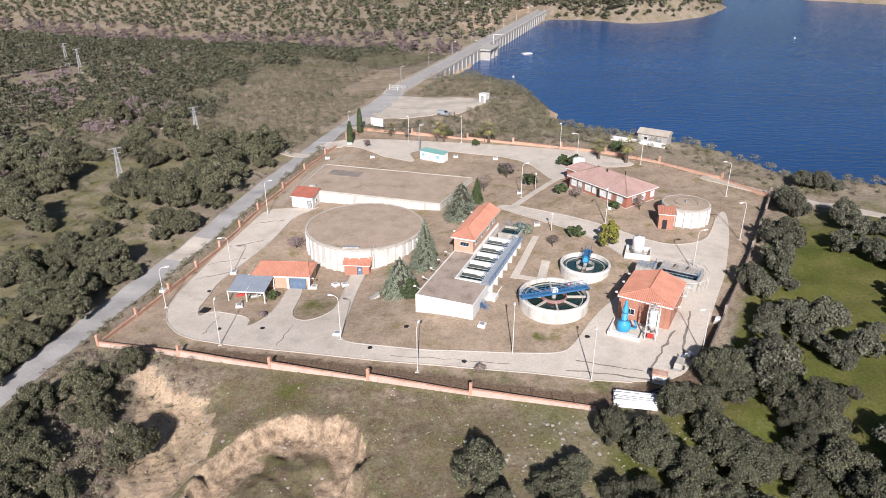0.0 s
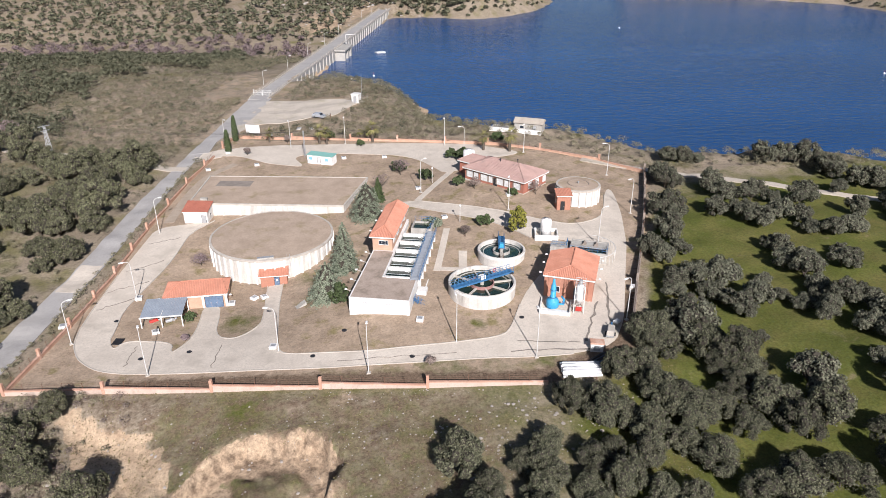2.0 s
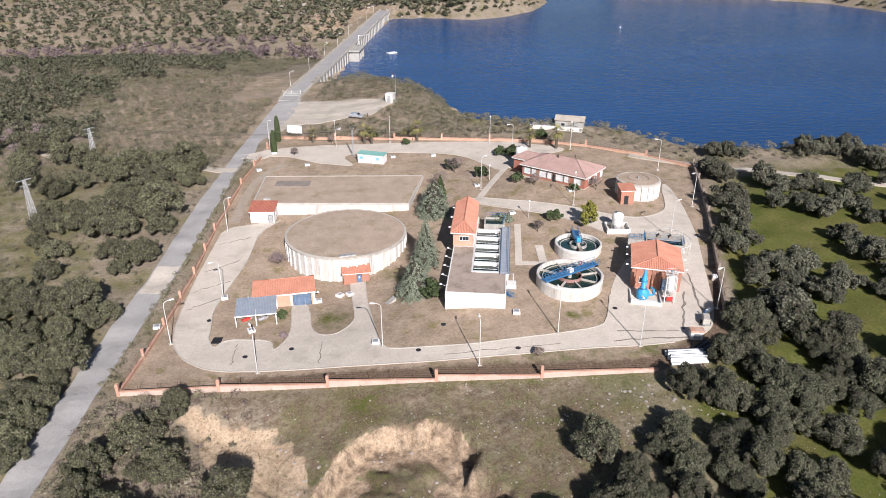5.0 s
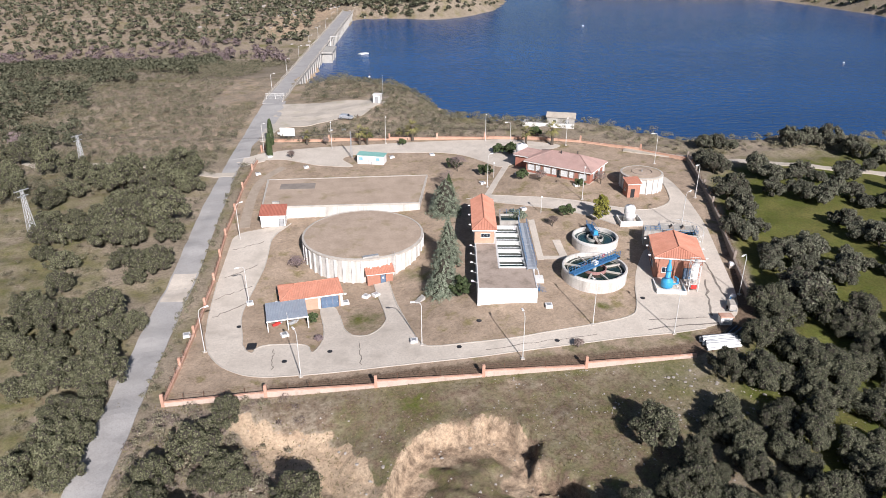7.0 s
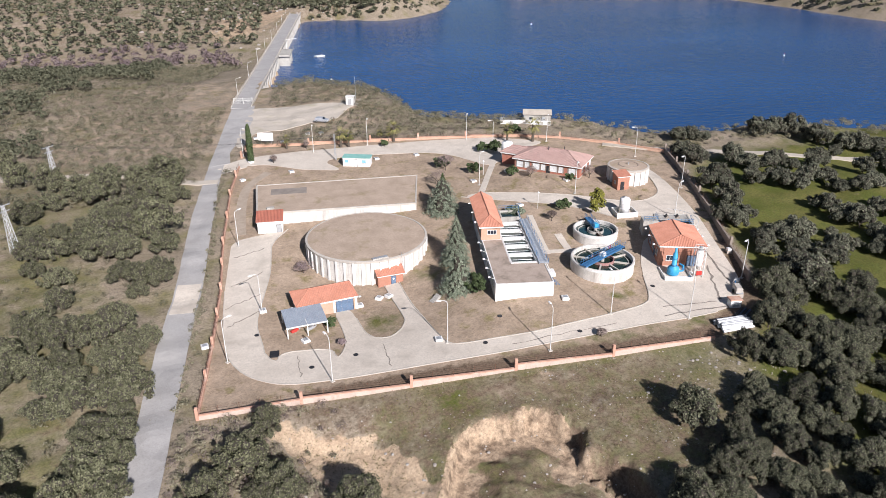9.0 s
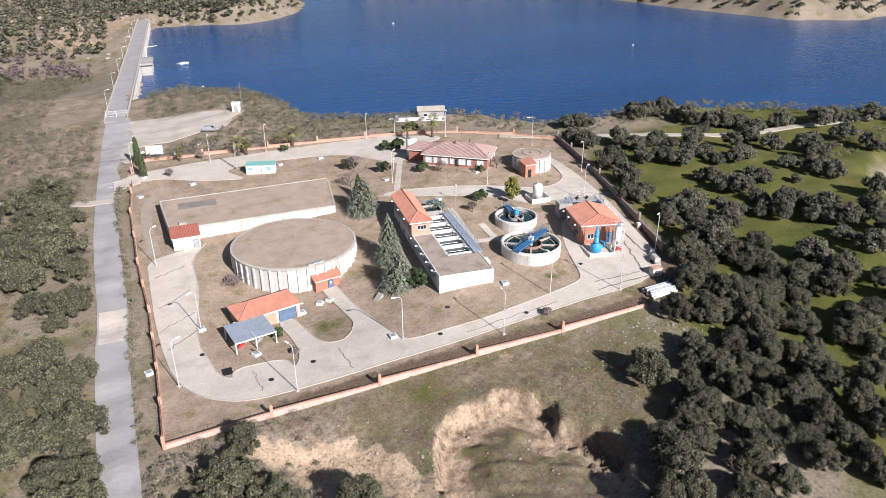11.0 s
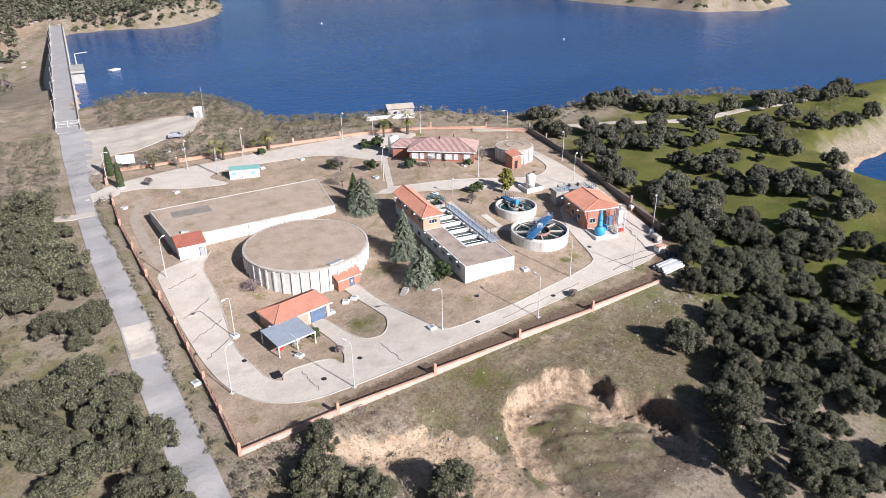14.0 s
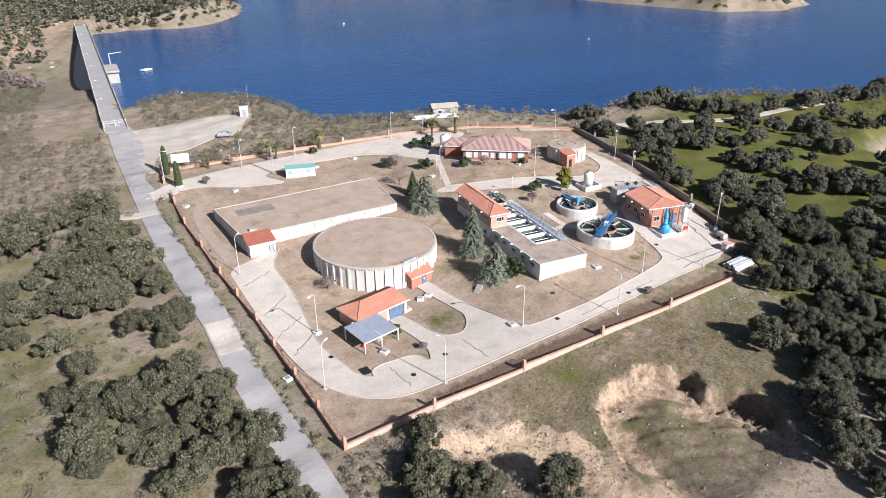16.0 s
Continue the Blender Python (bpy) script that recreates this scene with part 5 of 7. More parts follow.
def standing_tank(x, y, r, h, name, label, bund):
    b = thing(name, label, "tank", at(x, y, 0, 0.05))
    part("body", Solid().lathe([(r, 0.15), (r, h - 0.35), (r * 0.85, h - 0.1), (r * 0.25, h), (r * 0.25, h + 0.12), (0.03, h + 0.14)], 28), PLASTIC, b, smooth=True)
    for f in (0.35, 0.68):
        part("hoop", Solid().lathe([(r + 0.002, h * f), (r + 0.04, h * (f + 0.01)), (r + 0.04, h * (f + 0.03)), (r + 0.002, h * (f + 0.04))], 28, closed=True), SHUTTER, b)
    part("base", Solid().lathe([(r + 0.25, -0.5), (r + 0.25, 0.15)], 28), KERB, b)
    if bund:
        m = pose(0, 0, 0, 0, 0, -18)
        part("bund", Solid().soft_box(-2.2, 2.4, -1.9, -1.7, -0.5, 0.9, 0.03, m).soft_box(-2.2, 2.4, 1.7, 1.9, -0.5, 0.9, 0.03, m).soft_box(-2.2, -2.0, -1.7, 1.7, -0.5, 0.9, 0.03, m).soft_box(2.2, 2.4, -1.7, 1.7, -0.5, 0.9, 0.03, m), WHITE, b)
    return b


standing_tank(36.5, 117.8, 1.1, 3.7, "chemical_tank", "tall white plastic chemical tank in a low white bund", True)
standing_tank(32.6, 160.0, 1.45, 4.6, "fuel_tank", "tall white cylindrical tank beside the office", False)


def sludge_basin():
    b = thing("sludge_basin", "open concrete sludge basin with dark water and blue railings", "basin", at(37.2, 107.9, -29.5, 0))
    part("wall", Solid().box(0, 7.0, 0, 0.3, -1, 2.0).box(0, 7.0, 5.2, 5.5, -1, 2.0).box(0, 0.3, 0.3, 5.2, -1, 2.0).box(6.7, 7.0, 0.3, 5.2, -1, 2.0), CONCRETE, b)
    part("floor_slab", Solid().box(0.3, 6.7, 0.3, 5.2, -1, 0.2), CONCRETE, b)
    part("water", Solid().box(0.3, 6.7, 0.3, 2.6, 0.2, 1.2), TANKWATERBLUE, b)
    part("cover", Solid().box(0.3, 6.7, 2.6, 5.2, 1.7, 1.9), CONCRETE, b)
    for x in (2.0, 4.2):
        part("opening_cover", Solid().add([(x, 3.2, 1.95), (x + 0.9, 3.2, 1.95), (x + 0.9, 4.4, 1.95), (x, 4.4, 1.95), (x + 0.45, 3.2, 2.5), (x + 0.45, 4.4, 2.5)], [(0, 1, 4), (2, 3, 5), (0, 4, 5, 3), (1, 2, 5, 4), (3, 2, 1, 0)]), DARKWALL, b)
    railing(b, [(0.1, 0.1, 2.0), (6.9, 0.1, 2.0), (6.9, 2.7, 2.0)], BLUE, 1.0, 0.9)
    part("tower_wall", Solid().box(-3.4, -0.4, -1.2, 1.6, -1, 3.0), CONCRETE, b)
    railing(b, [(-3.3, -1.1, 3.0), (-0.5, -1.1, 3.0), (-0.5, 1.5, 3.0)], BLUE, 1.0, 0.9)
    s = Solid()
    for i in range(13):
        a0, a1 = math.radians(-70 + i * 12), math.radians(-58 + i * 12)
        s.tube((3.2 + 5.2 * math.cos(a0), 2.5 + 5.2 * math.sin(a0), 2.2), (3.2 + 5.2 * math.cos(a1), 2.5 + 5.2 * math.sin(a1), 2.2), 0.06, n=6)
        s.tube((3.2 + 5.2 * math.cos(a0), 2.5 + 5.2 * math.sin(a0), -0.5), (3.2 + 5.2 * math.cos(a0), 2.5 + 5.2 * math.sin(a0), 2.2), 0.03, n=5)
    part("hose_rail", s, LAMPPOST, b)


sludge_basin()


# ---- dam ----
def dam():
    d = (DAM_B - DAM_A)
    L = d.length
    yaw = math.degrees(math.atan2(d.y, d.x))
    b = thing("dam", "long straight concrete dam with a roadway along its crest", "dam", pose(DAM_A.x, DAM_A.y, 5.2, 0, 0, yaw), kind="structure")
    # local x runs along the crest, +y is the valley side, -y the lake
    prof = [(3.5, -0.5), (3.3, -4.0), (17.0, -24.0), (17.0, -34), (-3.1, -34), (-3.1, -0.5)]
    s = Solid()
    n = len(prof)
    s.add([(-6, y, z) for y, z in prof] + [(L + 8, y, z) for y, z in prof], [tuple(range(n - 1, -1, -1)), tuple(range(n, 2 * n))] + [(i, (i + 1) % n, n + (i + 1) % n, n + i) for i in range(n)])
    part("body", s, CONCRETE, b)
    part("roadway", Solid().box(-4, L + 8, -3.0, 3.4, -0.5, 0.03), ASPHALT, b, "grey roadway")
    for y0, y1 in ((-3.25, -2.95), (3.35, 3.65)):
        part("kerb", Solid().soft_box(-2, L + 6, y0, y1, -0.6, 0.35, 0.04), KERB, b)
    for k in range(43):
        x = 4 + k * 5.8
        part("buttress", Solid().box(x - 0.3, x + 0.3, -3.55, -3.1, -9, -0.5), CONCRETE, b)
    for y in (-3.1, 3.5):
        s = Solid()
        for k in range(85):
            s.box(k * 3 - 0.06, k * 3 + 0.06, y - 0.06, y + 0.06, 0.3, 1.15)
        for h in (0.6, 0.85, 1.12):
            s.box(0, 252, y - 0.03, y + 0.03, h - 0.03, h + 0.03)
        part("parapet_rail", s, KERB, b)
    # outlet tower with openings
    for x in (97, 103.5, 110):
        part("tower_pier", Solid().soft_box(x - 0.9, x + 0.9, -8.0, -3.56, -14, -0.705, 0.05), CONCRETE, b)
    part("tower_deck", Solid().soft_box(95, 112, -8.4, -3.26, -0.7, 0.05, 0.05), CONCRETE, b)
    part("gantry", Solid().tube((108, -6, 0.7), (108, -6, 5.0), 0.2).tube((108, -6, 5.0), (108, -11, 5.4), 0.15), LAMPPOST, b)
    # lamps along the crest
    for k in range(8):
        x = 14 + 30 * k
        lp = part("lamp_post", Solid().tube((x, 3.6, 0.2), (x, 3.6, 6.0), 0.09, 0.05, 6).tube((x, 3.6, 6.0), (x, 2.3, 6.4), 0.05, n=5), LAMPPOST, b)
        part("lamp_head", Solid().soft_box(x - 0.15, x + 0.15, 1.9, 2.5, 6.35, 6.5, 0.05), PLASTIC, lp)
    # steel gate at the near end
    g = Solid()
    for y in (-3.0, 0.1, 3.2):
        g.box(1.9, 2.1, y - 0.08, y + 0.08, 0, 2.1)
    for k in range(26):
        g.tube((2.0, -3.0 + k * 0.248, 0.25), (2.0, -3.0 + k * 0.248, 1.9), 0.025, n=4)
    for h in (0.25, 1.1, 1.9):
        g.tube((2.0, -3.0, h), (2.0, 3.2, h), 0.04, n=5)
    part("gate", g, LAMPPOST, b, "light grey steel double gate")


dam()


# ---- perimeter fence ----
def fence_wall(name, pts, label, wall_h, wall_mat, cope_mat, post_h, spacing=3.0, mesh_fence=True, pillar_mat=None, pillars=True):
    f = thing(name, label, "fence", kind="structure")
    for (ax, ay), (bx, by) in zip(pts, pts[1:]):
        d = Vector((bx - ax, by - ay))
        za, zb = ground_z(ax, ay), ground_z(bx, by)
        m = pose(ax, ay, 0, 0, 0, math.degrees(math.atan2(d.y, d.x)))
        top = max(za, zb) * 0.5 + min(za, zb) * 0.5 + wall_h
        part("wall", Solid().box(0.2, d.length - 0.2, -0.13, 0.13, min(za, zb) - 0.6, top, m), wall_mat, f)
        part("coping", Solid().soft_box(0.2, d.length - 0.2, -0.22, 0.22, top, top + 0.14, 0.05, m), cope_mat, f)
        if pillars:
            part("pillar", Solid().soft_box(-0.22, 0.22, -0.22, 0.22, za - 0.6, za + wall_h + 1.35, 0.06, m), pillar_mat or COPING, f)
        n = max(2, round(d.length / spacing))
        if mesh_fence:
            for i in range(1, n):
                x = d.length * i / n
                lean = random.uniform(-0.06, 0.14)
                post = Solid().tube(m @ Vector((x, 0, top + 0.1)), m @ Vector((x, lean, top + post_h)), 0.035, n=5)
                part("post", post, RUST, f)
            w = Solid()
            for k in range(4):
                h = 0.25 + (post_h - 0.3) * k / 3
                w.tube(m @ Vector((0.3, 0.01, top + h)), m @ Vector((d.length - 0.3, 0.01, top + h)), 0.012, n=4)
            part("wire", w, RUST, f)
    return f


FRONT = [(-55.8, 95.2), (-41.8, 92.4), (-26.4, 88.3), (-11.0, 84.2), (3.9, 80.0), (20.9, 75.9)]
fence_wall("boundary_wall_south", FRONT, "low salmon boundary wall with terracotta coping and leaning posts", 0.75, PALEWALL, COPING, 1.2)
fence_wall("boundary_wall_west", [(-55.8, 95.2), (-53.2, 104.2), (-50.7, 113.2), (-48.4, 122), (-46.2, 130.4), (-44.3, 139.4), (-42.4, 148.3), (-39.2, 160.7), (-36.1, 173.2), (-32.4, 184.6), (-30.2, 191)], "low brick-red boundary wall with rusty posts along the road", 0.6, BRICKLIGHT, COPING, 1.2, 2.4)
fence_wall("boundary_wall_north", [(-28.2, 198), (-25.0, 206.0), (-9, 199.3), (7, 192.4), (19.5, 187), (32.0, 181.8), (42.6, 176.2), (54.4, 167.5), (66, 156), (73, 145.5)], "low terracotta boundary wall behind the yard", 0.6, BRICKLIGHT, COPING, 0.9, 3.0)
fence_wall("boundary_wall_east", [(73, 145.5), (68, 136), (63, 127), (58, 118), (52, 107.7), (45.3, 96.5), (39, 85.8)], "dark boundary wall, shade put into its colour, with orange pillars beside the pasture", 1.2, DARKWALL, DARKWALL, 1.0, 3.0, pillar_mat=DARKWALL)
# piled earth strip is left bare between the front wall and the yard road


# ---- street lamps ----
def street_lamp(h=7.9):
    b = thing("street_lamp", "tall white-painted street lamp with a curved arm", "street lamp", group="yard street lamps")
    part("pole", Solid().tube((0, 0, -0.3), (0, 0, h - 0.7), 0.085, 0.055, 8).pipe([(0, 0, h - 0.7), (0.12, 0, h - 0.25), (0.5, 0, h), (1.1, 0, h + 0.05)], 0.05, 6), LAMPPOST, b)
    part("lamp_head", Solid().soft_box(1.0, 1.75, -0.16, 0.16, h - 0.04, h + 0.14, 0.08), PLASTIC, b)
    part("base_block", Solid().soft_box(-0.3, 0.3, -0.3, 0.3, -0.4, 0.15, 0.04), KERB, b)
    return b


lamp = street_lamp()
lamp.matrix_basis = at(-36.2, 95.5, 100)
for x, y, yaw in [(-41.0, 120.3, 195), (-39.7, 146.0, 30), (-49.4, 107.7, 20), (-16.6, 96.0, 160), (-3.8, 85.7, 80), (10.6, 89.1, 85), (21.3, 82.2, 80), (38.8, 87.5, 200), (44.9, 111.5, 20), (57.9, 123.5, 200), (63.5, 146.3, 160),
                  (31.3, 179.9, 250), (-9.7, 192.3, 260), (33.2, 130.9, 240), (5.2, 190.0, 260), (34.1, 169.9, 180), (49.6, 167.0, 240), (17.7, 147.8, 30), (-27.5, 199.0, 300)]:
    copy_thing(lamp, at(x, y, yaw))
lamp2 = thing("garden_lamp", "low white post-top garden lamp", "street lamp", at(21.9, 128.9), group="low garden lamps")
part("pole", Solid().tube((0, 0, -0.2), (0, 0, 3.4), 0.06, n=8), LAMPPOST, lamp2)
part("globe", Solid().lathe([(0.08, 3.4), (0.22, 3.55), (0.24, 3.75), (0.12, 3.9)], 12), PLASTIC, lamp2, smooth=True)
copy_thing(lamp2, at(21.5, 152.6))


# ---- valve covers, grates ----
def cover_box(size=1.2, h=0.45):
    b = thing("valve_cover", "small white concrete valve box with a metal lid", "manhole", group="white valve boxes")
    part("frame", Solid().soft_box(-size / 2, size / 2, -size / 2, size / 2, -0.4, h, 0.05), PLASTIC, b)
    part("lid", Solid().box(-size * 0.32, size * 0.32, -size * 0.32, size * 0.32, h + 0.003, h + 0.04), GALV, b)
    return b


cb = cover_box()
cb.matrix_basis = at(-36.6, 108.6, 12)
for x, y, yaw in [(6.3, 96.2, -20), (-18.6, 116.3, 20), (-20.4, 116.6, 40), (-17.4, 97.6, -15), (-31.4, 181.5, 10), (-19.1, 180.7, 5), (13.8, 175.6, 0), (-15, 205.2, 0), (17.6, 150.5, 0), (19.4, 132.2, 0), (27.2, 150.8, 0), (-26.8, 193.0, 15), (3.4, 178.4, 0), (-40.8, 120.8, 0), (-51.9, 113.5, 0), (-24.4, 116.0, -4), (35.5, 137.5, 0), (-21, 213.2, 0), (-6.5, 208.8, -20), (-2.8, 207.5, 5)]:
    copy_thing(cb, at(x, y, yaw))
g = Solid().box(-0.75, 0.75, -0.9, 0.9, -0.2, 0.12)
for k in range(9):
    g.box(-0.7 + k * 0.165, -0.62 + k * 0.165, -0.85, 0.85, 0.12, 0.16)
solo("drain_grate", g, DARKMETAL, "black iron drain grate in dry soil", "grate", at(-42.2, 106.9, -15))
for x, y in [(-37.9, 100.6), (-30.6, 100.8), (-11.5, 92.6), (22.6, 92.6), (-43.5, 113.7), (3.2, 87.6), (-6, 97.5)]:
    solo("manhole_cover", Solid().lathe([(0.42, 0.0), (0.42, 0.1), (0.36, 0.115)], 16), DARKMETAL, "round dark iron manhole cover set in the paving", "manhole", at(x, y))

# ---- plants ----
def leaf_mesh(name, centre, normal, size, material, aspect=1.0, seed=1):
    """Many small leaf blades, each a pointed triangle, as one mesh from arrays."""
    rng = np.random.RandomState(seed)
    n = len(centre)
    nrm = normal / np.maximum(np.linalg.norm(normal, axis=1, keepdims=True), 1e-6)
    r = rng.normal(size=(n, 3))
    u = np.cross(nrm, r)
    u /= np.maximum(np.linalg.norm(u, axis=1, keepdims=True), 1e-6)
    v = np.cross(nrm, u)
    s = 1.15 * np.asarray(size).reshape(-1, 1) * np.ones((n, 1))
    co = np.stack([centre - u * s * aspect - v * s * 0.5, centre + u * s * aspect - v * s * 0.5, centre + v * s], 1).reshape(-1, 3)
    me = bpy.data.meshes.new(name)
    me.vertices.add(3 * n)
    me.vertices.foreach_set("co", co.astype(np.float32).ravel())
    me.loops.add(3 * n)
    me.loops.foreach_set("vertex_index", np.arange(3 * n, dtype=np.int32))
    me.polygons.add(n)
    me.polygons.foreach_set("loop_start", np.arange(0, 3 * n, 3, dtype=np.int32))
    me.materials.append(material)
    me.update(calc_edges=True)
    return me


def cloud(rng, n, lobes, flat=0.15):
    """Leaf points on the outside of a heap of lobes (x, y, z, r): place and outward direction."""
    lob = np.array(lobes, float)
    pick = rng.choice(len(lob), n, p=lob[:, 3] ** 2 / np.sum(lob[:, 3] ** 2))
    d = rng.normal(size=(n, 3))
    d[:, 2] = np.where(d[:, 2] < -0.4, -d[:, 2], d[:, 2])
    d /= np.linalg.norm(d, axis=1, keepdims=True)
    depth = 1 - np.abs(rng.normal(0, 0.16, n)) + 0.08
    p = lob[pick, :3] + d * (lob[pick, 3] * depth)[:, None] * np.array([1, 1, 0.85])
    q = d + rng.normal(0, 0.55, (n, 3)) + np.array([0, 0, flat])
    return p, q


def heap(rng, width, height, base, count, core=0.5):
    """Lobes of a rounded, uneven crown."""
    out = []
    for k in range(count):
        a, f = rng.uniform(0, 6.283), math.sqrt(rng.uniform(0.05, 1))
        r = width * rng.uniform(0.17, 0.27)
        x, y = math.cos(a) * f * (width / 2 - r), math.sin(a) * f * (width / 2 - r)
        dome = math.sqrt(max(0.05, 1 - (f * 0.9) ** 2))
        z = base + r * 0.75 + (height - base - r * 1.6) * dome * rng.uniform(0.2, 1.0)
        out.append((x, y, z, r))
    out.append((0, 0, base + (height - base) * 0.5, width * 0.3))
    return out


def trunk_solid(rng, height, crown_base, r0, limbs=5, spread=1.6):
    s = Solid()
    bend = Vector((rng.uniform(-0.2, 0.2), rng.uniform(-0.2, 0.2), 0))
    a, b = Vector((0, 0, -0.4)), Vector((0, 0, crown_base)) + bend
    s.tube(a, b, r0 * 1.25, r0 * 0.85, 8)
    for k in range(limbs):
        t = 6.283 * k / limbs + rng.uniform(-0.4, 0.4)
        mid = b + Vector((math.cos(t) * spread * 0.5, math.sin(t) * spread * 0.5, (height - crown_base) * 0.3))
        end = b + Vector((math.cos(t) * spread, math.sin(t) * spread, (height - crown_base) * 0.62))
        s.tube(b, mid, r0 * 0.6, r0 * 0.4, 6)
        s.tube(mid, end, r0 * 0.4, r0 * 0.12, 5)
    return s


def clumps(rng, width, height, base, count):
    """Many small foliage clumps over an uneven dome, with a few strays that break its outline."""
    out = []
    reach = 1 + 0.22 * np.sin(np.arange(7) * 2.1 + rng.uniform(0, 6.283))
    for k in range(count):
        a, f = rng.uniform(0, 6.283), math.sqrt((k + 0.5) / count)
        r = width * rng.uniform(0.085, 0.15)
        w = (width / 2 - r * 0.8) * reach[int(a / 6.284 * 7)] * f
        dome = math.sqrt(max(0.0, 1 - (f * 0.96) ** 2))
        z = base + r * 0.7 + (height - base - r * 1.5) * dome * rng.uniform(0.62, 1.08)
        out.append((math.cos(a) * w, math.sin(a) * w, z, r))
        if f > 0.7:
            out.append((math.cos(a) * w * 0.93, math.sin(a) * w * 0.93, base + r + (z - base) * rng.uniform(0.1, 0.5), r))
    return out


def core_lumps(lobes, scale):
    """Small uneven lumps filling each clump; their dark colour holds the crown's inner shade."""
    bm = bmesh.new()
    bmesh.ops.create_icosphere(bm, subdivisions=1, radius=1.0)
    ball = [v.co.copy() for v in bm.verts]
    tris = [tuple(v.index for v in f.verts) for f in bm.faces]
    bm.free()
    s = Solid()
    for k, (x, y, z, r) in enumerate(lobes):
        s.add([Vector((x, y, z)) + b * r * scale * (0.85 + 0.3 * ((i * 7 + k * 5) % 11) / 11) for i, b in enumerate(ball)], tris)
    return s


def broad_tree(name, label, width, height, base, leaf, leaves, size, seed, group="", lobes=14, category="tree"):
    rng = np.random.RandomState(seed)
    t = thing(name, label, category, group=group)
    part("trunk", trunk_solid(rng, height, base + 0.4, 0.05 * height * 0.55, 5, width * 0.28), BARK, t)
    lob = clumps(rng, width, height, base, lobes)
    lob.append((0, 0, base + (height - base) * 0.42, width * 0.26))
    p, q = cloud(rng, leaves, lob)
    crown = new("crown", leaf_mesh("crown", p, q, rng.uniform(0.55, 1.3, len(p)) * size, leaf, 0.75, seed))
    crown.parent = t
    part("inner_crown", core_lumps(lob, 0.74), SHADECORE, t)
    return t


LABEL = "dense grey-green holm oak with a lumpy dark crown"
SHAPES = ((6.0, 34), (5.2, 30), (6.6, 38), (4.8, 28), (5.6, 32))
near_oaks = [broad_tree("holm_oak", LABEL, 8.0, h, 0.3, OAKLEAF, 7000, 0.138, 20 + k, "holm oaks round the yard", n) for k, (h, n) in enumerate(SHAPES)]
west_oaks = [broad_tree("holm_oak", "olive-green holm oak with a lumpy crown beside the road", 8.0, h, 0.3, WESTLEAF, 6000, 0.145, 220 + k, "holm oaks round the yard", n) for k, (h, n) in enumerate(SHAPES)]
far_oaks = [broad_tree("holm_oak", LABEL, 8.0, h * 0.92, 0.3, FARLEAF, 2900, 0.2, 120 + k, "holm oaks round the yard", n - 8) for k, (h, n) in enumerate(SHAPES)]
placed = []
tree_rng = np.random.RandomState(5)
used = set()


def oak(x, y, w):
    """An oak of crown width w; the ones close to the flight are leafier, far ones paler and greyer."""
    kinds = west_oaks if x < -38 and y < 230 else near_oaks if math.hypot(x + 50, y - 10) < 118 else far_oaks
    first = kinds[tree_rng.randint(5)]
    o = first if first.name not in used else copy_thing(first, Matrix())
    used.add(first.name)
    k = w / 8.0
    o.matrix_basis = at(x, y, tree_rng.uniform(0, 360), -0.1) @ Matrix.Diagonal((k, k * tree_rng.uniform(0.85, 1.1), k * tree_rng.uniform(0.9, 1.25), 1))
    placed.append((x, y))


WEST_OAKS_A = [(-52.9, 64.8, 5.5), (-55.4, 71.0, 6.7), (-51.2, 77.7, 4.1), (-57.5, 79.7, 5.8), (-49.2, 79.9, 5.4), (-67.6, 83.5, 5.1), (-72.5, 85.2, 5.3), (-50.4, 86.6, 3.5), (-68.4, 87.6, 6.2), (-47.5, 88.7, 4.4), (-71.5, 88.9, 5.4), (-66.5, 90.8, 5.4), (-69.7, 91.8, 4.6), (-65.7, 95.0, 5.6), (-68.5, 96.0, 5.6), (-65.1, 99.7, 4.8), (-63.6, 103.1, 6.9), (-74.9, 103.7, 5.0), (-70.2, 103.8, 7.3), (-67.3, 105.3, 5.0), (-65.1, 109.5, 6.2), (-73.0, 110.5, 6.3), (-70.3, 110.7, 4.2), (-66.6, 113.7, 5.3), (-80.3, 113.8, 5.5), (-75.7, 114.0, 4.3), (-71.8, 115.5, 4.9), (-62.7, 115.7, 4.3), (-79.4, 117.5, 8.1), (-60.1, 118.7, 4.4)]
WEST_OAKS_B = [(-64.3, 121.3, 6.8), (-72.5, 121.7, 6.8), (-76.8, 122.7, 5.5), (-67.7, 122.8, 6.8), (-70.6, 124.6, 4.6), (-75.1, 128.3, 5.6), (-77.9, 129.6, 4.8), (-59.9, 134.5, 3.7), (-72.8, 136.2, 5.4), (-58.3, 138.5, 7.5), (-55.6, 138.5, 6.3), (-86.8, 138.8, 6.1), (-92.5, 141.7, 9.4), (-62.1, 142.4, 5.8), (-73.3, 145.5, 5.3), (-53.4, 150.9, 6.8), (-77.4, 151.0, 4.8), (-60.1, 151.2, 5.4), (-64.1, 151.6, 7.3), (-69.1, 155.9, 7.7), (-63.9, 156.1, 8.4), (-53.8, 158.2, 9.2), (-72.9, 158.3, 5.7), (-103.4, 158.6, 8.7), (-77.0, 159.2, 6.5), (-58.9, 160.0, 7.1), (-96.5, 162.7, 7.0), (-61.9, 166.5, 6.6), (-53.1, 167.2, 6.7), (-72.7, 168.4, 4.5)]
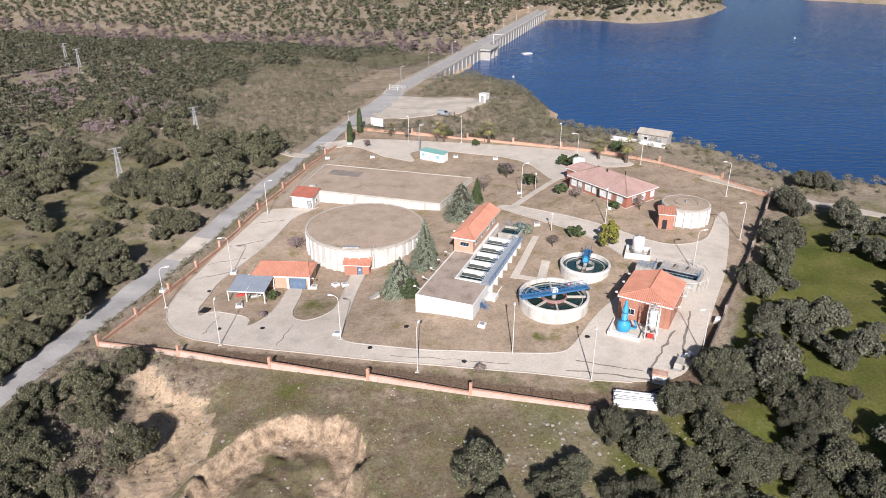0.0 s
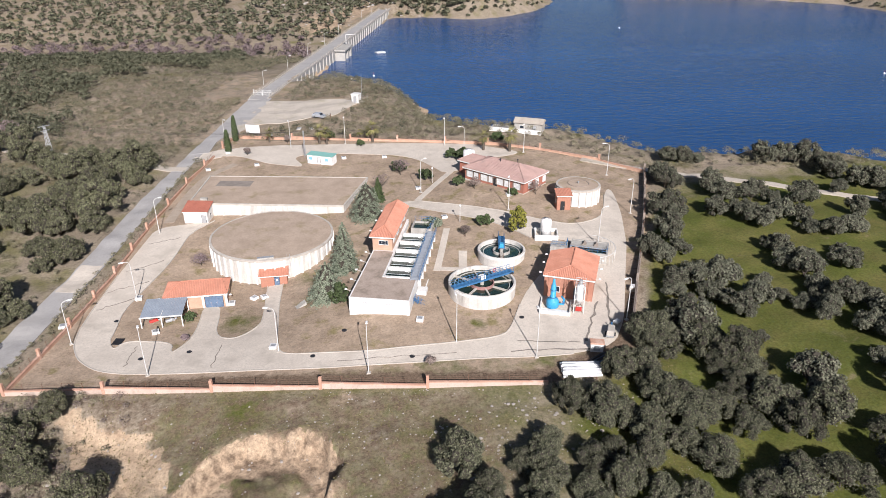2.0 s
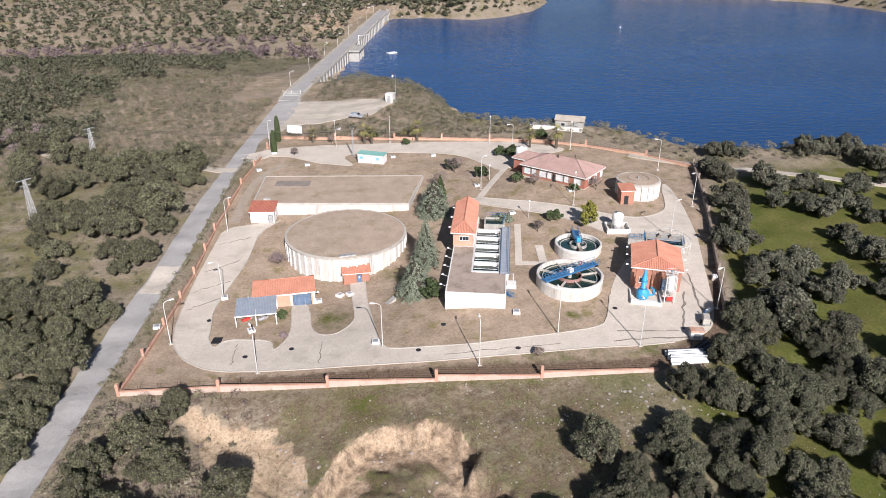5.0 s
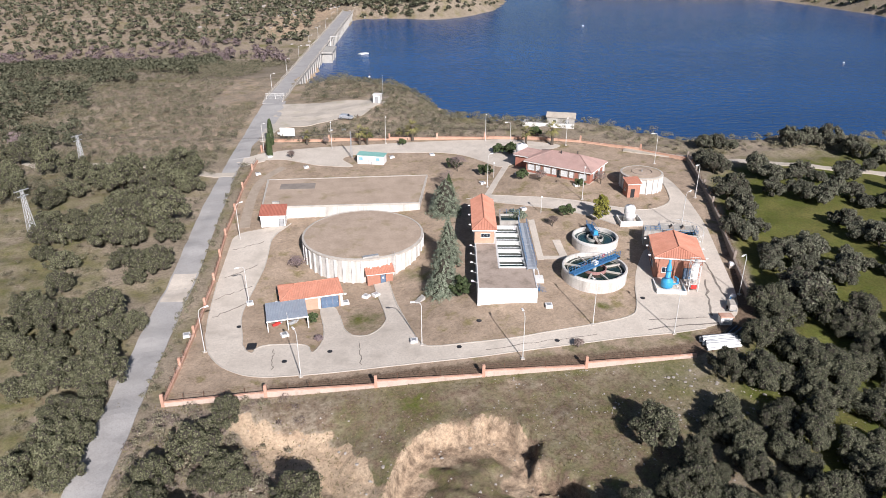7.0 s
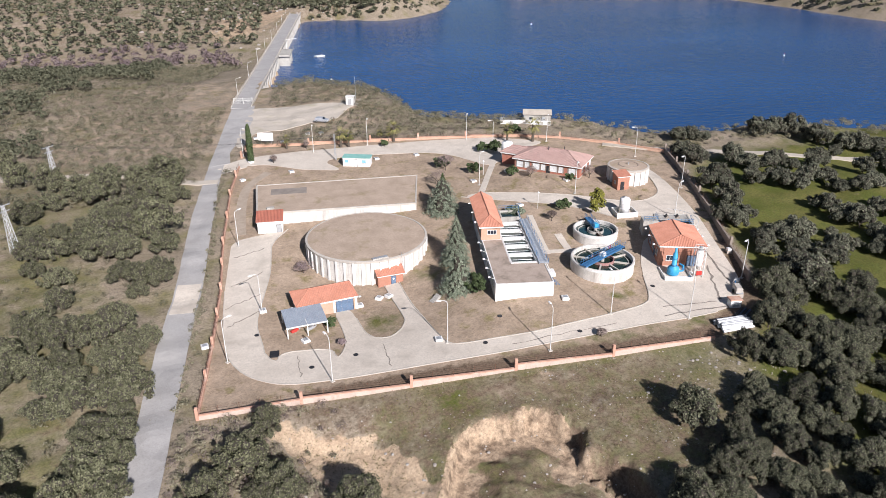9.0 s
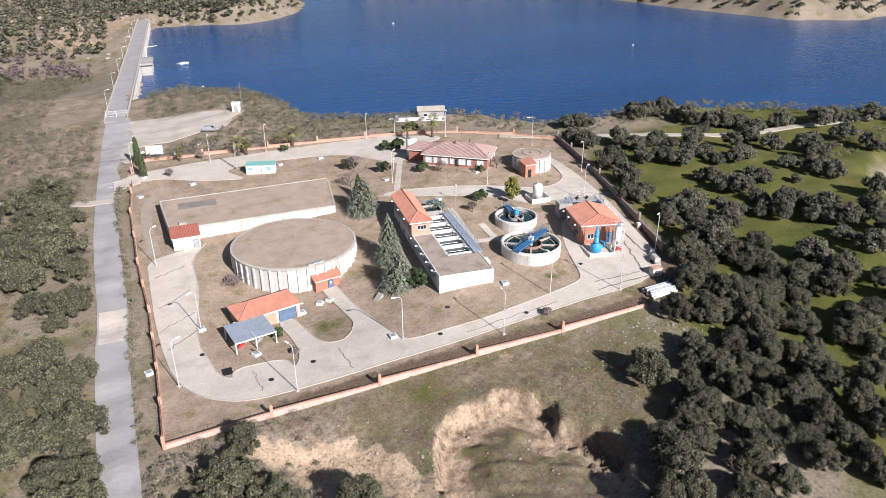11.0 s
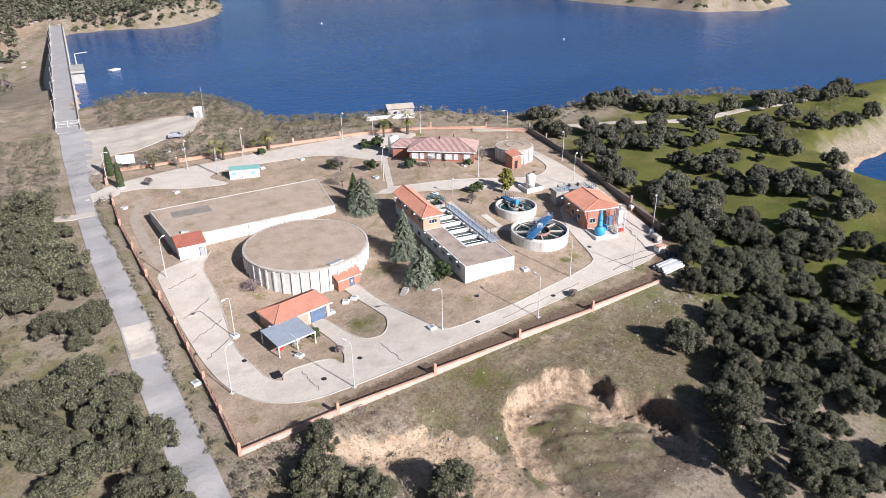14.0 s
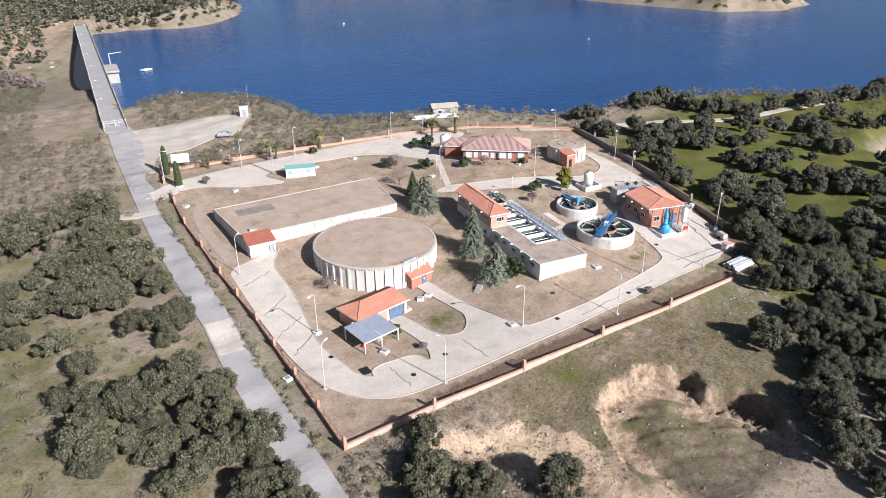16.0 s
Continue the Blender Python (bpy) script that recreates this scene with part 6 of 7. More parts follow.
WEST_OAKS_C = [(-68.3, 169.0, 3.8), (-78.7, 169.0, 6.8), (-98.4, 170.7, 9.0), (-62.6, 171.1, 7.6), (-56.1, 172.2, 8.4), (-106.6, 172.2, 7.4), (-47.7, 177.0, 6.3), (-51.3, 180.5, 9.5), (-79.5, 180.8, 7.3), (-63.7, 183.8, 9.5), (-74.6, 185.8, 6.6), (-120.5, 185.8, 8.1), (-104.9, 187.1, 7.8), (-48.7, 187.7, 9.5), (-98.7, 187.7, 5.8), (-88.6, 190.1, 7.6), (-68.7, 190.2, 8.4), (-55.8, 191.1, 7.6), (-62.3, 193.0, 8.5), (-74.7, 199.5, 7.9), (-91.2, 204.8, 8.1), (-82.2, 207.7, 8.3), (-90.8, 218.1, 8.5), (-106.5, 225.0, 9.0)]
EAST_OAKS_A = [(11.5, 35.8, 4.7), (-10.3, 36.0, 5.4), (19.4, 37.7, 5.0), (-4.9, 38.2, 5.6), (8.1, 39.6, 5.1), (13.5, 39.6, 4.8), (-10.5, 39.8, 5.4), (1.4, 40.6, 4.9), (20.8, 41.3, 5.1), (-15.0, 42.0, 4.3), (-4.5, 42.3, 5.6), (13.4, 42.5, 4.2), (29.1, 42.7, 5.4), (9.0, 42.9, 4.7), (15.8, 43.1, 4.3), (-0.0, 45.2, 4.9), (37.7, 45.4, 5.8), (14.3, 45.6, 3.4), (18.5, 45.9, 5.3), (-9.8, 46.2, 5.4), (23.0, 46.9, 5.5), (8.6, 46.9, 4.1), (-13.9, 47.1, 5.3), (16.9, 47.7, 5.7), (8.5, 48.8, 3.3), (26.0, 49.2, 5.8), (41.6, 49.8, 6.4), (36.6, 49.9, 5.8), (6.3, 50.1, 4.9), (-7.9, 50.2, 6.9)]
EAST_OAKS_B = [(29.1, 51.3, 4.3), (-1.2, 51.6, 4.8), (43.5, 52.3, 3.9), (4.4, 52.6, 4.9), (18.0, 52.7, 4.5), (56.8, 52.9, 5.6), (11.1, 53.4, 4.3), (-5.3, 53.7, 5.5), (0.5, 54.5, 4.9), (3.3, 54.8, 6.2), (17.7, 55.0, 4.5), (7.3, 55.1, 3.4), (22.0, 55.3, 5.6), (11.7, 55.8, 5.2), (69.5, 56.4, 5.3), (48.1, 57.7, 6.1), (52.1, 58.0, 6.9), (65.4, 58.1, 6.5), (14.5, 58.1, 4.5), (6.3, 58.1, 4.3), (20.1, 59.0, 5.1), (27.4, 59.2, 4.9), (73.6, 59.9, 5.5), (32.8, 59.9, 5.1), (13.4, 60.5, 5.4), (23.5, 61.2, 3.9), (11.6, 61.6, 3.6), (29.4, 62.4, 6.0), (47.4, 62.7, 6.7), (36.0, 63.6, 6.3)]
EAST_OAKS_C = [(4.1, 63.7, 6.8), (15.6, 63.7, 4.6), (66.5, 64.4, 4.6), (54.6, 64.7, 6.8), (79.3, 64.8, 7.0), (35.7, 66.3, 7.4), (26.0, 66.5, 6.0), (72.9, 67.0, 6.8), (44.4, 67.0, 4.5), (48.2, 67.5, 4.0), (34.3, 68.7, 6.4), (92.8, 69.2, 6.8), (25.7, 69.3, 6.1), (49.0, 69.7, 5.2), (21.4, 70.8, 5.0), (34.4, 71.5, 4.8), (45.1, 71.7, 4.6), (70.7, 72.1, 5.5), (48.5, 72.4, 7.0), (76.2, 72.7, 7.7), (34.5, 74.5, 5.4), (31.1, 74.7, 5.9), (54.7, 75.5, 2.1), (152.6, 76.5, 5.9), (45.1, 76.7, 7.0), (137.6, 77.2, 5.5), (67.8, 77.2, 4.8), (39.0, 78.1, 6.8), (76.1, 78.1, 4.9), (130.8, 79.3, 5.4)]
EAST_OAKS_D = [(73.4, 80.0, 5.5), (46.3, 80.1, 7.8), (97.5, 81.2, 5.5), (66.4, 81.2, 4.7), (39.4, 81.6, 7.5), (125.6, 82.3, 4.4), (70.7, 82.7, 4.1), (56.2, 83.5, 5.5), (172.0, 84.1, 4.2), (47.3, 84.2, 6.3), (96.1, 84.3, 6.2), (60.7, 84.8, 5.7), (65.1, 84.8, 3.5), (88.0, 84.8, 2.7), (126.7, 85.3, 5.4), (72.7, 85.3, 4.8), (54.9, 88.5, 5.6), (166.5, 89.6, 8.4), (73.8, 89.9, 5.5), (107.8, 90.3, 6.6), (81.8, 90.5, 5.1), (95.6, 90.6, 5.5), (66.1, 90.6, 3.0), (162.2, 91.4, 7.2), (49.6, 91.6, 5.0), (120.2, 91.8, 3.5), (86.1, 92.3, 3.0), (59.4, 92.6, 7.0), (129.2, 92.7, 7.2), (72.8, 94.1, 5.0)]
EAST_OAKS_E = [(84.8, 94.2, 3.3), (54.6, 94.3, 6.3), (51.0, 94.3, 5.6), (77.2, 94.4, 5.1), (114.7, 95.3, 8.4), (155.6, 96.3, 7.7), (75.5, 98.4, 4.5), (148.7, 99.2, 5.5), (92.4, 100.5, 6.2), (88.4, 100.9, 4.8), (75.3, 101.0, 4.5), (108.7, 101.8, 6.8), (143.2, 102.5, 6.8), (53.8, 102.9, 5.3), (138.6, 103.5, 8.4), (86.0, 103.7, 5.5), (58.5, 104.7, 4.2), (53.1, 106.2, 6.0), (87.3, 108.4, 5.5), (101.1, 108.9, 5.2), (80.2, 109.7, 5.5), (84.1, 110.1, 6.2), (128.9, 110.2, 6.5), (111.9, 110.6, 7.0), (59.7, 111.4, 6.9), (120.8, 112.8, 6.3), (78.6, 113.7, 6.9), (93.8, 116.7, 7.3), (74.4, 117.9, 6.2), (120.4, 118.5, 6.5)]
EAST_OAKS_F = [(88.6, 118.8, 4.3), (63.6, 119.8, 7.8), (107.9, 121.7, 4.4), (118.5, 121.9, 7.4), (85.7, 121.9, 6.5), (115.1, 124.2, 5.9), (81.2, 125.4, 7.1), (112.4, 130.2, 7.2), (81.2, 130.9, 6.6), (115.7, 132.5, 6.7), (72.9, 135.2, 6.5), (112.6, 140.0, 7.6), (107.1, 140.7, 6.6), (74.8, 140.9, 6.7), (103.2, 142.1, 6.5), (87.8, 146.8, 4.4), (86.0, 149.9, 4.8), (82.3, 151.0, 5.5)]
SOUTH_OAKS = [(47.2, 49.4, 6.6), (53.5, 46.9, 6.8), (35.0, 56.6, 6.2), (40.5, 40.9, 6.3), (23.8, 36.6, 5.6), (12.0, 32.6, 5.2), (1.5, 32.1, 4.8), (-4.8, 34.0, 4.6), (3.6, 45.5, 4.9), (40.2, 64.7, 5.4), (42.4, 60.9, 5.3), (25.4, 52.7, 4.6), (12.2, 49.9, 4.2)]
BANK_OAKS = [(-52.2, 83.1, 6.0), (-47.8, 77.6, 5.4), (-40.8, 71.5, 6.0), (-58.3, 75.1, 5.5), (-51.9, 68.7, 6.0), (-53.0, 61.6, 5.9), (-46.4, 63.2, 4.9), (-48.4, 57.0, 5.5), (-59, 67, 6.5), (-57, 55, 6.5), (-64, 60, 6.5), (-44, 52, 6.0), (-52, 47, 7.0), (-62, 48, 7.0), (-78, 84, 6.0), (-80, 93, 6.5), (-77, 75, 6.5), (-84, 84, 6.5), (-82, 101, 6.0), (-88, 95, 6.5)]
for grove in (SOUTH_OAKS, BANK_OAKS, WEST_OAKS_A, WEST_OAKS_B, WEST_OAKS_C, EAST_OAKS_A, EAST_OAKS_B, EAST_OAKS_C, EAST_OAKS_D, EAST_OAKS_E, EAST_OAKS_F):
    for x, y, w in grove:
        oak(x, y, w * 1.1)


def open_ground(x, y, road_gap=3.5):
    """True where wild plants may stand: off the yard, the roads, the pit and the water."""
    ok = (signed_distance(YARD, x, y) > 1.5) & (signed_distance(PIT, x, y) > 1) & (((signed_distance(SHORE, x, y) > 3) | (signed_distance(ISLAND, x, y) < -3)))
    near = np.full(x.shape, 1e9)
    for p, q in ROAD_FINE:
        near = np.minimum(near, (x - p) ** 2 + (y - q) ** 2)
    d = DAM_B - DAM_A
    k = ((x - DAM_A.x) * d.x + (y - DAM_A.y) * d.y) / d.length_squared
    off = ((x - DAM_A.x) * d.y - (y - DAM_A.y) * d.x) / d.length
    on_dam = (k > -0.03) & (k < 1.03) & (off > -22) & (off < 9)
    return ok & (near > road_gap ** 2) & ~on_dam & (signed_distance(CAR_PARK, x, y) > 1)


ROAD_FINE = [(p[0] * (1 - k / 4) + q[0] * k / 4, p[1] * (1 - k / 4) + q[1] * k / 4) for p, q in zip(ROAD, ROAD[1:]) for k in range(4)]
TRACK = [(-37, 182), (-66, 203), (-98, 226), (-84, 240), (-60, 208), (-40, 190)]
CAR_PARK = [(-28.5, 209), (-24.4, 219), (-15.3, 246), (-4.4, 241), (17.4, 228), (10.6, 222), (4.8, 214), (-26, 206)]
# more oaks of the same kind south of the pasture and in the west wood
cx = np.where(np.arange(900) % 2 > 0, tree_rng.uniform(-5, 130, 900), tree_rng.uniform(-150, -60, 900))
cy = np.where(np.arange(900) % 2 > 0, tree_rng.uniform(-5, 42, 900), tree_rng.uniform(20, 230, 900))
free = open_ground(cx, cy, 6.5)
for k in range(900):
    near = min((cx[k] - a) ** 2 + (cy[k] - b) ** 2 for a, b in placed) ** 0.5
    if len(placed) < 310 and free[k] and near > (6.5 if k % 2 else 8.5):
        oak(float(cx[k]), float(cy[k]), tree_rng.uniform(4.5, 7.5))


def woods(name, label, spots, leaves, leaf_size, material, seed, base=0.25, category="woodland"):
    """A far wood or thicket: many uneven crowns joined in one mesh; spots are (x, y, width, height)."""
    rng = np.random.RandomState(seed)
    P, Q, S = [], [], []
    sp = np.array(spots)
    gz = land_z(sp[:, 0], sp[:, 1])
    for (x, y, w, h), z in zip(spots, gz):
        lob = heap(rng, w, h, h * base * 0.4, 5)
        p, q = cloud(rng, leaves, lob, 0.45)
        P.append(p + np.array([x, y, z - 0.1]))
        Q.append(q)
        S.append(rng.uniform(0.6, 1.3, leaves) * leaf_size * (w / 6) ** 0.5)
    ob = new(name, leaf_mesh(name, np.concatenate(P), np.concatenate(Q), np.concatenate(S), material, 0.8, seed))
    return tagged(ob, label, category, "", "stuff")


def scatter(n, x0, x1, y0, y1, gap, size, seed, test, tries=6, road_gap=4.0):
    rng = np.random.RandomState(seed)
    X, Y = rng.uniform(x0, x1, n * tries), rng.uniform(y0, y1, n * tries)
    ok = test(X, Y)
    X, Y = X[ok], Y[ok]
    ok = open_ground(X, Y, road_gap)
    grid, out = {}, []
    for x, y in zip(X[ok].tolist(), Y[ok].tolist()):
        if len(out) >= n:
            break
        c = (int(x // gap), int(y // gap))
        if any((a, b) in grid and (grid[a, b][0] - x) ** 2 + (grid[a, b][1] - y) ** 2 < gap * gap for a in (c[0] - 1, c[0], c[0] + 1) for b in (c[1] - 1, c[1], c[1] + 1)):
            continue
        grid[c] = (x, y)
        w = rng.uniform(*size)
        out.append((x, y, w, w * rng.uniform(0.6, 0.85)))
    return out


valley = lambda x, y: abs((x + 15) * 0.405 + (y - 432) * 0.914) < 26
dens = lambda x, y, s, cut: waves(x, y, s, 11) > cut
woods("oak_wood", "dense dark holm oak wood on the slopes beyond the road", scatter(2500, -330, -25, 60, 430, 3.9, (4, 8), 31, lambda x, y: ((x < -112) | (y > 228)) & ~valley(x, y) & dens(x, y, 60, -0.5) & ~((x > -78) & (y < 300) & (y > 190)) & ~((x > -40) & (y < 360))), 125, 0.42, OAKLEAF, 41)
woods("near_oak_wood", "dense dark holm oak thicket west of the road", scatter(190, -135, -52, 25, 260, 4.8, (4, 7.5), 30, lambda x, y: ((x < -118) | (y < 45)) & (signed_distance(TRACK, x, y) > 3), road_gap=6.0), 520, 0.25, WESTLEAF, 40)
woods("hillside_wood", "distant hillside covered in scattered holm oaks", scatter(8200, -640, 120, 440, 1000, 4.2, (3.5, 8), 32, lambda x, y: ~valley(x, y) & dens(x, y, 90, -0.8)), 30, 0.85, OAKLEAF, 42)
woods("far_shore_scrub", "low dark scrub on the far shore and headland", scatter(1500, 60, 640, 205, 900, 5.0, (3, 8), 33, lambda x, y: ((y > 440) & (x < 240)) | (x > 280)), 40, 0.8, OAKLEAF, 43)
woods("dark_bushes", "dark green bushes dotted among the broom scrub", scatter(420, -120, 40, 185, 430, 3.6, (2.0, 4.4), 51, lambda x, y: dens(x, y, 22, -0.3)), 110, 0.2, OAKLEAF, 52)
woods("far_bank_scrub", "dark low scrub along the far bank", scatter(520, 62, 240, 445, 720, 4.2, (3, 6.5), 39, lambda x, y: x > 0), 46, 0.75, OAKLEAF, 50)
woods("headland_scrub", "dark scrub covering the far headland", scatter(650, 292, 600, 215, 690, 5.0, (4, 8), 53, lambda x, y: signed_distance(ISLAND, x, y) < -1), 44, 0.8, OAKLEAF, 54)
woods("far_bank_thicket", "dark thicket close to the far waterline", scatter(420, 60, 232, 455, 680, 3.0, (2.5, 5), 55, lambda x, y: (signed_distance(SHORE, x, y) < 32) & (signed_distance(SHORE, x, y) > 3)), 46, 0.6, OAKLEAF, 56)
woods("olive_scrub", "olive-brown broom scrub along the road and lake shore", scatter(3900, -120, 60, 185, 430, 1.9, (1.6, 4.2), 34, lambda x, y: dens(x, y, 30, -1.1) & (y < 400), 8), 80, 0.2, SCRUBLEAF, 44)
woods("west_scrub", "low olive-brown scrub between the trees", scatter(700, -130, -40, 40, 200, 2.2, (1.0, 2.8), 35, lambda x, y: dens(x, y, 25, -0.2), road_gap=3.0), 80, 0.17, SCRUBLEAF, 45)
woods("shore_scrub", "bushy scrub between the boundary wall and the water", scatter(1000, -5, 175, 85, 285, 1.9, (1.6, 3.8), 36, lambda x, y: signed_distance(SHORE, x, y) < 24), 140, 0.17, SCRUBLEAF, 46)
woods("valley_thicket", "mauve leafless thicket along the valley stream", scatter(420, -420, 10, 380, 640, 4.4, (5, 9), 37, valley), 80, 0.5, PURPLETWIG, 47)
GLADES = [(-143, 257), (-107, 226), (-119, 186), (-104, 240), (-153, 268), (-130, 300), (-165, 285)]
woods("mauve_thicket", "mauve leafless thickets among the western oaks", scatter(150, -175, -78, 115, 310, 3.2, (3.5, 6.5), 62, lambda x, y: np.min([np.hypot(x - a, (y - b) * 0.8) for a, b in GLADES], axis=0) < 11), 110, 0.34, PURPLETWIG, 63)
woods("green_brush", "dark olive brush below the boundary wall", scatter(260, -66, -42, 45, 92, 1.7, (1.4, 3.2), 64, lambda x, y: signed_distance(BANK, x, y) > 1.0, road_gap=3.6), 120, 0.16, SCRUBLEAF, 65)
woods("bare_brush", "grey leafless brush on the bank below the wall", scatter(150, -62, -38, 50, 93, 1.6, (1.2, 2.8), 38, lambda x, y: signed_distance(BANK, x, y) > -0.5, road_gap=3.0), 90, 0.15, BARETWIG, 48)
woods("verge_bushes", "green bushes between the road and the boundary wall", [(x + 3.0 + random.uniform(-0.5, 0.6), y, w, w * 0.7) for x, y in ROAD_FINE if 98 < y < 190 for w in (random.uniform(0.9, 2.2),) if random.random() < 0.75], 60, 0.2, SCRUBLEAF, 49)


def tufts(name, label, n, box, seed, material, size, test):
    """Grass and small weeds as many thin blades."""
    rng = np.random.RandomState(seed)
    x, y = rng.uniform(box[0], box[1], n), rng.uniform(box[2], box[3], n)
    keep = test(x, y)
    x, y = x[keep], y[keep]
    p = np.stack([x, y, land_z(x, y) + size * 0.5], 1)
    q = rng.normal(size=(len(x), 3)) * np.array([1, 1, 0.35])
    ob = new(name, leaf_mesh(name, p, q, rng.uniform(0.5, 1.3, len(x)) * size, material, 0.4, seed))
    return tagged(ob, label, "grass", "", "stuff")


lawn = lambda x, y: (signed_distance(RING_WEST[:7], x, y) < -0.3)
tufts("dry_grass", "dry yellow-brown grass along the wall and slopes", 26000, (-62, 40, 55, 98), 61, GRASSLEAF, 0.16, lambda x, y: (signed_distance(YARD, x, y) > 0.3) & (signed_distance(PIT, x, y) > 0) & (waves(x, y, 14, 15) > -0.3))


# ---- planted trees of the yard ----
def conifer(name, label, height, width, seed, leaf, tiers=16, size=0.2, taper=0.8):
    rng = np.random.RandomState(seed)
    t = thing(name, label, "tree")
    part("trunk", Solid().tube((0, 0, -0.3), (0, 0, height * 0.95), 0.2, 0.03, 8), BARK, t)
    P, Q = [], []
    for k in range(tiers):
        f = k / (tiers - 1)
        z = 0.5 + (height - 0.6) * f
        r = width / 2 * (1 - f) ** taper + 0.12
        n = max(4, int(15 * (1 - f)) + 4)
        for i in range(n):
            a = 6.283 * i / n + rng.uniform(-0.3, 0.3)
            reach = r * rng.uniform(0.78, 1.12)
            m = int(30 + 44 * (1 - f))
            d = rng.uniform(0.15, 1.0, m) ** 0.7 * reach
            px, py = np.cos(a + rng.normal(0, 0.1, m)) * d, np.sin(a + rng.normal(0, 0.1, m)) * d
            pz = z - d * 0.22 + rng.normal(0, 0.12, m)
            P.append(np.stack([px, py, pz], 1))
            Q.append(np.stack([np.cos(a) * 0.5 + rng.normal(0, 0.4, m), np.sin(a) * 0.5 + rng.normal(0, 0.4, m), 0.8 + rng.normal(0, 0.3, m)], 1))
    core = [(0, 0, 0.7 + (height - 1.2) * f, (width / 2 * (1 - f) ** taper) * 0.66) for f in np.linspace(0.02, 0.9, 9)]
    part("inner_crown", core_lumps(core, 1.0), SHADECORE, t)
    P, Q = np.concatenate(P), np.concatenate(Q)
    crown = new("crown", leaf_mesh("crown", P, Q, rng.uniform(0.6, 1.2, len(P)) * size, leaf, 0.35, seed))
    crown.parent = t
    return t


conifer("blue_spruce", "tall conical silvery blue spruce beside the filter building", 9.8, 6.2, 71, SPRUCELEAF, 20, 0.19, 0.72).matrix_basis = at(-3.4, 118.8)
conifer("blue_spruce", "broad silvery blue spruce on the filter mound", 7.0, 7.2, 72, SPRUCELEAF, 18, 0.19, 0.5).matrix_basis = at(-7.6, 109.6)
conifer("cedar", "broad rounded silver-grey cedar behind the filter building", 7.8, 8.2, 73, SPRUCELEAF, 18, 0.19, 0.45).matrix_basis = at(4.0, 139.6)
conifer("young_cedar", "slim dark green young conifer", 5.6, 3.0, 74, DARKLEAF, 12).matrix_basis = at(7.6, 147.0)
broad_tree("round_shrub", "dense dark green rounded evergreen shrub", 4.2, 3.8, 0.1, DARKLEAF, 1500, 0.2, 75, "", 14, "shrub").matrix_basis = at(-5.6, 106.4)
broad_tree("yellow_tree", "round yellow-green leafy tree beside the yard road", 4.8, 5.2, 0.4, YELLOWLEAF, 1900, 0.2, 76, "", 16).matrix_basis = at(31.8, 121.6)
broad_tree("spreading_juniper", "low spreading bluish juniper by the walkway", 5.2, 2.0, 0.0, SPRUCELEAF, 1100, 0.22, 77, "", 16, "shrub").matrix_basis = at(16.0, 128.8)
shrub = broad_tree("garden_shrub", "dark green rounded garden shrub on dry soil", 3.4, 2.6, 0.1, DARKLEAF, 900, 0.2, 78, "dark garden shrubs", 12, "shrub")
shrub.matrix_basis = at(26.6, 147.6)
for x, y, k in [(26.3, 125.6, 1.05), (20.6, 155.6, 1.15), (33.0, 167.4, 1.3), (-31.3, 111.6, 0.72), (30.4, 169.2, 1.1), (36.2, 137.0, 0.8), (15.6, 164.0, 1.2), (46, 178, 1.2), (9, 186.8, 0.8), (1.8, 195.8, 0.9)]:
    o = copy_thing(shrub, Matrix())
    o.matrix_basis = at(x, y, 360 * random.random()) @ Matrix.Scale(k, 4)


def bare_tree(name, label, height, width, seed, leaf, twigs=900):
    rng = np.random.RandomState(seed)
    t = thing(name, label, "tree")
    part("trunk", trunk_solid(rng, height, height * 0.22, 0.1, 6, width * 0.4), BARK, t)
    lob = heap(rng, width, height, height * 0.2, 9)
    p, q = cloud(rng, twigs, lob)
    crown = new("twig_crown", leaf_mesh("twig_crown", p * np.array([1, 1, 1]), q, rng.uniform(0.5, 1.2, twigs) * 0.22, leaf, 0.14, seed))
    crown.parent = t
    return t


for x, y, h, w, sd, lf, lb in [(21.3, 122.6, 2.6, 2.6, 81, BARETWIG, "small leafless tree on dry soil"), (29.4, 143.6, 3.0, 4.0, 82, BARETWIG, "pale grey leafless tree before the office"), (9.6, 153.6, 4.2, 5.2, 83, BARETWIG, "grey leafless tree beside the reservoir"),
                               (15.6, 161.5, 4.2, 6.0, 84, PURPLETWIG, "mauve-brown leafless tree beside the forecourt"), (41.6, 136.9, 3.6, 3.6, 85, BARETWIG, "leafless brown tree at the office corner"), (-30.4, 131.0, 2.2, 4.6, 86, PURPLETWIG, "reddish leafless bush beside the round tank"),
                               (-31.6, 104.8, 1.2, 1.8, 87, PURPLETWIG, "small brown leafless bush at the kerb"), (-21.5, 189.6, 2.4, 2.4, 88, BARETWIG, "small leafless fruit tree"), (-10.5, 196.5, 2.6, 2.4, 89, BARETWIG, "small leafless tree by the back wall"), (5.5, 85.0, 1.4, 2.0, 90, BARETWIG, "small dry bush beside the yard road")]:
    bare_tree("bare_tree", lb, h, w, sd, lf, 1100).matrix_basis = at(x, y)


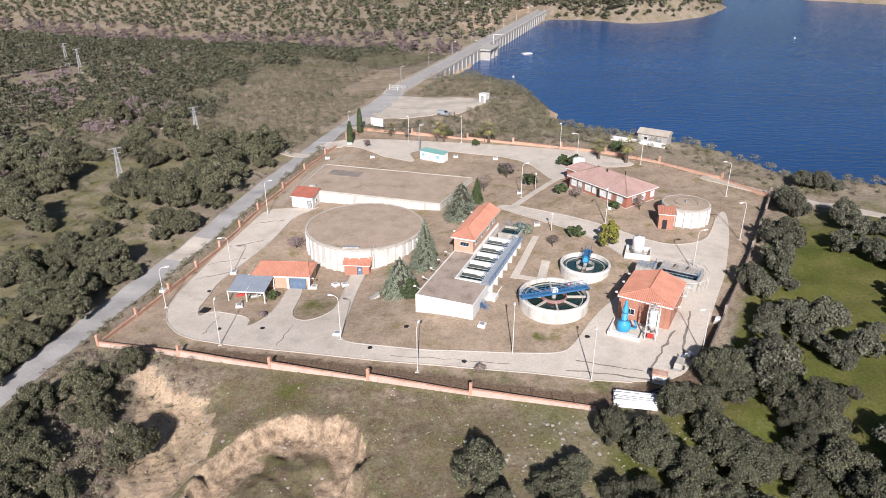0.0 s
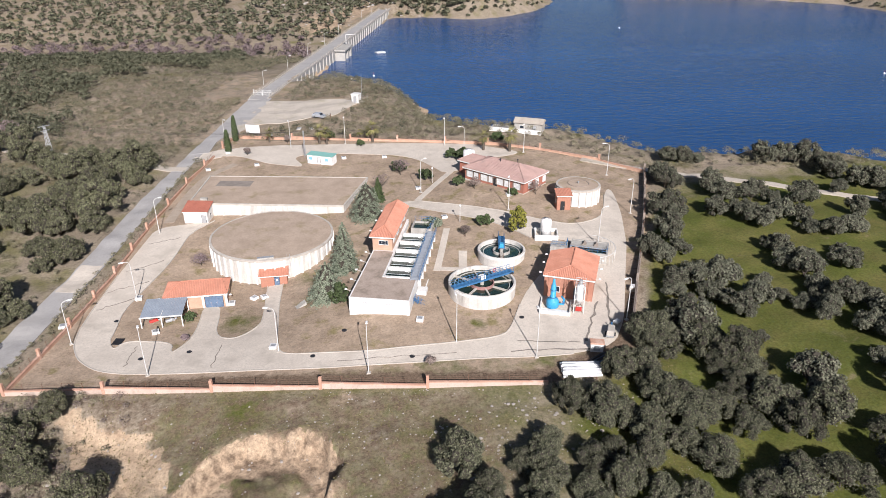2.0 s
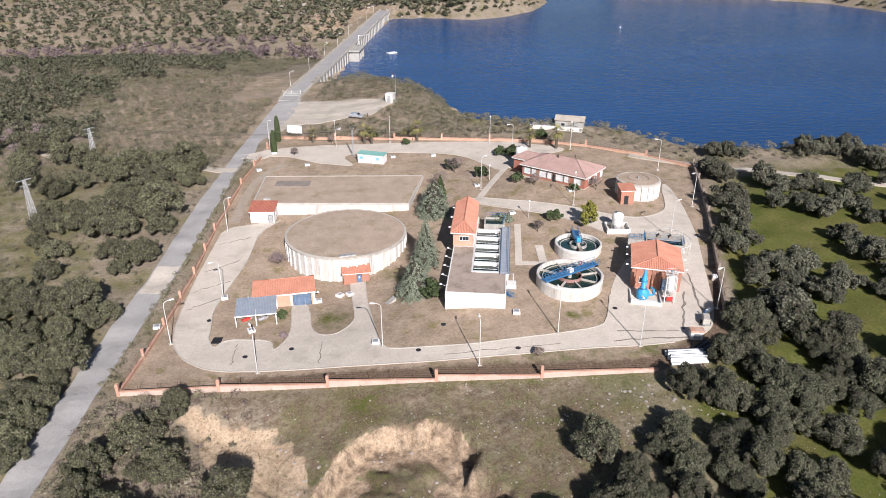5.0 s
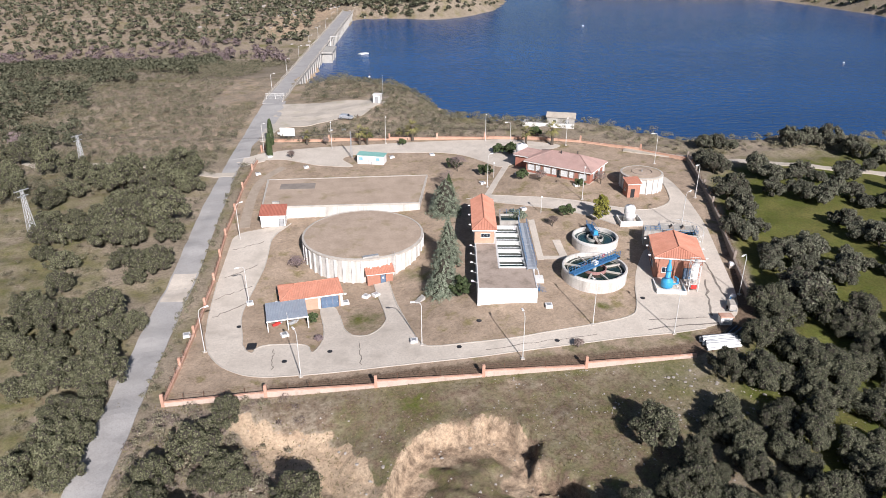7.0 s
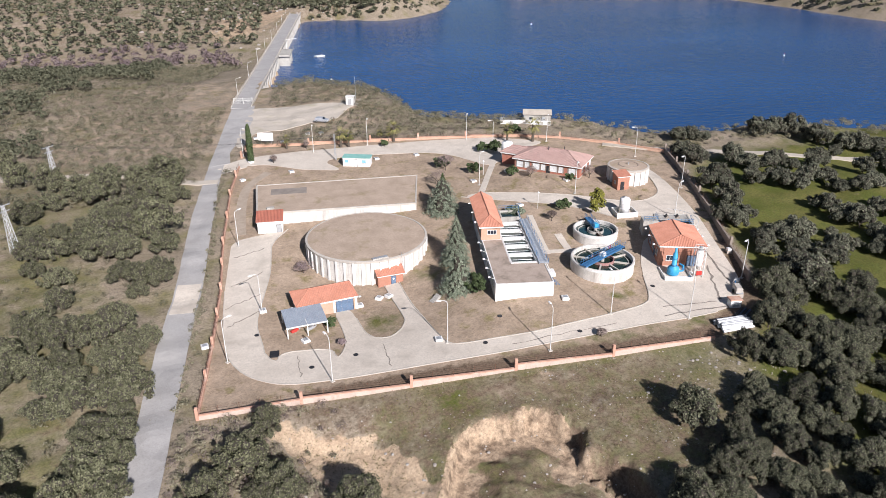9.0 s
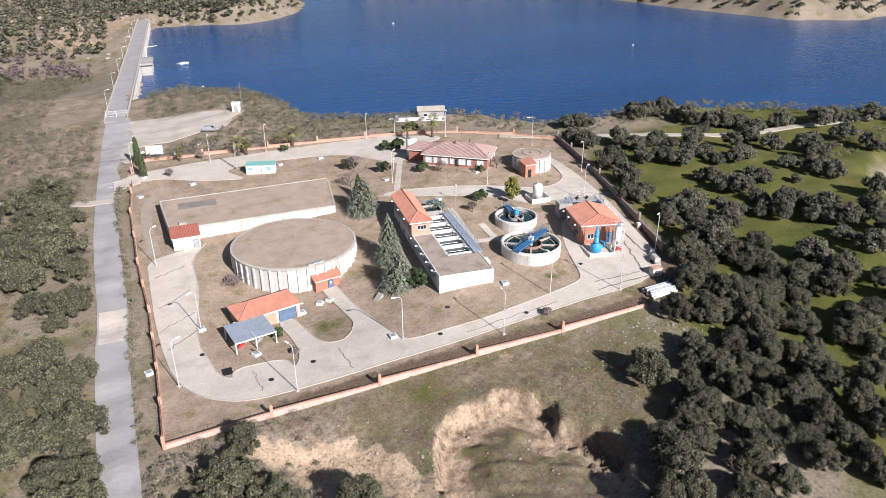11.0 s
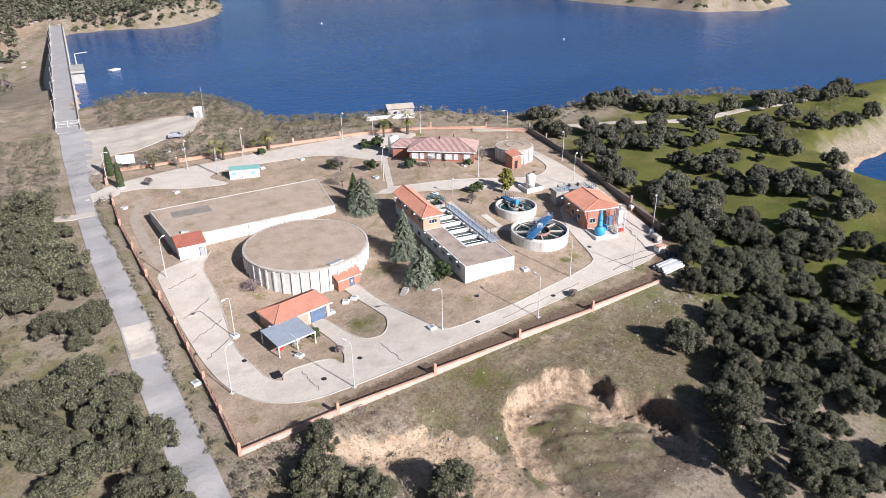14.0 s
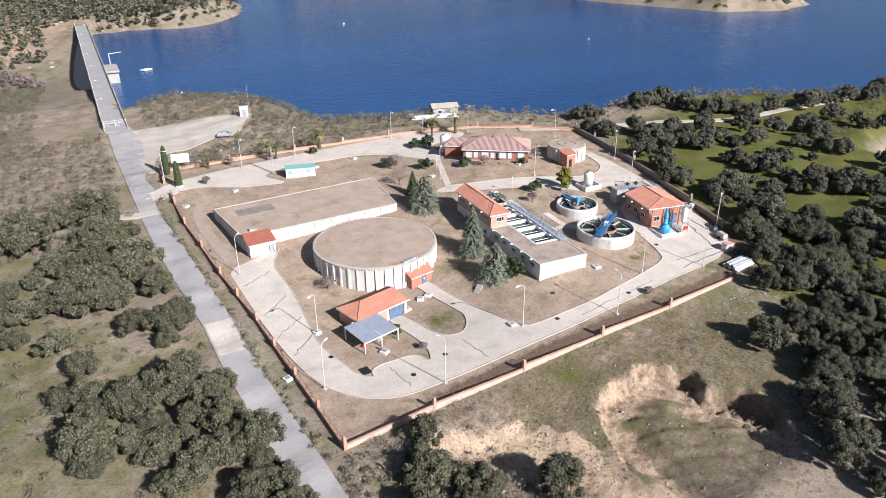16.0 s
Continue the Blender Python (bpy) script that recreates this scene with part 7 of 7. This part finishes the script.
def cypress(h, seed):
    rng = np.random.RandomState(seed)
    t = thing("cypress", "slim dark green columnar cypress at the entrance", "tree", group="entrance cypresses")
    part("trunk", Solid().tube((0, 0, -0.3), (0, 0, 1.0), 0.14, 0.1, 7), BARK, t)
    n = 1500
    f = rng.uniform(0, 1, n)
    r = 0.85 * np.sin(np.pi * (0.12 + 0.88 * (1 - f) ** 0.75) * 0.62) * rng.uniform(0.75, 1.05, n)
    a = rng.uniform(0, 6.283, n)
    p = np.stack([np.cos(a) * r, np.sin(a) * r, 0.3 + f * (h - 0.3)], 1)
    q = np.stack([np.cos(a), np.sin(a), 0.3 + 0 * a], 1) + rng.normal(0, 0.4, (n, 3))
    o = new("crown", leaf_mesh("crown", p, q, rng.uniform(0.6, 1.2, n) * 0.22, DARKLEAF, 0.5, seed))
    o.parent = t
    return t


cypress(6.4, 91).matrix_basis = at(-26.6, 193.5)
cypress(7.6, 92).matrix_basis = at(-24.8, 203.0)


def palm(h, seed):
    rng = np.random.RandomState(seed)
    t = thing("palm_tree", "short fan palm with a fibrous trunk", "palm", group="palms by the back wall")
    part("trunk", Solid().lathe([(0.3, -0.3), (0.26, 0.3), (0.22, h * 0.5), (0.26, h)], 10), BARK, t)
    V = Solid()
    for k in range(44):
        a, el = rng.uniform(0, 6.283), rng.uniform(-0.7, 1.2)
        d = Vector((math.cos(a) * math.cos(el), math.sin(a) * math.cos(el), math.sin(el)))
        sd = d.cross(Vector((0, 0, 1))).normalized()
        o = Vector((0, 0, h))
        length = rng.uniform(1.5, 2.1)
        tip = o + d * length + Vector((0, 0, -0.35))
        for j in range(-3, 4):
            e = tip + sd * 0.16 * j - d * 0.06 * abs(j)
            b0 = o + d * length * 0.4
            V.add([b0 - sd * 0.04 + sd * 0.05 * j, b0 + sd * 0.04 + sd * 0.05 * j, e], [(0, 1, 2)])
    part("fronds", V, PALMLEAF, t)
    return t


pm = palm(2.9, 93)
pm.matrix_basis = at(-15.4, 199.1)
for x, y, k in [(-1.7, 192.6, 1.35), (0.2, 191.4, 1.2), (9.6, 191.6, 0.85), (11.8, 190.4, 0.9), (12.8, 189.0, 1.45), (40.2, 172.4, 1.3), (46.4, 169.0, 1.6)]:
    o = copy_thing(pm, Matrix())
    o.matrix_basis = at(x, y, 360 * random.random()) @ Matrix.Scale(k, 4)

# ---- things beyond and around the yard ----
def rock_mesh(seed, r):
    rng = np.random.RandomState(seed)
    bm = bmesh.new()
    bmesh.ops.create_icosphere(bm, subdivisions=2, radius=r)
    for v in bm.verts:
        k = 1 + 0.28 * float(noise.noise(v.co * (1.6 / r) + Vector((seed * 3.1, 0, 0))))
        v.co = Vector((v.co.x * k * 1.2, v.co.y * k, v.co.z * k * 0.65))
    me = bpy.data.meshes.new("stone")
    bm.to_mesh(me)
    bm.free()
    me.materials.append(ROCK)
    return me


stones = [rock_mesh(k, 0.35) for k in range(4)]
stone_rng = np.random.RandomState(9)
count = 0
while count < 120:
    x, y = (stone_rng.uniform(2, 26), stone_rng.uniform(60, 74)) if count < 80 else (stone_rng.uniform(-50, -15), stone_rng.uniform(60, 80))
    o = new("stone", stones[count % 4])
    o.matrix_basis = at(x, y, stone_rng.uniform(0, 360)) @ Matrix.Scale(stone_rng.uniform(0.25, 0.8), 4)
    tagged(o, "loose pale granite stone on rough grass", "stone", "loose stones below the wall")
    count += 1
pebbles = Solid()
peb_rng = np.random.RandomState(77)
px, py = peb_rng.uniform(-46, 34, 5200), peb_rng.uniform(48, 94, 5200)
stony = np.where(px > -14, 1.0, 0.4) * (0.35 + 0.65 * (waves(px, py, 13, 26) > 0.1))
keep = (signed_distance(YARD, px, py) > 0.4) & (peb_rng.uniform(0, 1, 5200) < stony)
px, py = px[keep], py[keep]
for x, y, z in zip(px.tolist(), py.tolist(), land_z(px, py).tolist()):
    r = 0.05 + 0.17 * peb_rng.uniform() ** 3
    a = peb_rng.uniform(0, 6.283)
    ring = [(x + r * math.cos(a + i * 1.571) * peb_rng.uniform(0.7, 1.3), y + r * math.sin(a + i * 1.571) * peb_rng.uniform(0.7, 1.3), z - 0.03) for i in range(4)]
    pebbles.add(ring + [(x, y, z + r * 0.8)], [(0, 1, 4), (1, 2, 4), (2, 3, 4), (3, 0, 4)])
solo("pebbles", pebbles, ROCK, "pale stones and clods strewn over the rough field", "stones", kind="stuff")
boulders = Solid()
big = rock_mesh(7, 1.0)
bv = [v.co.copy() for v in big.vertices]
bf = [tuple(p.vertices) for p in big.polygons]
for k in range(140):
    x, y = (stone_rng.normal(30, 40), stone_rng.normal(520, 30)) if k < 150 else (stone_rng.uniform(-180, 60), stone_rng.uniform(440, 640))
    if signed_distance(SHORE, np.array([x]), np.array([y]))[0] < 2:
        continue
    m = at(x, y, stone_rng.uniform(0, 360)) @ Matrix.Scale(stone_rng.uniform(0.5, 1.4), 4)
    boulders.add([m @ v for v in bv], bf)
solo("hillside_boulders", boulders, ROCK, "pale granite boulders on the far hillside", "rocks", kind="stuff")


def sign_board():
    b = thing("sign_board", "blank white notice board on two steel legs", "sign", at(-19.8, 205.0, -28))
    part("panel", Solid().soft_box(-2.2, 2.2, -0.06, 0.06, 1.4, 3.8, 0.02), PLASTIC, b)
    for x in (-1.5, 1.5):
        part("leg", Solid().box(x - 0.07, x + 0.07, 0.065, 0.2, -0.3, 3.4), GALV, b)


sign_board()


def gauge_hut():
    b = thing("gauge_hut", "small white hut with a tall thin mast inside a wire fence", "hut", at(13.4, 227.2, -30))
    part("wall", Solid().soft_box(-1.2, 1.2, -1.2, 1.2, -0.4, 2.6), WHITE, b)
    part("roof", Solid().soft_box(-1.4, 1.4, -1.4, 1.4, 2.6, 2.8, 0.06), WHITE, b)
    door(b, pose(0, -1.2, 0), 0.8, 2.0, GALV)
    part("mast", Solid().tube((1.7, 0.8, -0.3), (1.7, 0.8, 9.0), 0.07, 0.03, 6).tube((1.4, 0.8, 7.6), (2.0, 0.8, 7.6), 0.03, n=4), GALV, b)
    for x in (-2.8, 0, 2.8):
        for y in (-2.8, 2.8):
            part("fence_post", Solid().tube((x, y, -0.3), (x, y, 1.6), 0.04, n=5), GALV, b)
    w = Solid()
    for h in (0.5, 1.0, 1.5):
        w.pipe([(-2.8, -2.8, h), (2.8, -2.8, h), (2.8, 2.8, h), (-2.8, 2.8, h), (-2.8, -2.8, h)], 0.012, 4)
    part("fence_wire", w, GALV, b)


gauge_hut()


def car():
    b = thing("parked_car", "silver estate car parked on the gravel", "car", at(0.3, 216.6, -36, 0.16))
    prof = [(-2.15, 0.35), (-2.2, 0.75), (-2.05, 0.95), (-1.7, 1.42), (0.35, 1.5), (1.05, 1.0), (2.0, 0.85), (2.2, 0.6), (2.15, 0.35)]
    n = len(prof)
    V = [(x, -0.88 + (0.14 if z > 1.1 else 0), z) for x, z in prof] + [(x, 0.88 - (0.14 if z > 1.1 else 0), z) for x, z in prof]
    part("body", Solid().add(V, [tuple(range(n)), tuple(range(2 * n - 1, n - 1, -1))] + [(i, n + i, n + (i + 1) % n, (i + 1) % n) for i in range(n)]), CARPAINT, b)
    for sgn in (-1, 1):
        y = sgn * 0.80
        part("side_window", Solid().add([(-1.75, y + sgn * 0.045, 1.0), (0.75, y + sgn * 0.045, 1.0), (0.3, y - sgn * 0.04, 1.4), (-1.5, y - sgn * 0.04, 1.4)], [(0, 1, 2, 3)]), WINDOW, b)
        for x in (-1.35, 1.35):
            w = part("wheel", Solid().tube((x, sgn * 0.7, 0.32), (x, sgn * 0.92, 0.32), 0.32, n=18), BLACK, b)
            part("rim", Solid().tube((x, sgn * 0.9, 0.32), (x, sgn * 0.93, 0.32), 0.2, n=12), GALV, w)
        part("headlight", Solid().soft_box(2.05, 2.2, sgn * 0.62 - 0.16, sgn * 0.62 + 0.16, 0.62, 0.78), PLASTIC, b)
        part("tail_light", Solid().soft_box(-2.2, -2.08, sgn * 0.68 - 0.1, sgn * 0.68 + 0.1, 0.7, 0.95), REDPAINT, b)
    part("windscreen", Solid().add([(0.46, -0.7, 1.44), (1.04, -0.78, 1.03), (1.04, 0.78, 1.03), (0.46, 0.7, 1.44)], [(0, 1, 2, 3)]), WINDOW, b)


car()
p = thing("marker_post", "short dark wooden marker post at the car park edge", "post", at(3.6, 215.2))
part("shaft", Solid().tube((0, 0, -0.2), (0, 0, 1.15), 0.16, 0.14, 8), RUST, p)
part("cap", Solid().lathe([(0.17, 1.15), (0.17, 1.2), (0.05, 1.3)], 8), DARKMETAL, p)


def pylon(h, seed):
    b = thing("lattice_pylon", "grey galvanised lattice power pylon among the trees", "pylon", group="power line pylons")
    s = Solid()
    w = 0.75
    for sx in (-1, 1):
        for sy in (-1, 1):
            s.tube((sx * w, sy * w, -0.4), (sx * 0.2, sy * 0.2, h), 0.07, 0.05, 4)
    part("leg", s, GALV, b)
    s = Solid()
    n = 9
    for k in range(n):
        z0, z1 = h * k / n, h * (k + 1) / n
        a0, a1 = w + (0.2 - w) * k / n, w + (0.2 - w) * (k + 1) / n
        for sgn in (-1, 1):
            s.tube((-a0, sgn * a0, z0), (a1, sgn * a1, z1), 0.035, n=4).tube((sgn * a0, -a0, z0), (sgn * a1, a1, z1), 0.035, n=4).tube((a0, sgn * a0, z0), (-a1, sgn * a1, z1), 0.035, n=4)
    part("brace", s, GALV, b)
    part("crossarm", Solid().box(-1.6, 1.6, -0.08, 0.08, h - 0.3, h - 0.12).box(-1.2, 1.2, -0.07, 0.07, h - 1.5, h - 1.35), GALV, b)
    for x in (-1.5, 0, 1.5):
        part("insulator", Solid().lathe([(0.06, h - 0.12), (0.12, h + 0.1), (0.06, h + 0.35)], 8, x, 0), DARKMETAL, b)
    return b


py = pylon(10.5, 1)
py.matrix_basis = at(-73.5, 202.8, 40)
for x, y in [(-81.2, 166.2), (-168, 317), (-154, 300)]:
    copy_thing(py, at(x, y, 40))
pole = thing("lattice_mast", "slim leaning lattice pole beside the cabin", "mast", at(-6.4, 183.2))
s = Solid()
for sx, sy in ((-0.25, -0.25), (0.25, -0.25), (0, 0.3)):
    s.tube((sx, sy, -0.3), (sx * 0.4, sy * 0.4, 7.2), 0.05, n=4)
part("leg", s, GALV, pole)
s = Solid()
for k in range(10):
    z = 0.7 * k
    s.tube((-0.24, -0.24, z), (0.2, -0.2, z + 0.7), 0.025, n=4).tube((0.22, -0.22, z), (0, 0.25, z + 0.7), 0.025, n=4)
part("brace", s, GALV, pole)


def shore_building():
    b = thing("shore_building", "low pale concrete pump building on the lake shore", "building", at(57.5, 184.0, -32))
    part("wall", Solid().box(-4.0, 4.0, -2.2, 2.2, -1.5, 2.4), CONCRETE, b)
    part("roof", Solid().add([(-4.3, -2.6, 2.4), (4.3, -2.6, 2.4), (4.3, 2.6, 2.4), (-4.3, 2.6, 2.4), (-4.3, 0, 3.5), (4.3, 0, 3.5)], [(0, 1, 5, 4), (2, 3, 4, 5), (1, 2, 5), (3, 0, 4), (3, 2, 1, 0)]), RUBBLE, b)
    window(b, pose(-1.8, -2.2, 0.8), 1.2, 0.9)
    door(b, pose(1.8, -2.2, -0.2), 1.0, 2.0, GALV)
    part("terrace", Solid().box(-11, -4.003, -2.8, 2.0, -1.6, 0.3), CONCRETE, b)
    part("low_wall", Solid().box(-11, 4, -3.6, -3.2, -1.6, 0.9), WHITE, b)


shore_building()


def pipe_stack():
    b = thing("pipe_stack", "stack of grey-white pipes lying outside the wall", "pipes", at(26.4, 77.6, -12))
    k = 0
    for row in range(3):
        for i in range(9 - 2 * row):
            y = -1.6 + 0.4 * i + 0.4 * row
            part("pipe", Solid().lathe([(0.19, -2.9 + 0.15 * (k % 3)), (0.19, 2.9 - 0.2 * (k % 2)), (0.15, 2.9 - 0.2 * (k % 2)), (0.15, -2.9 + 0.15 * (k % 3))], 10, closed=True), GALV if k % 3 else PLASTIC, b).matrix_basis = pose(0, y, 0.2 + 0.35 * row, 0, 90, random.uniform(-4, 4))
            k += 1
    for x in (-2, 2):
        part("bearer", Solid().box(x - 0.08, x + 0.08, -2, 2.2, -0.15, 0.012), RUST, b)


pipe_stack()


def meter_box():
    b = thing("meter_cabinet", "white concrete meter cabinet with orange cap beside the wall", "cabinet", at(30.8, 81.6, -20))
    part("body", Solid().soft_box(-0.95, 0.95, -0.6, 0.6, -0.3, 1.35), WHITE, b)
    part("cap", Solid().soft_box(-1.1, 1.1, -0.75, 0.75, 1.35, 1.55, 0.06), COPING, b)
    part("hatch", Solid().box(-0.5, 0.5, -0.63, -0.6, 0.2, 1.1), GALV, b)


meter_box()


def trailer():
    b = thing("pump_trailer", "grey wheeled pump trailer parked at the yard edge", "trailer", at(34.5, 84.5, 60))
    part("chassis", Solid().box(-1.6, 1.6, -0.6, 0.6, 0.45, 0.6).box(1.6, 2.8, -0.06, 0.06, 0.48, 0.58), GALV, b)
    part("engine_cover", Solid().soft_box(-1.3, 0.9, -0.55, 0.55, 0.6, 1.4, 0.12), KERB, b)
    part("pipe", Solid().pipe([(0.9, 0, 0.9), (1.4, 0, 0.9), (1.4, 0, 1.5)], 0.12), BLUE, b)
    for y in (-0.72, 0.72):
        part("wheel", Solid().tube((-0.2, y - 0.1, 0.33), (-0.2, y + 0.1, 0.33), 0.33, n=16), BLACK, b)


trailer()
for x, y, yaw, lab in [(36.6, 86.6, 30, "stack of weathered wooden pallets at the yard edge"), (43.8, 95.4, 62, "pale sacks and boards heaped on a pallet by the wall")]:
    b = thing("pallet_stack", lab, "pallets", at(x, y, yaw))
    for k in range(4):
        s = Solid()
        for i in range(5):
            s.box(-0.6, 0.6, -0.5 + i * 0.22, -0.38 + i * 0.22, 0.14 * k + 0.1, 0.14 * k + 0.125)
        for i in range(3):
            s.box(-0.6 + i * 0.55, -0.5 + i * 0.55, -0.5, 0.5, 0.14 * k, 0.14 * k + 0.1)
        part("pallet", s, GRAVEL, b)
    part("load", Solid().soft_box(-0.5, 0.5, -0.4, 0.4, 0.55, 1.0, 0.12), PLASTIC, b)

# floating pontoon and marker buoys
pt = thing("pontoon", "small white floating pontoon on the lake", "pontoon", pose(41.8, 355.0, 0.0, 0, 0, 20))
part("deck", Solid().soft_box(-2.4, 2.4, -1.4, 1.4, 0.15, 0.6, 0.08), PLASTIC, pt)
for y in (-1.0, 1.0):
    part("float", Solid().tube((-2.3, y, 0.05), (2.3, y, 0.05), 0.28, n=10), GALV, pt)
for x, y in [(198.0, 405.0), (247, 252), (30, 300), (20, 296)]:
    o = thing("marker_buoy", "small white marker buoy on the lake", "buoy", pose(x, y, 0))
    part("float", Solid().lathe([(0.1, -0.3), (0.45, -0.1), (0.5, 0.15), (0.2, 0.5), (0.06, 0.6)], 12), PLASTIC, o, smooth=True)
    part("stick", Solid().tube((0, 0, 0.55), (0, 0, 1.5), 0.04, n=5), REDPAINT, o)
s = Solid()
for k in range(9):
    s.box(0, 1.1, -0.3 * k - 0.3, -0.3 * k - 0.003, -0.6, 1.5 - 0.17 * k)
solo("garden_steps", s, CONCRETE, "short concrete steps up the earth mound", "steps", pose(-11.6, 110.4, -0.9, 0, 0, -75))


def cable(a, b, sag):
    """A hanging wire between two points."""
    pts = [Vector(a).lerp(Vector(b), k / 14) - Vector((0, 0, sag * 4 * (k / 14) * (1 - k / 14))) for k in range(15)]
    return solo("power_cable", Solid().pipe(pts, 0.02, 4), DARKMETAL, "thin dark overhead power cable between pylons", "cable", group="overhead power cables")


for o in (-1.5, 0.0, 1.5):
    cable((-73.5 + o * 0.7, 202.8 + o * 0.7, ground_z(-73.5, 202.8) + 10.7), (-6.4 + o * 0.2, 183.2, ground_z(-6.4, 183.2) + 7.0), 1.6)
    cable((-73.5 + o * 0.7, 202.8 + o * 0.7, ground_z(-73.5, 202.8) + 10.7), (-81.2 + o * 0.7, 166.2 + o * 0.7, ground_z(-81.2, 166.2) + 10.7), 0.8)


def old_pipes():
    b = thing("pipe_heap", "untidy heap of dark weathered pipes beside the pale stack", "pipes", at(30.6, 78.9, 25))
    for k in range(9):
        part("pipe", Solid().tube((-2.2 + 0.2 * (k % 3), -1.0 + 0.28 * k, 0.12 + 0.18 * (k % 2)), (1.9 - 0.3 * (k % 2), -1.2 + 0.3 * k, 0.12 + 0.2 * (k % 2)), 0.13, n=8), BLUEDOOR if k % 3 == 0 else DARKMETAL, b)
    part("bearer", Solid().box(-1.5, -1.35, -1.4, 1.8, -0.2, 0.02), RUST, b)


old_pipes()
SEAM = mat("dark_crack_filler", (0.24, 0.21, 0.18), None, 0.9, 1, 8, 0.1)
crack_rng = np.random.RandomState(14)
for (ax, ay), (bx, by), w in [((-47.5, 118), (-41, 121.5), 0.16), ((-47, 124), (-39.8, 126.4), 0.14), ((-44.4, 131), (-37.5, 134), 0.16), ((-41.8, 141.5), (-35, 142.8), 0.14), ((-40, 99), (-39, 104.6), 0.12), ((-27, 95), (-25.6, 101.8), 0.12),
                              ((18, 84.5), (31, 81.9), 0.3), ((30, 84), (36.4, 93.6), 0.34), ((36.2, 88), (40.4, 98.6), 0.26), ((-8, 90), (10, 86.4), 0.12), ((20, 86.5), (29, 84.0), 0.16)]:
    n = 9
    line = [(ax + (bx - ax) * k / n + crack_rng.uniform(-0.25, 0.25), ay + (by - ay) * k / n + crack_rng.uniform(-0.25, 0.25)) for k in range(n + 1)]
    draped("paving_crack", ribbon(line, [w * crack_rng.uniform(0.5, 1.5) for _ in line]), SEAM, "dark crack and damp stain across the yard paving", "crack", 0.1, 0.8)
